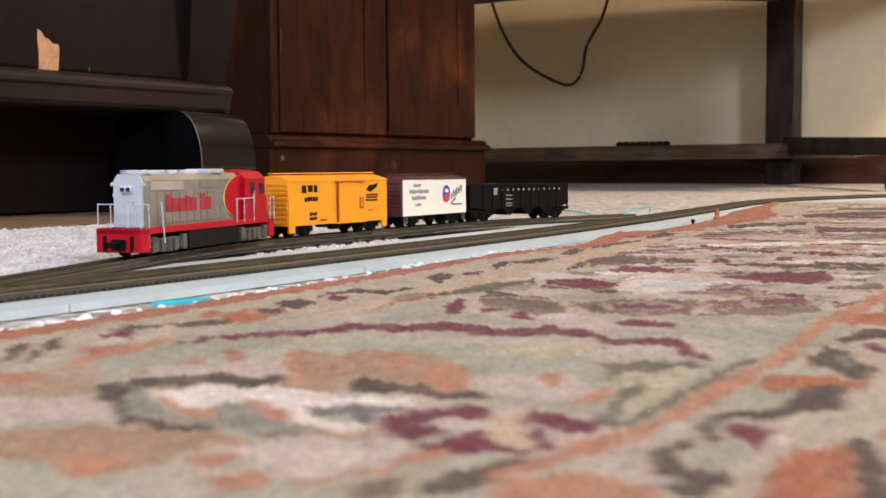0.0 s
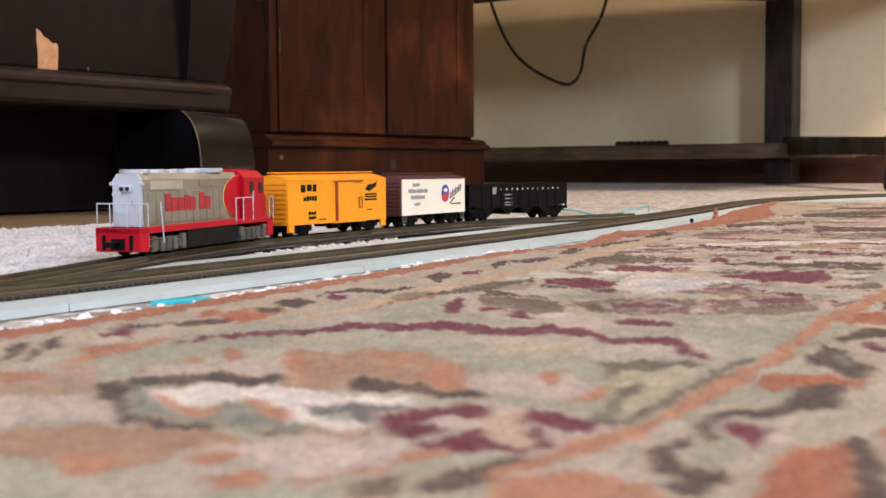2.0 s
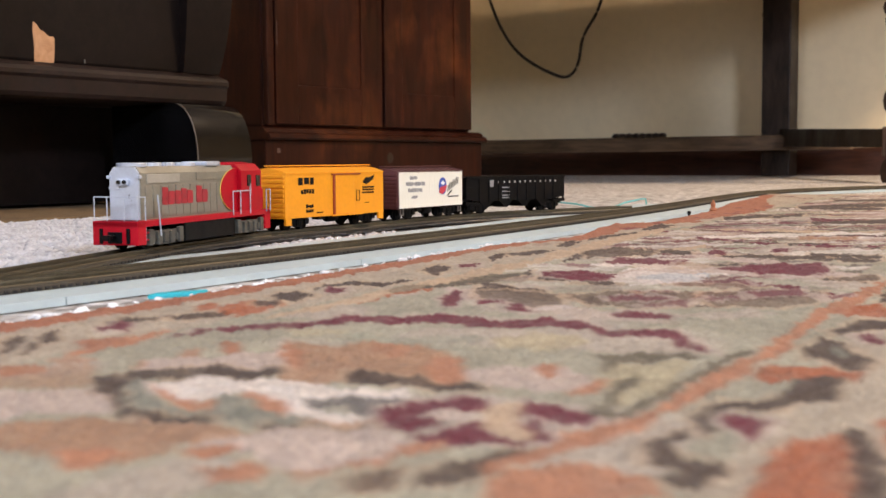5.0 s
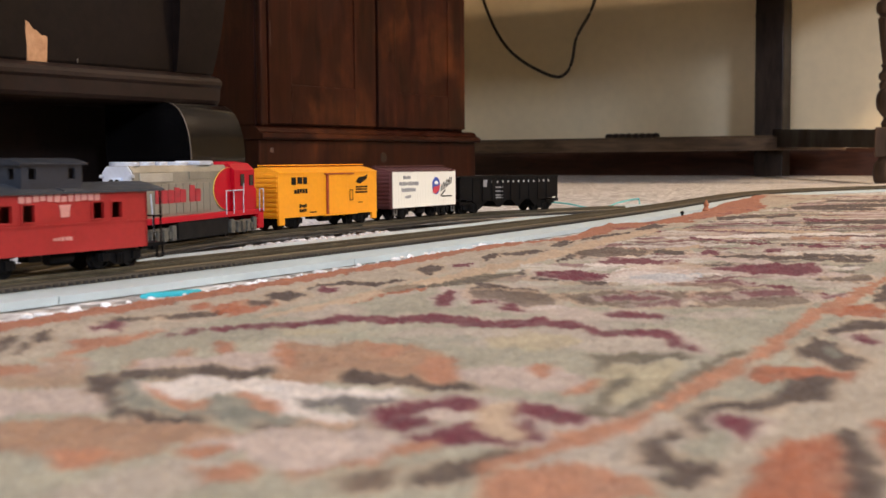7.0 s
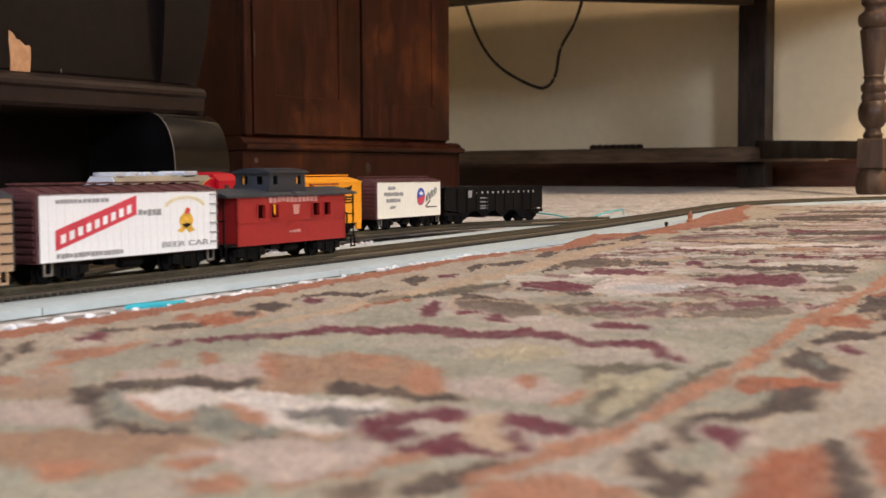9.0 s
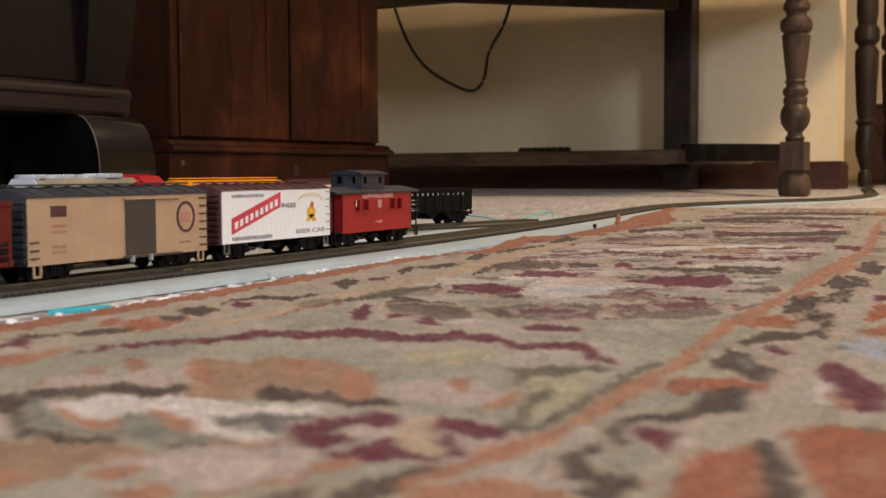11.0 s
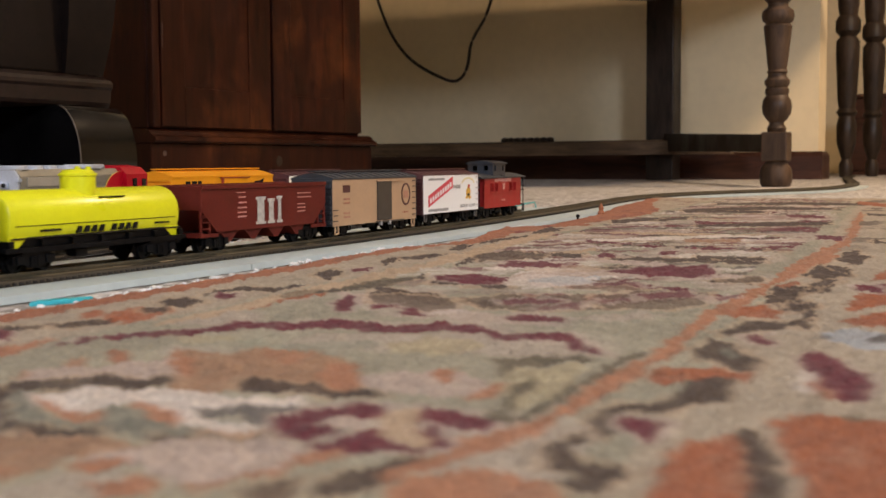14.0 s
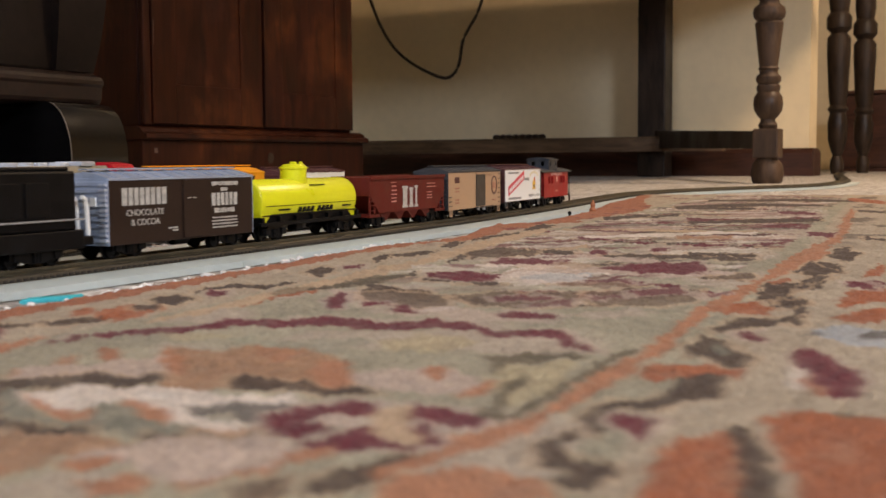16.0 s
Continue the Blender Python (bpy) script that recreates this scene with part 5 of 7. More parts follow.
# ---- small things round the track ----
M_LOOP = surface("carpet_loop_wool", (0.54, 0.52, 0.51), 0.95, vary=0.22, scale=45, bump=0.6, bump_scale=700)
M_TUFT = surface("rust_wool", (0.42, 0.15, 0.07), 0.95, vary=0.25, scale=300)
tape = bmesh.new()
prism(tape, [(-0.130, 0.522), (-0.110, 0.535), (-0.107, 0.545), (-0.128, 0.532)], "z", 0.0046, 0.0066)
bmesh.ops.bevel(tape, geom=tape.edges[:], offset=0.0005, segments=2, affect="EDGES")
tagged(new("tape_strip", finish("tape_strip", tape, M_TAPE)), "bright teal strip of tape on the grey board", "tape")
for ends in ([(0.150, 1.50, 0.011), (0.168, 1.46, 0.010), (0.182, 1.43, 0.007), (0.192, 1.425, 0.006)],
             [(0.214, 1.455, 0.006), (0.235, 1.51, 0.009), (0.262, 1.56, 0.0115), (0.272, 1.567, 0.012), (0.272, 1.560, 0.006)]):
    bm = bmesh.new()
    tube(bm, ends, 0.0011, 8)
    tagged(new("teal_wire", finish("teal_wire", bm, M_TEAL, True)), "teal plastic wire end sticking up from the carpet", "wire", "wire ends")
fluff = random.Random(40)
bm = bmesh.new()
for k in range(120):
    p = fluff.uniform(0.30, 0.80)
    if fluff.random() > 0.35 + 0.65 * abs(math.sin(p * 23)):
        continue
    q = float(rug_edge(np.array(p))) - fluff.uniform(-0.003, 0.005)
    at = E1 * p + E2 * q
    r = fluff.uniform(0.0007, 0.0019)
    made = bmesh.ops.create_icosphere(bm, subdivisions=1, radius=r, matrix=pose(at[0], at[1], 0.0058 + r * 0.3, 0, 0, fluff.uniform(0, 180)) @ Matrix.Diagonal((1.5, 1, 0.7, 1)))
    for v in made["verts"]:
        v.co += Vector((fluff.uniform(-1, 1), fluff.uniform(-1, 1), fluff.uniform(-1, 1))) * r * 0.3
tagged(new("lint", finish("lint", bm, M_WHITE, True)), "white wool lint along the edge of the rug", "lint", kind="stuff")
bm = bmesh.new()
lathe(bm, [(0.0030, 0.0), (0.0042, 0.003), (0.0022, 0.006), (0.0030, 0.009), (0.0014, 0.012), (0.0006, 0.014)], "z", (0.300, 1.300, 0.0055), 9)
tagged(new("wool_tuft", finish("wool_tuft", bm, M_TUFT, True)), "loose rust-coloured wool tuft standing on the rug", "tuft")
bm = bmesh.new()
lathe(bm, [(0.0012, 0.0), (0.0012, 0.002), (0.0022, 0.0024), (0.0020, 0.0046), (0.0008, 0.0055)], "z", (0.262, 1.245, 0.0044), 10)
tagged(new("track_pin", finish("track_pin", bm, M_BLACK, True)), "small black pin standing on the grey board", "pin")

# tall loops of the carpet beside the track
loops = np.random.RandomState(9)
cell = 0.0068
gx, gy = np.meshgrid(np.arange(-0.85, -0.04, cell), np.arange(0.50, 1.45, cell))
pts = np.stack([gx.ravel(), gy.ravel()], 1) + loops.uniform(-0.0028, 0.0028, (gx.size, 2))
b_out = pts @ np.array([V.x, V.y])
gap = np.full(len(pts), 9.0)
for line in (MAIN, SIDING):
    stretch = line.p[(line.g > -0.5) & (line.g < 1.2)][::2]
    for q in stretch:
        gap = np.minimum(gap, np.hypot(pts[:, 0] - q[0], pts[:, 1] - q[1]))
side_of = pts[:, 0] - np.interp(pts[:, 1], MAIN.p[:, 1], MAIN.p[:, 0])
pts = pts[(b_out > -1.072) & (gap > 0.024) & (side_of < -0.096)]
unit = bmesh.new()
bmesh.ops.create_icosphere(unit, subdivisions=1, radius=1.0)
unit_v = np.array([v.co for v in unit.verts])
unit_f = np.array([[v.index for v in f.verts] for f in unit.faces])
unit.free()
size = loops.uniform(0.0026, 0.0042, (len(pts), 1, 1))
cloud = unit_v[None] * size * np.array([1.0, 1.0, 0.8]) * loops.uniform(0.8, 1.25, (len(pts), 1, 3)) + loops.uniform(-0.0006, 0.0006, (len(pts), len(unit_v), 3))
cloud[..., :2] += pts[:, None, :]
cloud[..., 2] += 0.0012
tri = (unit_f[None] + (np.arange(len(pts)) * len(unit_v))[:, None, None]).reshape(-1, 3)
pile = bpy.data.meshes.new("carpet_pile")
pile.vertices.add(len(pts) * len(unit_v))
pile.vertices.foreach_set("co", cloud.astype(np.float32).ravel())
pile.loops.add(tri.size)
pile.loops.foreach_set("vertex_index", tri.astype(np.int32).ravel())
pile.polygons.add(len(tri))
pile.polygons.foreach_set("loop_start", np.arange(0, tri.size, 3, dtype=np.int32))
pile.update(calc_edges=True)
pile.materials.append(M_LOOP)
pile.polygons.foreach_set("use_smooth", np.ones(len(tri), bool))
tagged(new("carpet_pile", pile), "thick beige carpet loops between the chest and the track", "carpet", kind="stuff")

# ---- toy trains ----
# a car's own space: x forward, y to its left, z up from the rail's top


def plate(parent, name, x0, z0, x1, z1, material, y, t=0.0003):
    return part(name, quick(box, x0, y - t, z0, x1, y, z1), material, parent)


def slant(parent, name, pts, material, y, t=0.0003):
    bm = bmesh.new()
    prism(bm, pts, "y", y - t, y)
    return part(name, bm, material, parent)


def bars(parent, name, x0, x1, z0, z1, material, y, n, rnd, t=0.0003, gap=0.25):
    """Unreadable writing: a row of short uneven bars as one piece of print."""
    bm = bmesh.new()
    w = (x1 - x0) / n
    for i in range(n):
        cut = rnd.uniform(0.0, 0.22) * (z1 - z0)
        a = x0 + w * i
        box(bm, a, y - t, z0 + (cut if rnd.random() < 0.4 else 0), a + w * (1 - gap * rnd.uniform(0.6, 1.2)), y, z1 - (cut if rnd.random() < 0.4 else 0))
    return part(name, bm, material, parent)


def writing(parent, text, x, z, size, material, y, stretch=1.0):
    cu = bpy.data.curves.new("lettering", "FONT")
    cu.body, cu.size, cu.extrude, cu.align_x = text, size, 0.00015, "CENTER"
    cu.materials.append(material)
    tmp = new("lettering_source", cu)
    dg = bpy.context.evaluated_depsgraph_get()
    me = bpy.data.meshes.new_from_object(tmp.evaluated_get(dg))
    bpy.data.objects.remove(tmp)
    ob = new("lettering", me)
    ob.parent = parent
    ob.matrix_basis = pose(x, y - 0.0002, z, 90, 0, 0) @ Matrix.Diagonal((stretch, 1, 1, 1))
    return ob


def truck(parent, x, material=None, wheelbase=0.020, width=0.0105, heavy=False):
    """A two-axle bogie: bolster, side frames with journals and springs, four wheels."""
    material = material or M_BLACK
    t = part("truck", quick(box, x - 0.004, -0.010, 0.0055, x + 0.004, 0.010, 0.0105, 0.0005), material, parent)
    for y in (-width - 0.0012, width + 0.0012):
        bm = bmesh.new()
        h = wheelbase / 2
        prism(bm, [(x - h - 0.0045, 0.0045), (x - h + 0.003, 0.0040), (x - 0.004, 0.0022), (x + 0.004, 0.0022), (x + h - 0.003, 0.0040), (x + h + 0.0045, 0.0045),
                   (x + h + 0.0045, 0.0085), (x + 0.005, 0.0108), (x - 0.005, 0.0108), (x - h - 0.0045, 0.0085)], "y", y - 0.0011, y + 0.0011)
        s = -1 if y < 0 else 1
        for dx in (-h, h):
            box(bm, x + dx - 0.0024, y + s * 0.001 - 0.0012, 0.0042, x + dx + 0.0024, y + s * 0.001 + 0.0012, 0.0088, 0.0005)
        for dx in (-0.0022, 0.0, 0.0022):
            box(bm, x + dx - 0.0007, y + s * 0.0012 - 0.001, 0.003, x + dx + 0.0007, y + s * 0.0012 + 0.001, 0.0082)
        if heavy:
            for dx in (-h - 0.003, -h * 0.5, 0.0, h * 0.5, h + 0.003):
                box(bm, x + dx - 0.0030, y + s * 0.0016 - 0.0015, 0.0026 + 0.0012 * (abs(dx) < 0.006), x + dx + 0.0024, y + s * 0.0016 + 0.0015, 0.0105 + 0.0022 * (abs(dx) > h * 0.8), 0.0006)
            box(bm, x - h - 0.006, y - 0.001, 0.0085, x + h + 0.006, y + s * 0.0014 + 0.0012, 0.0115, 0.0005)
        part("side_frame", bm, material, t)
    for dx in (-wheelbase / 2, wheelbase / 2):
        for y in (-0.0082, 0.0082):
            bm = bmesh.new()
            s = -1 if y < 0 else 1
            prof = [(0.0066, y - s * 0.0022), (0.0066, y - s * 0.0014), (0.0057, y - s * 0.0010), (0.0056, y + s * 0.0012), (0.0045, y + s * 0.0013), (0.0042, y + s * 0.0006), (0.0015, y + s * 0.0012)]
            lathe(bm, prof, "y", (x + dx, 0, 0.0056), 16)
            part("wheel", bm, M_BLACK, t, smooth=True)
    return t


def coupler(parent, x, s):
    bm = bmesh.new()
    box(bm, min(x, x + s * 0.009), -0.0014, 0.0075, max(x, x + s * 0.009), 0.0014, 0.0098, 0.0004)
    box(bm, min(x + s * 0.007, x + s * 0.0115), -0.0028, 0.0068, max(x + s * 0.007, x + s * 0.0115), 0.0024, 0.0104, 0.0006)
    part("coupler", bm, M_BLACK, parent)


def ladder(parent, x, y, z0, z1, w, material, n=4):
    bm = bmesh.new()
    for k in range(n):
        z = z0 + (z1 - z0) * k / (n - 1)
        box(bm, x - w / 2, y - 0.0009, z, x + w / 2, y, z + 0.0007)
    return part("ladder", bm, material, parent)


def underframe(c, half, material=None):
    m = material or M_BLACK
    bm = bmesh.new()
    box(bm, -half + 0.002, -0.004, 0.0095, half - 0.002, 0.004, 0.0125)
    for k in range(5):
        x = -half * 0.5 + half * 0.25 * k
        box(bm, x - 0.001, -0.0145, 0.0098, x + 0.001, 0.0145, 0.0115)
    box(bm, -half + 0.002, -0.0152, 0.0103, half - 0.002, 0.0152, 0.0122)
    part("underframe", bm, m, c)
    bm = bmesh.new()
    lathe(bm, [(0.0032, -0.008), (0.0036, -0.007), (0.0036, 0.006), (0.0032, 0.007)], "x", (0.006, -0.006, 0.0075), 12)
    part("air_tank", bm, m, c, smooth=True)
    part("brake_gear", quick(box, -0.016, -0.010, 0.0065, -0.007, -0.002, 0.0105, 0.0008), m, c)


def roof(parent, half, width, z0, rise, material, seams=11, walkway=True, overhang=0.0006):
    bm = bmesh.new()
    w = width + overhang
    prism(bm, [(-w, z0 - 0.0012), (w, z0 - 0.0012), (w, z0), (w * 0.5, z0 + rise * 0.62), (0, z0 + rise), (-w * 0.5, z0 + rise * 0.62), (-w, z0)], "x", -half - 0.0005, half + 0.0005)
    r = part("roof", bm, material, parent)
    bm = bmesh.new()
    prism(bm, [(-w, z0), (-w * 0.5, z0 + rise * 0.62), (0, z0 + rise), (w * 0.5, z0 + rise * 0.62), (w, z0), (w, z0 + 0.0006), (w * 0.5, z0 + rise * 0.62 + 0.0006),
               (0, z0 + rise + 0.0006), (-w * 0.5, z0 + rise * 0.62 + 0.0006), (-w, z0 + 0.0006)], "x", -0.0005, 0.0005)
    seam = finish("seam", bm, material)
    for k in range(seams):
        ob = new("seam", seam)
        ob.parent, ob.location = r, (-half + 2 * half * (k + 0.5) / seams, 0, 0)
    if walkway:
        part("roof_walk", quick(box, -half - 0.001, -0.003, z0 + rise + 0.0006, half + 0.001, 0.003, z0 + rise + 0.0015), material, r)
    return r


def ribbed_end(parent, x, s, width, z0, z1, material, n=9):
    bm = bmesh.new()
    for k in range(n):
        z = z0 + (z1 - z0) * (k + 0.5) / n
        h = (z1 - z0) / n * 0.32
        box(bm, min(x, x + s * 0.0009), -width * 0.94, z - h, max(x, x + s * 0.0009), width * 0.94, z + h, 0.0003)
    return part("end_ribs", bm, material, parent)


def stirrups(c, half, width, material, z=0.0105):
    for x in (-half + 0.006, half - 0.006):
        for y in (-width, width - 0.001):
            bm = bmesh.new()
            box(bm, x - 0.0028, y, z - 0.0065, x - 0.0018, y + 0.001, z + 0.001)
            box(bm, x + 0.0018, y, z - 0.0065, x + 0.0028, y + 0.001, z + 0.001)
            box(bm, x - 0.0028, y, z - 0.0071, x + 0.0028, y + 0.001, z - 0.0060)
            part("step", bm, material, c)


def boxcar_shell(name, label, half, width, z0, z1, material, end_material, roof_material, rise, group, category="boxcar", seams=11):
    c = thing(name, Matrix.Identity(4), label, category, group)
    part("body", quick(box, -half, -width, z0, half, width, z1, 0.0004), material, c)
    for s in (-1, 1):
        x = s * half
        e = part("end", quick(box, min(x, x + s * 0.0008), -width, z0, max(x, x + s * 0.0008), width, z1, 0.0003), end_material, c)
        ribbed_end(e, x + s * 0.0008, s, width, z0 + 0.001, z1 - 0.001, end_material)
        coupler(c, x, s)
        truck(c, s * (half - 0.021))
    roof(c, half, width, z1, rise, roof_material, seams)
    underframe(c, half)
    return c


STATIC, MOVING = "standing toy train", "moving toy train"
# the side facing the rug is -y


def orange_boxcar():
    rnd = random.Random(3)
    h, w = 0.069, 0.0172
    c = boxcar_shell("boxcar", "orange-yellow plastic toy boxcar with a sliding door", h, w, 0.0095, 0.0455, M_ORANGE, M_ORANGE, M_ORANGE, 0.0045, STATIC, seams=0)
    y = -w
    d = part("door", quick(box, -0.004, y - 0.0012, 0.0105, 0.0235, y, 0.0435, 0.0004), M_ORANGE, c)
    part("door_post", quick(box, -0.0062, y - 0.0014, 0.0105, -0.0040, y, 0.0435), M_ORANGE_DARK, d)
    part("upper_rail", quick(box, -0.0085, y - 0.0018, 0.0432, 0.032, y, 0.0443), M_ORANGE_DARK, c)
    part("lower_rail", quick(box, -0.0085, y - 0.0016, 0.0092, 0.036, y, 0.0104), M_ORANGE, c)
    for x0, x1, zz in ((-0.069, -0.062, 0.004), (0.062, 0.069, 0.004)):
        part("corner_step", quick(box, x0, y, zz, x1, y + 0.002, 0.0102), M_ORANGE, c)
    bars(c, "road_name_print", -0.053, -0.0295, 0.0355, 0.0415, M_INK, y - 0.0001, 3, rnd, gap=0.35)
    bars(c, "number_print", -0.0495, -0.0315, 0.0285, 0.0322, M_INK, y - 0.0001, 5, rnd)
    bars(c, "data_print", -0.043, -0.033, 0.0170, 0.0200, M_INK, y - 0.0001, 4, rnd)
    bars(c, "data_print", -0.043, -0.033, 0.0135, 0.0160, M_INK, y - 0.0001, 4, rnd)
    bars(c, "data_print", -0.029, -0.020, 0.0125, 0.0135, M_INK, y - 0.0001, 5, rnd)
    slant(c, "emblem_print", [(0.037, 0.0365), (0.043, 0.0345), (0.053, 0.0385), (0.055, 0.0425), (0.049, 0.0408), (0.042, 0.0405)], M_INK, y - 0.0001)
    for z in (0.0268, 0.0292, 0.0314):
        bars(c, "data_print", 0.036 + 0.0015 * rnd.random(), 0.055, z, z + 0.0014, M_INK, y - 0.0001, 8, rnd)
    for x0, x1, z0, z1 in ((0.026, 0.0265, 0.0215, 0.0295), (0.0305, 0.031, 0.0215, 0.0295), (0.026, 0.031, 0.0295, 0.030), (0.026, 0.031, 0.0210, 0.0215)):
        plate(c, "card_holder", x0, z0, x1, z1, M_INK, y - 0.0012)
    bars(c, "data_print", 0.040, 0.047, 0.0185, 0.0192, M_INK, y - 0.0001, 5, rnd)
    return c


def reefer(name, label, half, group, roof_material, panel_material):
    w = 0.0170
    c = boxcar_shell(name, label, half, w, 0.0105, 0.0445, roof_material, roof_material, roof_material, 0.0035, group, "refrigerator car")
    n = 24
    step = (2 * half - 0.0024) / n
    plank = finish("side_board", quick(box, 0, -w - 0.0006, 0.0110, step - 0.00012, -w, 0.0440), panel_material)
    for k in range(n):
        ob = new("side_board", plank)
        ob.parent, ob.location = c, (-half + 0.0012 + step * k, 0, 0)
    stirrups(c, half, w + 0.0002, M_STEEL, 0.0115)
    return c, -w - 0.0006


def cream_reefer():
    rnd = random.Random(5)
    c, y = reefer("reefer_car", "cream-sided toy refrigerator car with maroon roof", 0.0590, STATIC, M_OXIDE, M_CREAM)
    bars(c, "script_print", -0.040, -0.0265, 0.0370, 0.0402, M_GREYINK, y, 6, rnd)
    bars(c, "script_print", -0.047, -0.013, 0.0312, 0.0348, M_GREYINK, y, 11, rnd)
    bars(c, "script_print", -0.043, -0.018, 0.0255, 0.0290, M_GREYINK, y, 8, rnd)
    bars(c, "number_print", -0.037, -0.0265, 0.0195, 0.0222, M_GREYINK, y, 4, rnd)
    bm = bmesh.new()
    lathe(bm, [(0.0072, y - 0.0003), (0.0072, y)], "y", (0.0195, 0, 0.0300), 24)
    for v in bm.verts:
        v.co.z = 0.0300 + (v.co.z - 0.0300) * 1.15
    part("emblem_print", bm, M_BLUEINK, c)
    slant(c, "emblem_print", [(0.0155, 0.0330), (0.0195, 0.0350), (0.0235, 0.0330), (0.0212, 0.0312), (0.0178, 0.0312)], M_WHITE, y - 0.0003)
    slant(c, "emblem_print", [(0.0122, 0.0240), (0.0180, 0.0222), (0.0240, 0.0255), (0.0268, 0.0310), (0.0205, 0.0295), (0.0140, 0.0290)], M_REDINK, y - 0.0004)
    for k in range(7):
        x = 0.0285 + 0.0032 * k
        zz = 0.0275 + 0.0012 * k
        slant(c, "script_print", [(x, zz - 0.003), (x + 0.0011, zz - 0.0032), (x + 0.0026, zz + 0.0035 + 0.0015 * (k % 2)), (x + 0.0012, zz + 0.003 + 0.0015 * (k % 2))], M_INK, y)
    slant(c, "script_print", [(0.0275, 0.0205), (0.0365, 0.0262), (0.0375, 0.0250), (0.0285, 0.0198)], M_INK, y)
    bars(c, "script_print", 0.030, 0.050, 0.0190, 0.0202, M_INK, y, 9, rnd)
    return c


def beer_car():
    rnd = random.Random(6)
    c, y = reefer("beer_car", "white-sided toy beer car with maroon roof", 0.0640, MOVING, M_OXIDE, M_WHITE)
    ladder(c, 0.0602, y, 0.015, 0.0415, 0.006, M_GREYINK, 6)
    slant(c, "banner_print", [(-0.0535, 0.0165), (-0.0535, 0.0265), (0.0005, 0.0425), (0.0005, 0.0325)], M_REDINK, y)
    for k in range(9):
        x = -0.0505 + 0.0055 * k
        z = 0.0197 + 0.00163 * k
        bm = bmesh.new()
        prism(bm, [(x, z), (x + 0.0030, z + 0.0009), (x + 0.0030, z + 0.0051), (x, z + 0.0042)], "y", y - 0.0006, y - 0.0003)
        part("banner_block", bm, M_WHITE, c)
    bars(c, "small_print", -0.053, -0.018, 0.0395, 0.0415, M_GREYINK, y, 12, rnd)
    bars(c, "small_print", -0.053, -0.009, 0.0125, 0.0150, M_GREYINK, y, 16, rnd)
    bars(c, "small_print", 0.002, 0.019, 0.0315, 0.0350, M_GREYINK, y, 5, rnd)
    bm = bmesh.new()
    for k in range(14):
        a = radians(160 - 140 * k / 13)
        x, z = 0.0375 + 0.0155 * math.cos(a), 0.0345 + 0.006 * math.sin(a)
        box(bm, x - 0.0010, y - 0.0003, z - 0.0008, x + 0.0010, y, z + 0.0010)
    part("arched_print", bm, M_PALEGOLD, c)
    slant(c, "emblem_print", [(0.031, 0.0225), (0.034, 0.0245), (0.0325, 0.0275), (0.0335, 0.0300), (0.0365, 0.0325), (0.0385, 0.0352), (0.040, 0.0325), (0.0425, 0.0305),
                              (0.0435, 0.0280), (0.0420, 0.0250), (0.0445, 0.0222), (0.0405, 0.0212), (0.0375, 0.0235), (0.0345, 0.0214)], M_GOLD, y)
    slant(c, "emblem_print", [(0.0365, 0.0315), (0.0400, 0.0318), (0.0410, 0.0342), (0.0385, 0.0350)], M_REDINK, y - 0.0003)
    slant(c, "emblem_print", [(0.0345, 0.0258), (0.0375, 0.0238), (0.0415, 0.0256), (0.0385, 0.0266)], M_INK, y - 0.0003)
    writing(c, "BEER CAR", 0.037, 0.0140, 0.0042, M_GREYINK, y, 2.0)
    return c


def black_hopper():
    rnd = random.Random(8)
    c = hopper_shell("hopper_car", "black plastic toy hopper car with white lettering", 0.077, M_BLACK, STATIC, 0.0370, True)
    y = -0.0170
    bm = bmesh.new()
    for k in range(12):
        x = -0.030 + 0.0082 * k
        box(bm, x, y - 0.0003, 0.0308, x + 0.0018, y, 0.0329)
    part("road_name_print", bm, M_WHITEINK, c)
    slant(c, "keystone_print", [(-0.0425, 0.0270), (-0.0375, 0.0270), (-0.0370, 0.0320), (-0.0360, 0.0340), (-0.0440, 0.0340), (-0.0430, 0.0320)], M_GREYINK, y)
    for z in (0.0255, 0.0215, 0.0175, 0.0150):
        bars(c, "data_print", -0.024, -0.0125, z, z + 0.0013, M_GREYINK, y, 5, rnd)
    return c


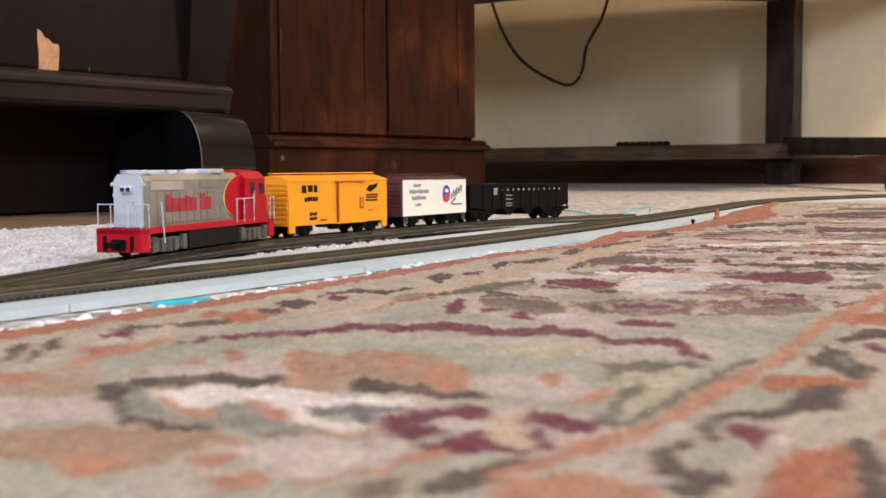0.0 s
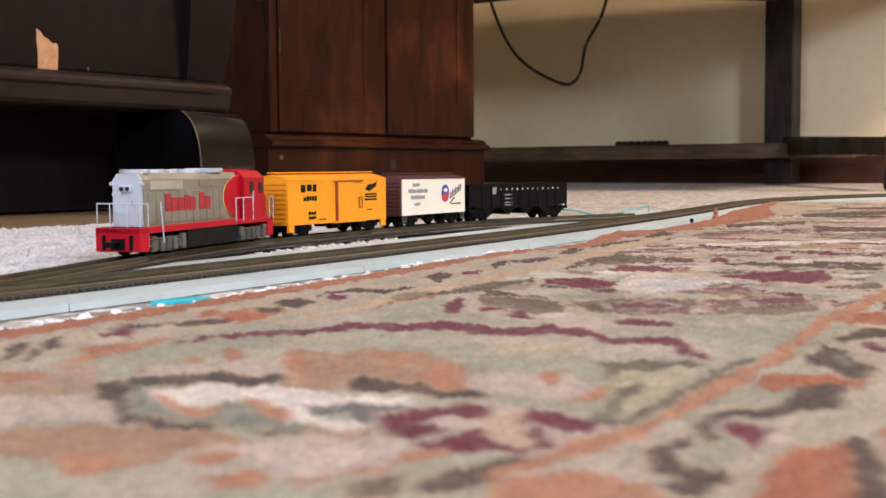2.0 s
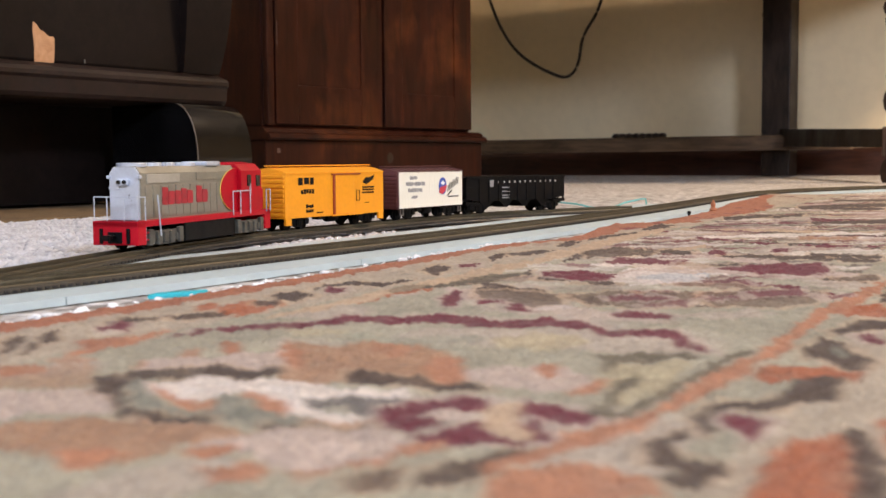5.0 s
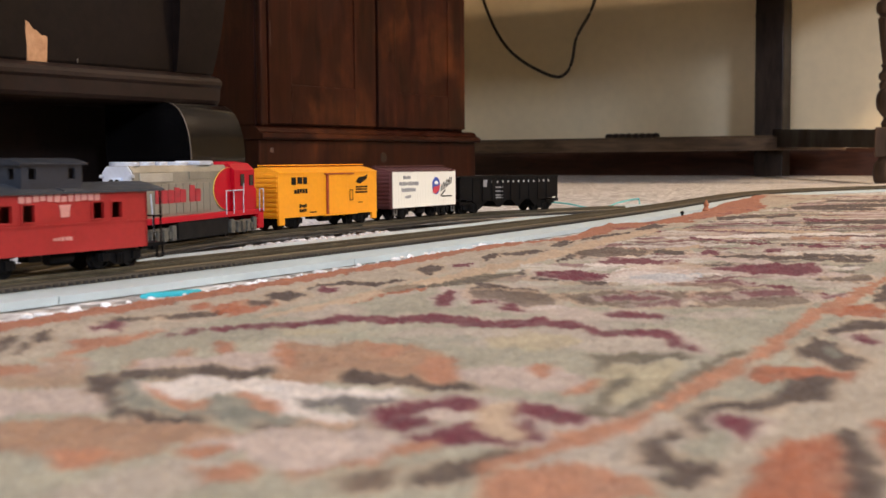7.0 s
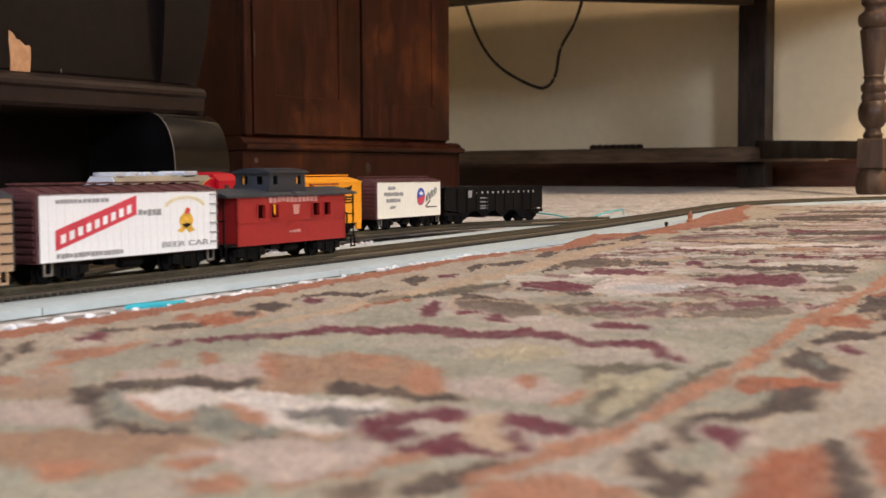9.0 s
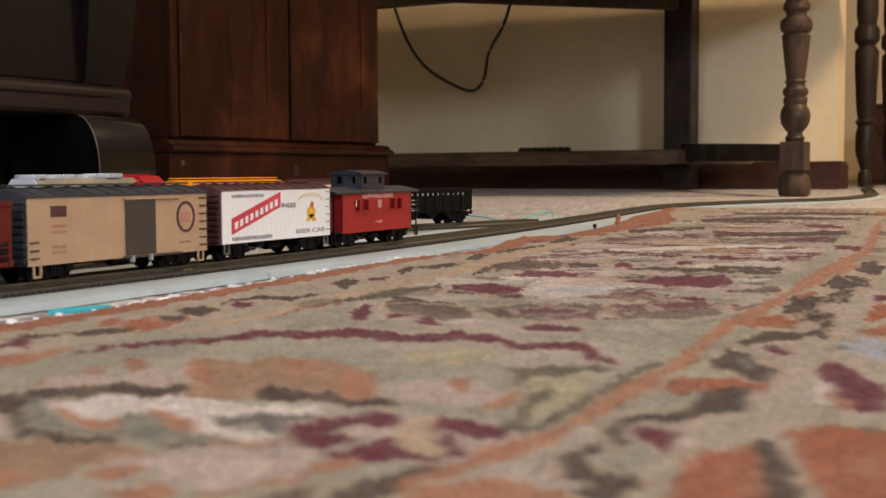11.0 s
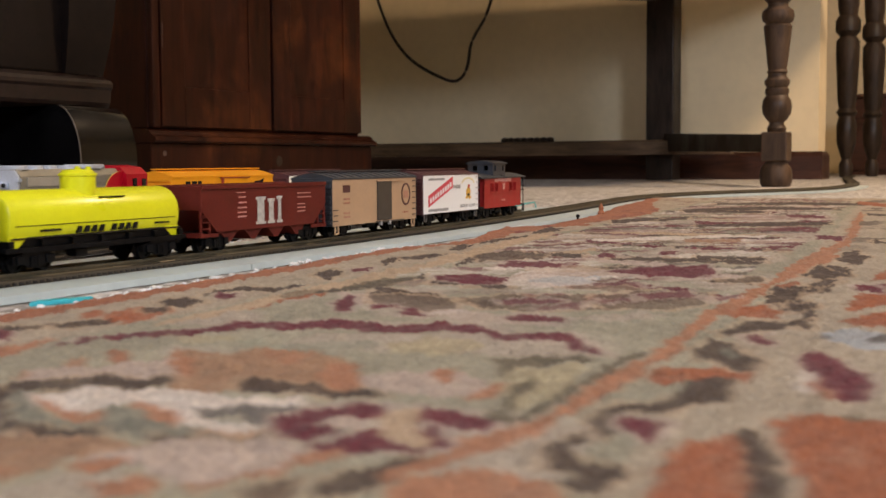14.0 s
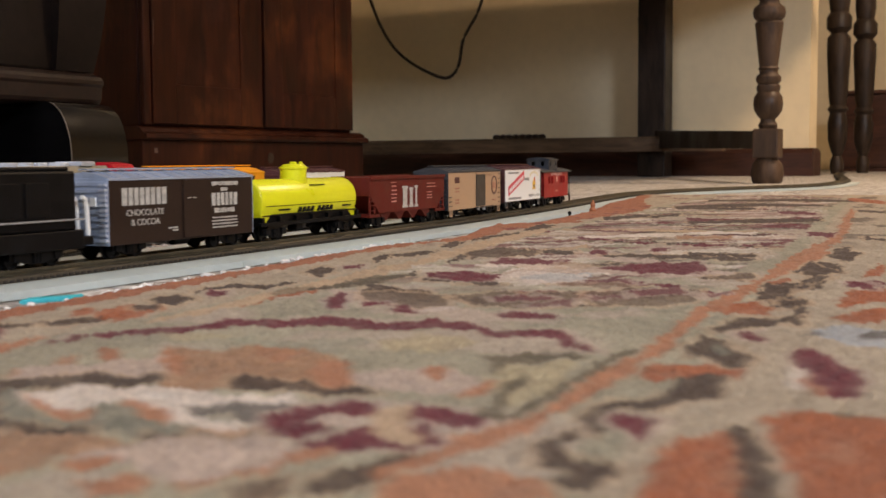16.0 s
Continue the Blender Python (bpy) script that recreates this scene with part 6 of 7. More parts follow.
def hopper_shell(name, label, half, material, group, top=0.041, straight=False):
    w = 0.0168
    c = thing(name, Matrix.Identity(4), label, "hopper car", group)
    a = half - 0.019
    bm = bmesh.new()
    if straight:
        prism(bm, [(-half, 0.0155), (-a, 0.0125), (a, 0.0125), (half, 0.0155), (half, top), (-half, top)], "y", -w, w)
    else:
        e = half - 0.013
        prism(bm, [(-half, 0.0265), (-e, 0.0155), (-e + 0.003, 0.0125), (e - 0.003, 0.0125), (e, 0.0155), (half, 0.0265), (half, top), (-half, top)], "y", -w, w)
    body = part("body", bm, material, c)
    bm = bmesh.new()
    for k in range(4):
        x = -a + 0.014 + (2 * a - 0.028) * k / 3
        prism(bm, [(x - 0.0105, 0.0125), (x - 0.002, 0.0058), (x + 0.002, 0.0058), (x + 0.0105, 0.0125)], "y", -w + 0.003, w - 0.003)
    part("chute", bm, material, c)
    bm = bmesh.new()
    for y in (-w, w):
        s = -1 if y < 0 else 1
        box(bm, -half, min(y, y + s * 0.0012), top - 0.0018, half, max(y, y + s * 0.0012), top + 0.0008, 0.0002)
        for k in range(9 if straight else 0):
            x = -a + 2 * a * k / 8
            box(bm, x - 0.0006, min(y, y + s * 0.0007), 0.0125, x + 0.0006, max(y, y + s * 0.0007), top - 0.0018)
    part("side_ribs", bm, material, c)
    for s in (-1, 1):
        bm = bmesh.new()
        for y in (-w + 0.0005, w - 0.0015):
            x = s * (half - 0.001)
            box(bm, x - 0.0009, y, 0.0095, x + 0.0009, y + 0.0012, top - 0.008)
            x = s * (half - 0.0095)
            box(bm, x - 0.0007, y, 0.0095, x + 0.0007, y + 0.0012, 0.0255)
            x0, x1 = sorted((s * (half - 0.0185), s * (half + 0.0005)))
            box(bm, x0, y, 0.0095, x1, y + 0.0012, 0.0118)
            box(bm, x0 + 0.003 * (s > 0), y, 0.0215, x1 - 0.003 * (s < 0), y + 0.0012, 0.0225)
        box(bm, *sorted((s * (half - 0.002), s * (half + 0.0006)))[:1], -w, 0.0095, sorted((s * (half - 0.002), s * (half + 0.0006)))[1], w, 0.0125)
        part("end_frame", bm, material, c)
        coupler(c, s * half, s)
        truck(c, s * (half - 0.020))
    for s in (-1, 1):
        ladder(c, s * (half - 0.0045), -w + 0.0006, 0.0145, top - 0.010, 0.007, material, 5)
    part("sill", quick(box, -half + 0.001, -0.004, 0.0095, half - 0.001, 0.004, 0.0125), M_BLACK, c)
    bm = bmesh.new()
    for k in range(60):
        x, y = rnd_load.uniform(-half + 0.004, half - 0.004), rnd_load.uniform(-w + 0.003, w - 0.003)
        lathe(bm, [(0.001, top - 0.003), (0.003, top - 0.0015), (0.0018, top - 0.0002)], "z", (x, y, 0), 6)
    part("load", bm, M_BLACK, c)
    return c


rnd_load = random.Random(17)


def red_hopper():
    rnd = random.Random(9)
    c = hopper_shell("hopper_car", "dark red plastic toy hopper car with white lettering", 0.0735, M_HOPPER, MOVING, 0.041)
    y = -0.0168
    for x0, x1, z1 in ((-0.0145, -0.0035, 0.0350), (-0.0010, 0.0075, 0.0335), (0.0100, 0.0165, 0.0350)):
        bm = bmesh.new()
        box(bm, x0 + 0.0016, y - 0.0003, 0.0168, x1 - 0.0016, y, z1 - 0.0034)
        box(bm, x0, y - 0.0003, 0.0152, x1, y, 0.0172)
        box(bm, x0, y - 0.0003, z1 - 0.0038, x1, y, z1 - 0.0018)
        part("road_block", bm, M_WHITEINK, c)
    bars(c, "data_print", -0.036, -0.024, 0.0362, 0.0368, M_PALERED2, y, 1, rnd)
    for z in (0.033, 0.0295, 0.0262, 0.0232, 0.0205):
        bars(c, "data_print", -0.034 - 0.001 * (z < 0.027), -0.026 + 0.001 * (z < 0.03), z, z + 0.0011, M_PALERED2, y, 4, rnd)
    for z in (0.0340, 0.0312, 0.0265, 0.0240, 0.0215):
        bars(c, "data_print", 0.036, 0.054 if z > 0.03 else 0.046, z, z + 0.0008, M_PALERED2, y, 8, rnd)
    return c


def caboose():
    rnd = random.Random(10)
    c = thing("caboose", Matrix.Identity(4), "red plastic toy caboose with slate-grey roof and cupola", "caboose", MOVING)
    h, w = 0.0555, 0.0165
    bm = bmesh.new()
    box(bm, -h + 0.0016, -w + 0.002, 0.0105, h - 0.0016, w - 0.002, 0.0130)
    part("car_floor", bm, M_DARK, c)
    holes = [(-0.0365, -0.0295), (-0.0235, -0.0165), (0.0190, 0.0260), (0.0310, 0.0380)]
    for y in (-w, w):
        s = -1 if y < 0 else 1
        y0, y1 = sorted((y, y - s * 0.0018))
        bm = bmesh.new()
        xs = [-h] + [v for p in holes for v in p] + [h]
        for k in range(len(xs) - 1):
            box(bm, xs[k], y0, 0.0105, xs[k + 1], y1, 0.0265)
            box(bm, xs[k], y0, 0.0345, xs[k + 1], y1, 0.0405)
            if k % 2 == 0:
                box(bm, xs[k], y0, 0.0265, xs[k + 1], y1, 0.0345)
        bmesh.ops.remove_doubles(bm, verts=bm.verts[:], dist=0.00001)
        side = part("side", bm, M_CABRED, c)
        for x0, x1 in holes:
            bm = bmesh.new()
            ya, yb = sorted((y, y + s * 0.0006))
            for q in ((x0 - 0.0008, x0, 0.0257, 0.0353), (x1, x1 + 0.0008, 0.0257, 0.0353), (x0, x1, 0.0345, 0.0353), (x0, x1, 0.0257, 0.0265)):
                box(bm, q[0], ya, q[2], q[1], yb, q[3])
            part("window_frame", bm, M_CABRED, side)
        part("belt_rail", quick(box, -h, min(y, y + s * 0.0005), 0.0240, h, max(y, y + s * 0.0005), 0.0248), M_CABRED, side)
    for s in (-1, 1):
        x = s * h
        part("end_wall", quick(box, min(x, x - s * 0.0015), -w, 0.0105, max(x, x - s * 0.0015), w, 0.0405), M_CABRED, c)
        part("platform", quick(box, min(x, x + s * 0.0115), -w, 0.0105, max(x, x + s * 0.0115), w, 0.0122), M_BLACK, c)
        bm = bmesh.new()
        xr = x + s * 0.0105
        for y in (-w + 0.001, -w + 0.006, 0.004, 0.009, w - 0.001):
            box(bm, xr - 0.0004, y - 0.0004, 0.012, xr + 0.0004, y + 0.0004, 0.026 if abs(y) < w - 0.002 else 0.041)
        box(bm, xr - 0.0004, -w, 0.0255, xr + 0.0004, w, 0.0263)
        for y in (-w, w - 0.001):
            box(bm, xr - 0.004, y, 0.004, xr + 0.001, y + 0.001, 0.0048)
            box(bm, xr - 0.004, y, 0.004, xr - 0.0032, y + 0.001, 0.0108)
            box(bm, xr + 0.0002, y, 0.004, xr + 0.001, y + 0.001, 0.0108)
        part("end_railing", bm, M_BLACK, c)
        coupler(c, x + s * 0.010, s)
        truck(c, s * (h - 0.016))
    r = roof(c, h + 0.0105, w + 0.0012, 0.0405, 0.0040, M_ROOFGREY, 1, False)
    bm = bmesh.new()
    # four walls with open windows
    for ya, yb in ((-0.0132, -0.0120), (0.0120, 0.0132)):
        box(bm, -0.0208, ya, 0.0415, 0.0158, yb, 0.0466)
        box(bm, -0.0208, ya, 0.0518, 0.0158, yb, 0.0535)
        for xa, xb in ((-0.0208, -0.0165), (-0.0122, 0.0068), (0.0112, 0.0158)):
            box(bm, xa, ya, 0.0466, xb, yb, 0.0518)
    for xa, xb in ((-0.0208, -0.0196), (0.0146, 0.0158)):
        box(bm, xa, -0.0119, 0.0415, xb, 0.0119, 0.0466)
        box(bm, xa, -0.0119, 0.0518, xb, 0.0119, 0.0535)
        for ya, yb in ((-0.0119, -0.0080), (-0.0035, 0.0035), (0.0080, 0.0119)):
            box(bm, xa, ya, 0.0466, xb, yb, 0.0518)
    q = part("cupola", bm, M_CUPOLA, c, "blue-black cupola")
    bm = bmesh.new()
    prism(bm, [(-0.0150, 0.0533), (0.0150, 0.0533), (0.0150, 0.0543), (0.0075, 0.0562), (0, 0.0568), (-0.0075, 0.0562), (-0.0150, 0.0543)], "x", -0.0225, 0.0180)
    part("cupola_roof", bm, M_CUPOLA, q)
    part("cupola_window", quick(box, 0.0150, 0.002, 0.0468, 0.0162, 0.008, 0.0515), M_DARK, q)
    underframe(c, h)
    y = -w - 0.0001
    bars(c, "road_name_print", -0.0255, 0.0245, 0.0355, 0.0392, M_PALERED2, y, 12, rnd)
    slant(c, "keystone_print", [(-0.001, 0.0280), (0.004, 0.0280), (0.0045, 0.0322), (0.0054, 0.0340), (-0.0024, 0.0340), (-0.0015, 0.0322)], M_PALERED2, y)
    bars(c, "number_print", -0.006, 0.006, 0.0165, 0.0185, M_PALERED2, y, 5, rnd)
    return c


M_CUPOLA = surface("blue_black_plastic", (0.016, 0.022, 0.032), 0.4, vary=0.2, scale=80)
M_PALERED2 = surface("pinkish_print", (0.55, 0.24, 0.20), 0.6)


def tan_boxcar():
    rnd = random.Random(11)
    h, w = 0.0705, 0.0172
    c = boxcar_shell("boxcar", "tan plastic toy boxcar with a dark grey door", h, w, 0.0085, 0.0440, M_TAN, M_ROOFGREY, M_ROOFGREY, 0.0040, MOVING)
    y = -w
    part("door", quick(box, -0.0005, y - 0.0010, 0.0100, 0.024, y, 0.0405, 0.0003), M_GREYDOOR, c)
    part("upper_rail", quick(box, -0.002, y - 0.0016, 0.0405, 0.046, y, 0.0416), M_TAN, c)
    part("lower_rail", quick(box, -0.002, y - 0.0014, 0.0082, 0.046, y, 0.0094), M_GREYDOOR, c)
    for x in (0.003, 0.018):
        part("door_stop", quick(box, x, y - 0.002, 0.0060, x + 0.002, y, 0.0095), M_GREYINK, c)
    plate(c, "emblem_print", -0.055, 0.0330, -0.044, 0.0385, M_OXIDE, y)
    bm = bmesh.new()
    for k in range(40):
        a0, a1 = 2 * math.pi * k / 40, 2 * math.pi * (k + 1) / 40
        prism(bm, [(0.051 + rx * math.cos(a), 0.0295 + rz * math.sin(a)) for rx, rz, a in ((0.0066, 0.0076, a0), (0.0082, 0.0092, a0), (0.0082, 0.0092, a1), (0.0066, 0.0076, a1))], "y", y - 0.0004, y)
    part("ring_emblem_print", bm, M_OXIDE, c)
    plate(c, "emblem_print", 0.047, 0.0262, 0.055, 0.0325, M_PALETAN, y)
    for z in (0.0275, 0.0245, 0.0170, 0.0140):
        bars(c, "data_print", -0.054, -0.044, z, z + 0.0015, M_PALETAN, y, 5, rnd)
    bars(c, "data_print", 0.045, 0.056, 0.0140, 0.0155, M_PALETAN, y, 6, rnd)
    ladder(c, 0.0665, y, 0.012, 0.040, 0.006, M_GREYDOOR, 7)
    ladder(c, -0.0665, y, 0.012, 0.020, 0.006, M_GREYDOOR, 3)
    stirrups(c, h, w + 0.0002, M_TAN, 0.0095)
    return c


M_PALETAN = surface("faded_red_print", (0.42, 0.20, 0.13), 0.6)


def tank_car():
    rnd = random.Random(12)
    c = thing("tank_car", Matrix.Identity(4), "lemon-yellow plastic toy tank car on a black frame", "tank car", MOVING)
    h = 0.066
    bm = bmesh.new()
    cz, r = 0.0278, 0.0142
    section = [(math.cos(radians(d)), math.sin(radians(d))) for d in range(0, 181, 10)] + [(-1.0, -0.28), (-0.96, -0.50), (-0.86, -0.72), (0.86, -0.72), (0.96, -0.50), (1.0, -0.28)]
    rows = []
    for x, k in ((-h - 0.0010, 0.60), (-h - 0.0006, 0.90), (-h, 0.975), (-h + 0.0008, 1.0), (h - 0.0020, 1.0), (h - 0.0004, 0.965), (h + 0.0006, 0.88), (h + 0.0010, 0.60)):
        rows.append([bm.verts.new((x, r * k * p, cz + r * k * q)) for p, q in section])
    for r0, r1 in zip(rows, rows[1:]):
        for n in range(len(section)):
            bm.faces.new((r0[n], r0[(n + 1) % len(section)], r1[(n + 1) % len(section)], r1[n]))
    bm.faces.new(rows[0])
    bm.faces.new(rows[-1])
    t = part("tank", bm, M_TANK, c, smooth=True)
    bm = bmesh.new()
    lathe(bm, [(0.0096, 0.038), (0.0096, 0.0485), (0.0104, 0.0488), (0.0104, 0.0500), (0.0092, 0.0505), (0.0080, 0.0520), (0.003, 0.0525)], "z", (-0.003, 0, 0), 24)
    d = part("dome", bm, M_TANK, t, smooth=True)
    bm = bmesh.new()
    for x, y in ((-0.006, -0.003), (0.0, 0.003), (0.001, -0.004)):
        lathe(bm, [(0.0016, 0.052), (0.0016, 0.0535), (0.0008, 0.0540)], "z", (x, y, 0), 8)
    part("valve", bm, M_TANK, d)
    part("seam_line", quick(box, -h + 0.004, -0.01445, 0.0236, h - 0.004, -0.0136, 0.0240), M_INK, t)
    part("grab_rail", quick(box, 0.001, -0.0120, 0.0368, 0.021, -0.0108, 0.0375), M_INK, t)
    part("cradle", quick(box, -h + 0.004, -0.0126, 0.0128, h - 0.003, 0.0126, 0.0184, 0.0006), M_BLACK, c, "black cradle under the tank")
    for s in (-1, 1):
        bm = bmesh.new()
        prism(bm, [(s * h, 0.0186), (s * (h - 0.013), 0.0186), (s * (h - 0.006), 0.0125), (s * h, 0.0125)], "y", -0.0128, 0.0128)
        part("end_saddle", bm, M_TANK, t)
    y = -0.0141
    for x0 in (-0.0195, -0.0138, -0.0081, -0.0024, 0.0075, 0.0132, 0.0189, 0.0246):
        bm = bmesh.new()
        prism(bm, [(x0, 0.0186), (x0 + 0.0032, 0.0186), (x0 + 0.0042, 0.0222), (x0 + 0.0010, 0.0222)], "y", y - 0.0005, y + 0.0012)
        part("name_print", bm, M_INK, c)
    bars(c, "data_print", -0.046, -0.031, 0.0205, 0.0216, M_INK, y - 0.0002, 7, rnd, 0.0006)
    bars(c, "data_print", 0.043, 0.056, 0.0205, 0.0216, M_INK, y - 0.0002, 7, rnd, 0.0006)
    bm = bmesh.new()
    box(bm, -h - 0.004, -0.0055, 0.0090, h + 0.004, 0.0055, 0.0135)
    box(bm, -h - 0.004, -0.0155, 0.0105, h + 0.004, -0.0135, 0.0130)
    box(bm, -h - 0.004, 0.0135, 0.0105, h + 0.004, 0.0155, 0.0130)
    for k in range(7):
        x = -h + 2 * h * k / 6
        box(bm, x - 0.0016, -0.0150, 0.0105, x + 0.0016, 0.0150, 0.0165)
    part("frame", bm, M_BLACK, c)
    bm = bmesh.new()
    for s in (-1, 1):
        for y in (-0.0145, 0.0145):
            tube(bm, [(-h, y, 0.0175), (h, y, 0.0175)], 0.0005, 6)
    part("handrail", bm, M_BLACK, c)
    for s in (-1, 1):
        coupler(c, s * (h + 0.004), s)
        truck(c, s * (h - 0.017))
    part("brake_gear", quick(box, -0.016, -0.010, 0.0055, -0.007, -0.002, 0.0100, 0.0008), M_BLACK, c)
    return c


def cocoa_boxcar():
    rnd = random.Random(13)
    h, w = 0.069, 0.0172
    c = boxcar_shell("boxcar", "cocoa-brown toy boxcar with pale blue-silver ends and roof", h, w, 0.0080, 0.0455, M_COCOA, M_BLUESILVER, M_BLUESILVER, 0.0040, MOVING)
    y = -w
    part("door", quick(box, -0.004, y - 0.0009, 0.0090, 0.024, y, 0.0440, 0.0003), M_COCOA, c)
    for x0, n in ((-0.0585, 8), (0.0245, 6)):
        wd = 0.0390 if n == 8 else 0.0270
        zz = (0.0300, 0.0400) if n == 8 else (0.0270, 0.0350)
        plate(c, "name_print", x0, zz[0], x0 + wd, zz[1], M_WHITEINK, y)
        for k in range(n - 1):
            x = x0 + wd * (k + 1) / n
            plate(c, "block_gap", x - 0.0003, zz[0], x + 0.0003, zz[1], M_COCOA, y - 0.0003)
    writing(c, "CHOCOLATE", -0.0385, 0.0240, 0.0052, M_WHITEINK, y, 1.05)
    writing(c, "& COCOA", -0.0385, 0.0185, 0.0052, M_WHITEINK, y, 1.05)
    bars(c, "small_print", -0.018, -0.009, 0.0150, 0.0160, M_WHITEINK, y, 6, rnd)
    bars(c, "small_print", -0.014, -0.009, 0.0135, 0.0144, M_WHITEINK, y, 4, rnd)
    bars(c, "small_print", 0.0, 0.010, 0.0325, 0.0330, M_WHITEINK, y - 0.0009, 2, rnd, gap=0.5)
    bars(c, "name_print", 0.0225, 0.0530, 0.0395, 0.0420, M_WHITEINK, y, 12, rnd)
    bars(c, "name_print", 0.0345, 0.0415, 0.0360, 0.0382, M_WHITEINK, y, 3, rnd)
    bars(c, "name_print", 0.0275, 0.0490, 0.0225, 0.0255, M_WHITEINK, y, 8, rnd)
    for z in (0.0190, 0.0170, 0.0150, 0.0130):
        bars(c, "small_print", 0.0235, 0.0520, z, z + 0.0010, M_WHITEINK, y, 10, rnd)
    bm = bmesh.new()
    for k in range(12):
        z = 0.0105 + 0.0028 * k
        box(bm, -h - 0.0026, y + 0.0002, z, -h - 0.0008, y + 0.0052, z + 0.0012)
    part("corner_ribs", bm, M_SILVER_DAYLIT, c)
    plate(c, "end_tag", -h - 0.0030, 0.0300, -h - 0.0017, 0.0350, M_WHITE, -0.006, 0.004)
    return c


def black_engine():
    c = thing("locomotive", Matrix.Identity(4), "plain black toy locomotive with white end grab bars", "locomotive", MOVING)
    h, w = 0.100, 0.0172
    part("frame", quick(box, -h, -w, 0.0085, h, w, 0.0185, 0.0006), M_BLACK, c)
    part("hood", quick(box, -h + 0.006, -w + 0.0015, 0.0185, h - 0.004, w - 0.0015, 0.0500, 0.0012), M_BLACK, c)
    part("roof", quick(box, -h + 0.008, -w + 0.004, 0.0500, h - 0.006, w - 0.004, 0.0522, 0.0008), M_BLACK, c)
    part("side_line", quick(box, -h, -w - 0.0004, 0.0238, h, -w + 0.0018, 0.0246), M_GREYINK, c)
    part("fuel_tank", quick(box, -0.035, -0.014, 0.0030, 0.035, 0.014, 0.0085, 0.001), M_BLACK, c)
    for k in range(8):
        part("hood_door", quick(box, -0.08 + 0.02 * k, -w + 0.0008, 0.0260, -0.0635 + 0.02 * k, -w + 0.0016, 0.0440, 0.0002), M_BLACK, c)
    for dy in (-0.0150, -0.0075):
        bm = bmesh.new()
        tube(bm, [(h + 0.001, dy, 0.0360), (h + 0.004, dy + 0.0005, 0.0345), (h + 0.0055, dy + 0.001, 0.0280), (h + 0.0055, dy + 0.0005, 0.0150)], 0.0014, 8)
        part("grab_bar", bm, M_WHITE, c, "white grab bar", smooth=True)
    part("end_deck", quick(box, h - 0.002, -w + 0.001, 0.0100, h + 0.008, w - 0.001, 0.0145, 0.0004), M_BLACK, c)
    for s in (-1, 1):
        coupler(c, s * (h + 0.004), s)
        truck(c, s * (h - 0.030), wheelbase=0.028)
    return c


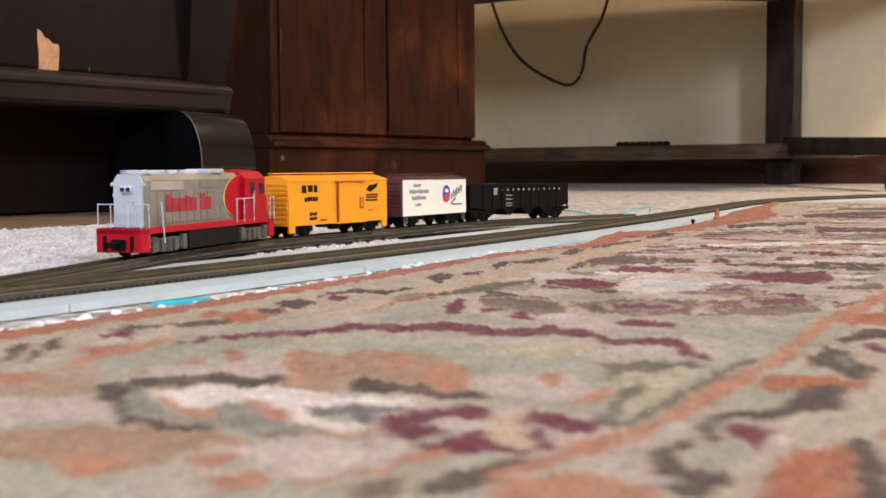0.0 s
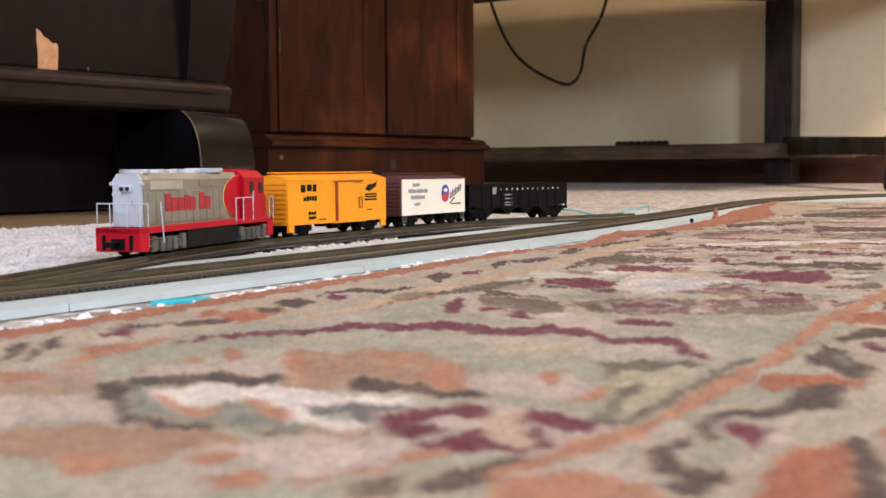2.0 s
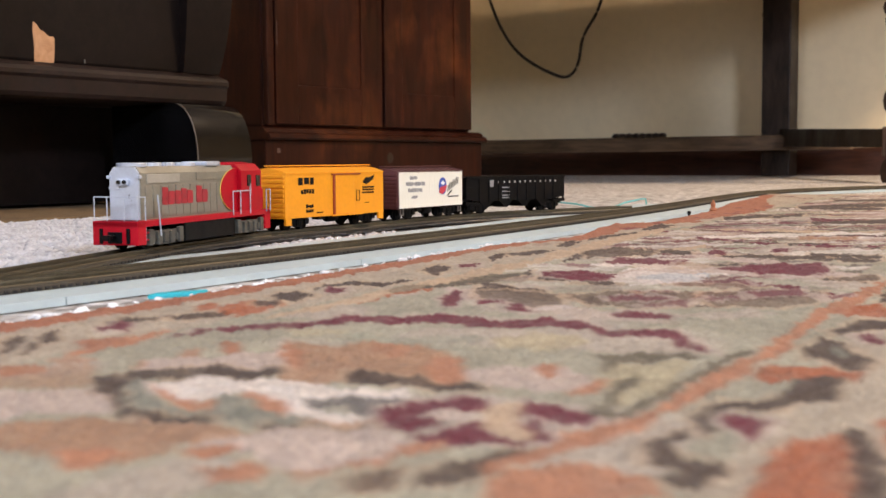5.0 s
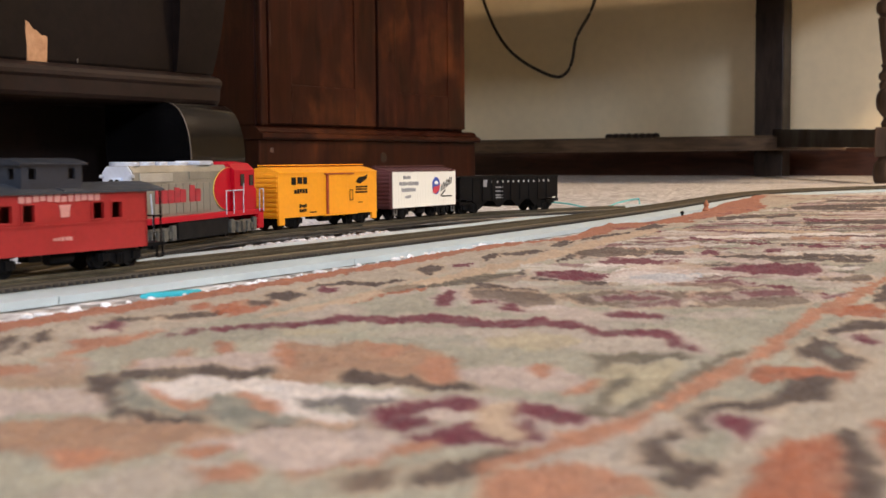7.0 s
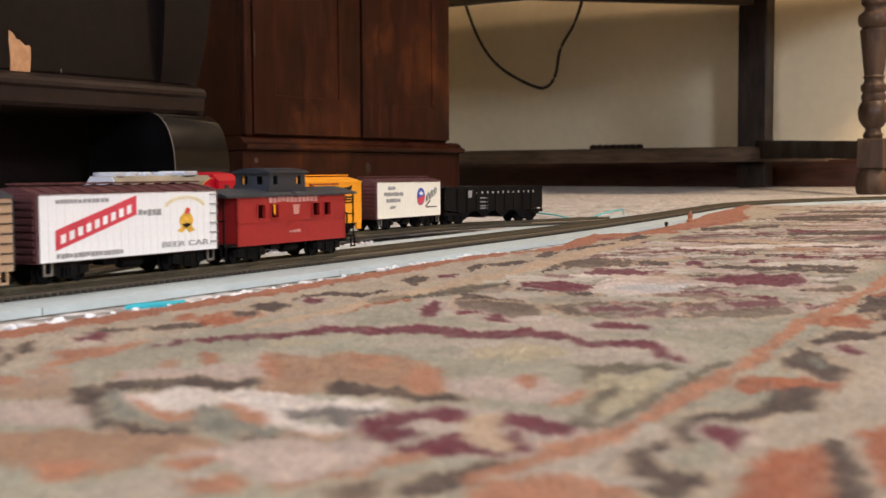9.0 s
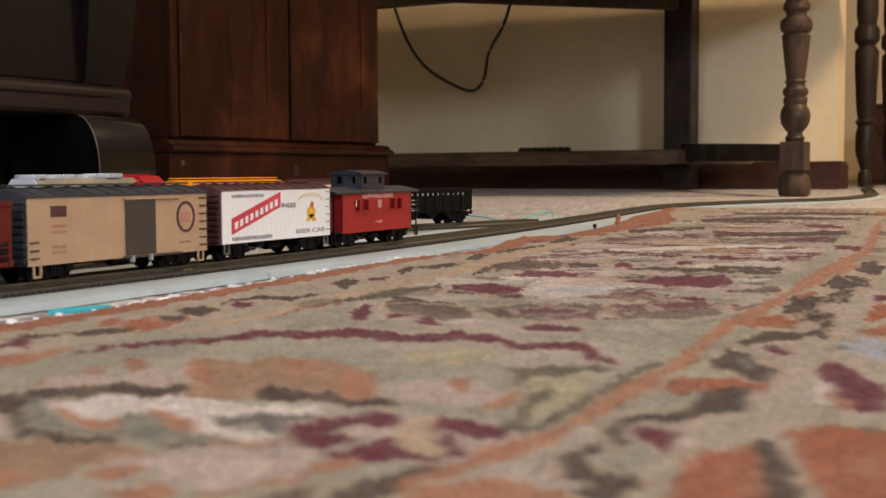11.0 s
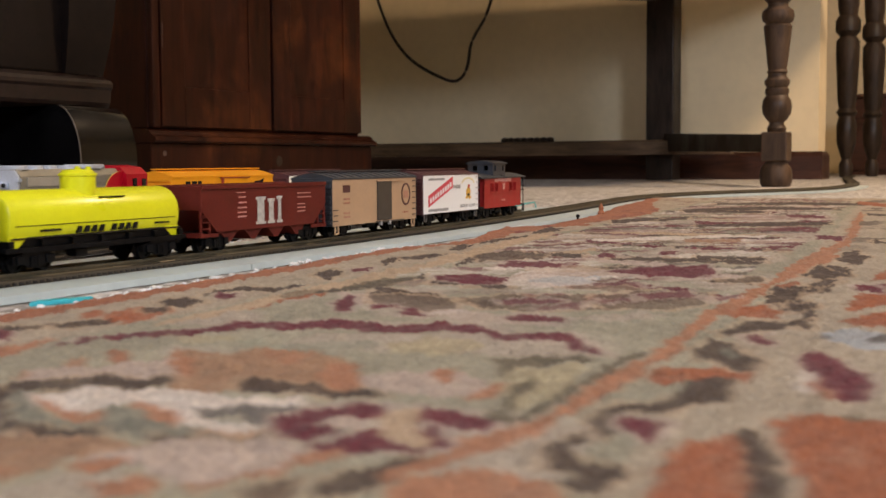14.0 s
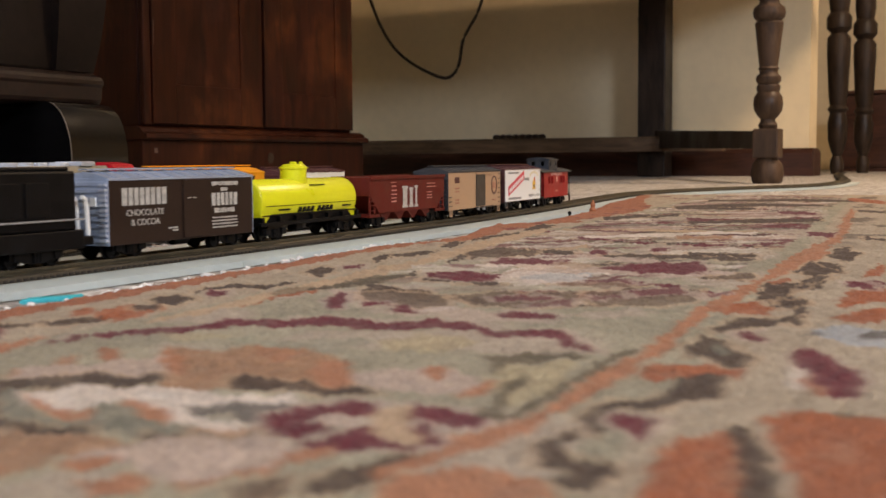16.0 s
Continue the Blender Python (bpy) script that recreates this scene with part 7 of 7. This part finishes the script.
def silver_engine():
    """Hood end looks backwards along x; the cab is at +x."""
    c = thing("locomotive", Matrix.Identity(4), "silver and red toy diesel locomotive with railings", "locomotive", STATIC)
    h, w = 0.097, 0.0160
    part("sill", quick(box, -h, -w, 0.0145, h, w, 0.0185, 0.0005), M_RED, c)
    bm = bmesh.new()
    hw = 0.0108
    prism(bm, [(-hw, 0.0185), (hw, 0.0185), (hw, 0.0480), (hw - 0.003, 0.0522), (-hw + 0.003, 0.0522), (-hw, 0.0480)], "x", -h + 0.013, h - 0.050)
    part("hood", bm, M_SILVER, c, "silver long hood")
    bm = bmesh.new()
    prism(bm, [(-hw + 0.0006, 0.0187), (hw - 0.0006, 0.0187), (hw - 0.0006, 0.0478), (hw - 0.0034, 0.0518), (-hw + 0.0034, 0.0518), (-hw + 0.0006, 0.0478)], "x", -h + 0.0115, -h + 0.0131)
    e = part("hood_end", bm, M_SILVER_DAYLIT, c, "silver hood end with blue-white daylight in its colour")
    part("number_board", quick(box, -h + 0.0085, -0.004, 0.0405, -h + 0.0117, 0.004, 0.0445, 0.0006), M_SILVER_DAYLIT, e)
    for y in (-0.0020, 0.0020):
        bm = bmesh.new()
        lathe(bm, [(0.0012, -h + 0.0075), (0.0014, -h + 0.0085), (0.0014, -h + 0.0095)], "x", (0, y, 0.0425), 12)
        part("headlight", bm, M_DARK, e)
    for y in (-0.0104, 0.0104):
        part("class_light", quick(box, -h + 0.010, y - 0.0012, 0.0445, -h + 0.0135, y + 0.0012, 0.0468, 0.0004), M_SILVER_DAYLIT, e)
    part("vent", quick(box, -h + 0.0108, 0.003, 0.0380, -h + 0.0117, 0.0105, 0.0398), M_SILVER_DAYLIT, e)
    # doors and grilles on the hood's side
    for k in range(11):
        x = -h + 0.018 + 0.0097 * k
        part("hood_door", quick(box, x, -hw - 0.0005, 0.0200, x + 0.0088, -hw, 0.0400, 0.0002), M_SILVER, c)
    part("grille", quick(box, -h + 0.020, -hw - 0.0007, 0.0415, -h + 0.062, -hw, 0.0472, 0.0003), M_GREYSILVER, c)
    part("grille", quick(box, -h + 0.085, -hw - 0.0007, 0.0425, -h + 0.118, -hw, 0.0478, 0.0003), M_SILVER, c)
    # roof fans
    for x, r, m in ((-0.076, 0.0095, M_SILVER_DAYLIT), (-0.052, 0.0068, M_SILVER_DAYLIT), (-0.035, 0.0068, M_SILVER_DAYLIT), (-0.010, 0.0085, M_SILVER_DAYLIT), (0.034, 0.0055, M_SILVER)):
        bm = bmesh.new()
        lathe(bm, [(r, 0.0520), (r, 0.0540), (r - 0.0005, 0.0546), (r - 0.0012, 0.0546), (r - 0.0014, 0.0538), (0.0016, 0.0538), (0.0012, 0.0546)], "z", (x, 0, 0), 24)
        part("roof_fan", bm, m, c, smooth=True)
    part("dynamic_brake", quick(box, 0.006, -0.0100, 0.0520, 0.026, 0.0100, 0.0552, 0.0008), M_SILVER_DAYLIT, c)
    # cab
    bm = bmesh.new()
    prism(bm, [(-w + 0.0008, 0.0185), (w - 0.0008, 0.0185), (w - 0.0008, 0.0480), (w - 0.006, 0.0530), (0, 0.0545), (-w + 0.006, 0.0530), (-w + 0.0008, 0.0480)], "x", h - 0.048, h - 0.014)
    cab = part("cab", bm, M_RED, c, "red cab")
    part("cab_window", quick(box, h - 0.0385, -w + 0.0002, 0.0365, h - 0.0325, -w + 0.0012, 0.0450), M_DARK, cab)
    part("cab_window", quick(box, h - 0.0235, -w + 0.0002, 0.0365, h - 0.0170, -w + 0.0012, 0.0445), M_DARK, cab)
    part("mirror_post", quick(box, h - 0.0345, -w - 0.0002, 0.0300, h - 0.0337, -w + 0.0010, 0.0385), M_SILVER_DAYLIT, cab)
    part("short_hood", quick(box, h - 0.0142, -0.0115, 0.0185, h - 0.002, 0.0115, 0.0345, 0.0015), M_RED, c)
    # rounded red field with its yellow edge on the hood beside the cab
    disc = [(h - 0.047, 0.0187)] + [(h - 0.047 - 0.027 * math.cos(a), 0.0345 + 0.0158 * math.sin(a)) for a in (radians(d) for d in range(-80, 81, 10))] + [(h - 0.047, 0.0503)]
    slant(c, "edge_line", [(x - 0.0011 if 0 < i < len(disc) - 1 else x, z) for i, (x, z) in enumerate(disc)], M_YELLOWLINE, -hw - 0.0006, 0.0003)
    slant(c, "red_field", disc, M_RED, -hw - 0.0009, 0.0004)
    # faded lettering, as uneven blocks
    rnd = random.Random(21)
    for x, tall in ((-0.0590, 1), (-0.0507, 0), (-0.0424, 0), (-0.0341, 0.5), (-0.0258, 0), (-0.0130, 1), (-0.0047, 0)):
        z0 = 0.0272
        bm = bmesh.new()
        prism(bm, [(x, z0 + 0.001), (x + 0.0012, z0), (x + 0.0076, z0), (x + 0.0080, z0 + 0.0045), (x + 0.0076, z0 + 0.0086 + 0.0026 * tall), (x + 0.0006, z0 + 0.0090 + 0.0026 * tall)], "y", -hw - 0.0009, -hw - 0.0005)
        part("road_block", bm, M_PALERED, c)
    # pilots, steps and railings
    for s in (-1, 1):
        x = s * h
        p = part("pilot", quick(box, min(x, x - s * 0.010), -w, 0.0035, max(x, x - s * 0.010), w, 0.0185, 0.0006), M_RED, c)
        for y in (-0.0105, 0.0085):
            part("buffer_hose", quick(box, min(x, x + s * 0.0012), y, 0.0045, max(x, x + s * 0.0012), y + 0.0022, 0.0140, 0.0004), M_BLACK, p)
        part("coupler_pocket", quick(box, min(x, x + s * 0.0010), -0.0050, 0.0048, max(x, x + s * 0.0010), 0.0050, 0.0118, 0.0004), M_BLACK, p)
        coupler(c, x, s)
        for zz in (0.0060, 0.0105):
            part("step", quick(box, min(x - s * 0.010, x - s * 0.016), -w, zz, max(x - s * 0.010, x - s * 0.016), -w + 0.004, zz + 0.0008), M_RED, c)
    bm = bmesh.new()
    for y in (-w + 0.001, -0.006, 0.006, w - 0.001):
        tube(bm, [(-h + 0.001, y, 0.0180), (-h + 0.001, y, 0.0335)], 0.00042, 6)
    tube(bm, [(-h + 0.011, -w + 0.001, 0.0330), (-h + 0.001, -w + 0.001, 0.0335), (-h + 0.001, w - 0.001, 0.0335), (-h + 0.011, w - 0.001, 0.0330)], 0.00042, 6)
    tube(bm, [(-h + 0.010, -w + 0.0005, 0.0060), (-h + 0.010, -w + 0.0005, 0.0330)], 0.00042, 6)
    part("end_railing", bm, M_SILVER_DAYLIT, c, "silver wire railing", smooth=True)
    bm = bmesh.new()
    tube(bm, [(-h + 0.027, -w - 0.0006, 0.0080), (-h + 0.0235, -w - 0.0006, 0.0340)], 0.0006, 6)
    part("bent_stanchion", bm, M_SILVER_DAYLIT, c)
    for xs, top in (((h - 0.064, h - 0.052, h - 0.036), 0.0335), ((h - 0.008, h - 0.001), 0.0335)):
        bm = bmesh.new()
        for x in xs:
            tube(bm, [(x, -w - 0.0004, 0.0165), (x, -w - 0.0004, top)], 0.0005, 6)
        tube(bm, [(xs[0], -w - 0.0004, top), (xs[-1], -w - 0.0004, top)], 0.0005, 6)
        part("side_railing", bm, M_SILVER_DAYLIT, c, smooth=True)
    part("fuel_tank", quick(box, -0.036, -0.0150, 0.0022, 0.038, 0.0150, 0.0150, 0.0008), M_BLACK, c, "black weight block")
    for x in (-0.062, 0.062):
        truck(c, x, M_GREYTRUCK, 0.032, 0.0122, True)
    return c


M_GREYSILVER = surface("dull_silver_panel", (0.48, 0.46, 0.40), 0.45, 0.5, vary=0.1, scale=80)


def on_line(line, s, reach):
    p, q = line.at(s - reach), line.at(s + reach)
    m = (p + q) / 2
    return pose(m.x, m.y, RAIL, 0, 0, math.degrees(math.atan2(q.y - p.y, q.x - p.x)))


S_ENGINE, S_ORANGE, S_CREAM, S_BLACK = SIDING.near(-0.172, 0.82) + 0.006, SIDING.near(-0.097, 0.998), SIDING.near(-0.0255, 1.134), SIDING.near(0.0695, 1.251)
# the standing train
silver_engine().matrix_world = on_line(SIDING, S_ENGINE, 0.062)
orange_boxcar().matrix_world = on_line(SIDING, S_ORANGE, 0.048)
cream_reefer().matrix_world = on_line(SIDING, S_CREAM, 0.045)
black_hopper().matrix_world = on_line(SIDING, S_BLACK, 0.054)

# the moving train: each car with its place behind the beer car's leading end, and its bogies' reach
TRAIN = [(caboose(), 0.0725, 0.040), (beer_car(), -0.0645, 0.045), (tan_boxcar(), -0.2125, 0.050), (red_hopper(), -0.3660, 0.054),
         (tank_car(), -0.5225, 0.049), (cocoa_boxcar(), -0.6735, 0.048), (black_engine(), -0.8620, 0.070)]
SPEED = [(0.0, -0.672), (2.0, -0.473), (4.0, -0.274), (6.5, -0.0285), (7.0, 0.0195), (7.5, 0.066), (8.0, 0.111), (8.5, 0.158), (9.0, 0.214), (9.5, 0.268), (10.0, 0.320), (10.2, 0.340),
         (12.5, 0.546), (13.0, 0.607), (13.5, 0.665), (14.0, 0.721), (14.5, 0.778), (15.0, 0.834), (15.5, 0.891), (16.0, 0.950)]


def motions():
    """The train is pushed forwards along the main line."""
    ts, ss = [p[0] for p in SPEED], [p[1] for p in SPEED]
    for car, offset, reach in TRAIN:
        rows = []
        for k in range(33):
            t = k * 0.5
            rows.append((t, on_line(MAIN, float(np.interp(t, ts, ss)) + offset, reach)))
        walk(car, rows)


motions()
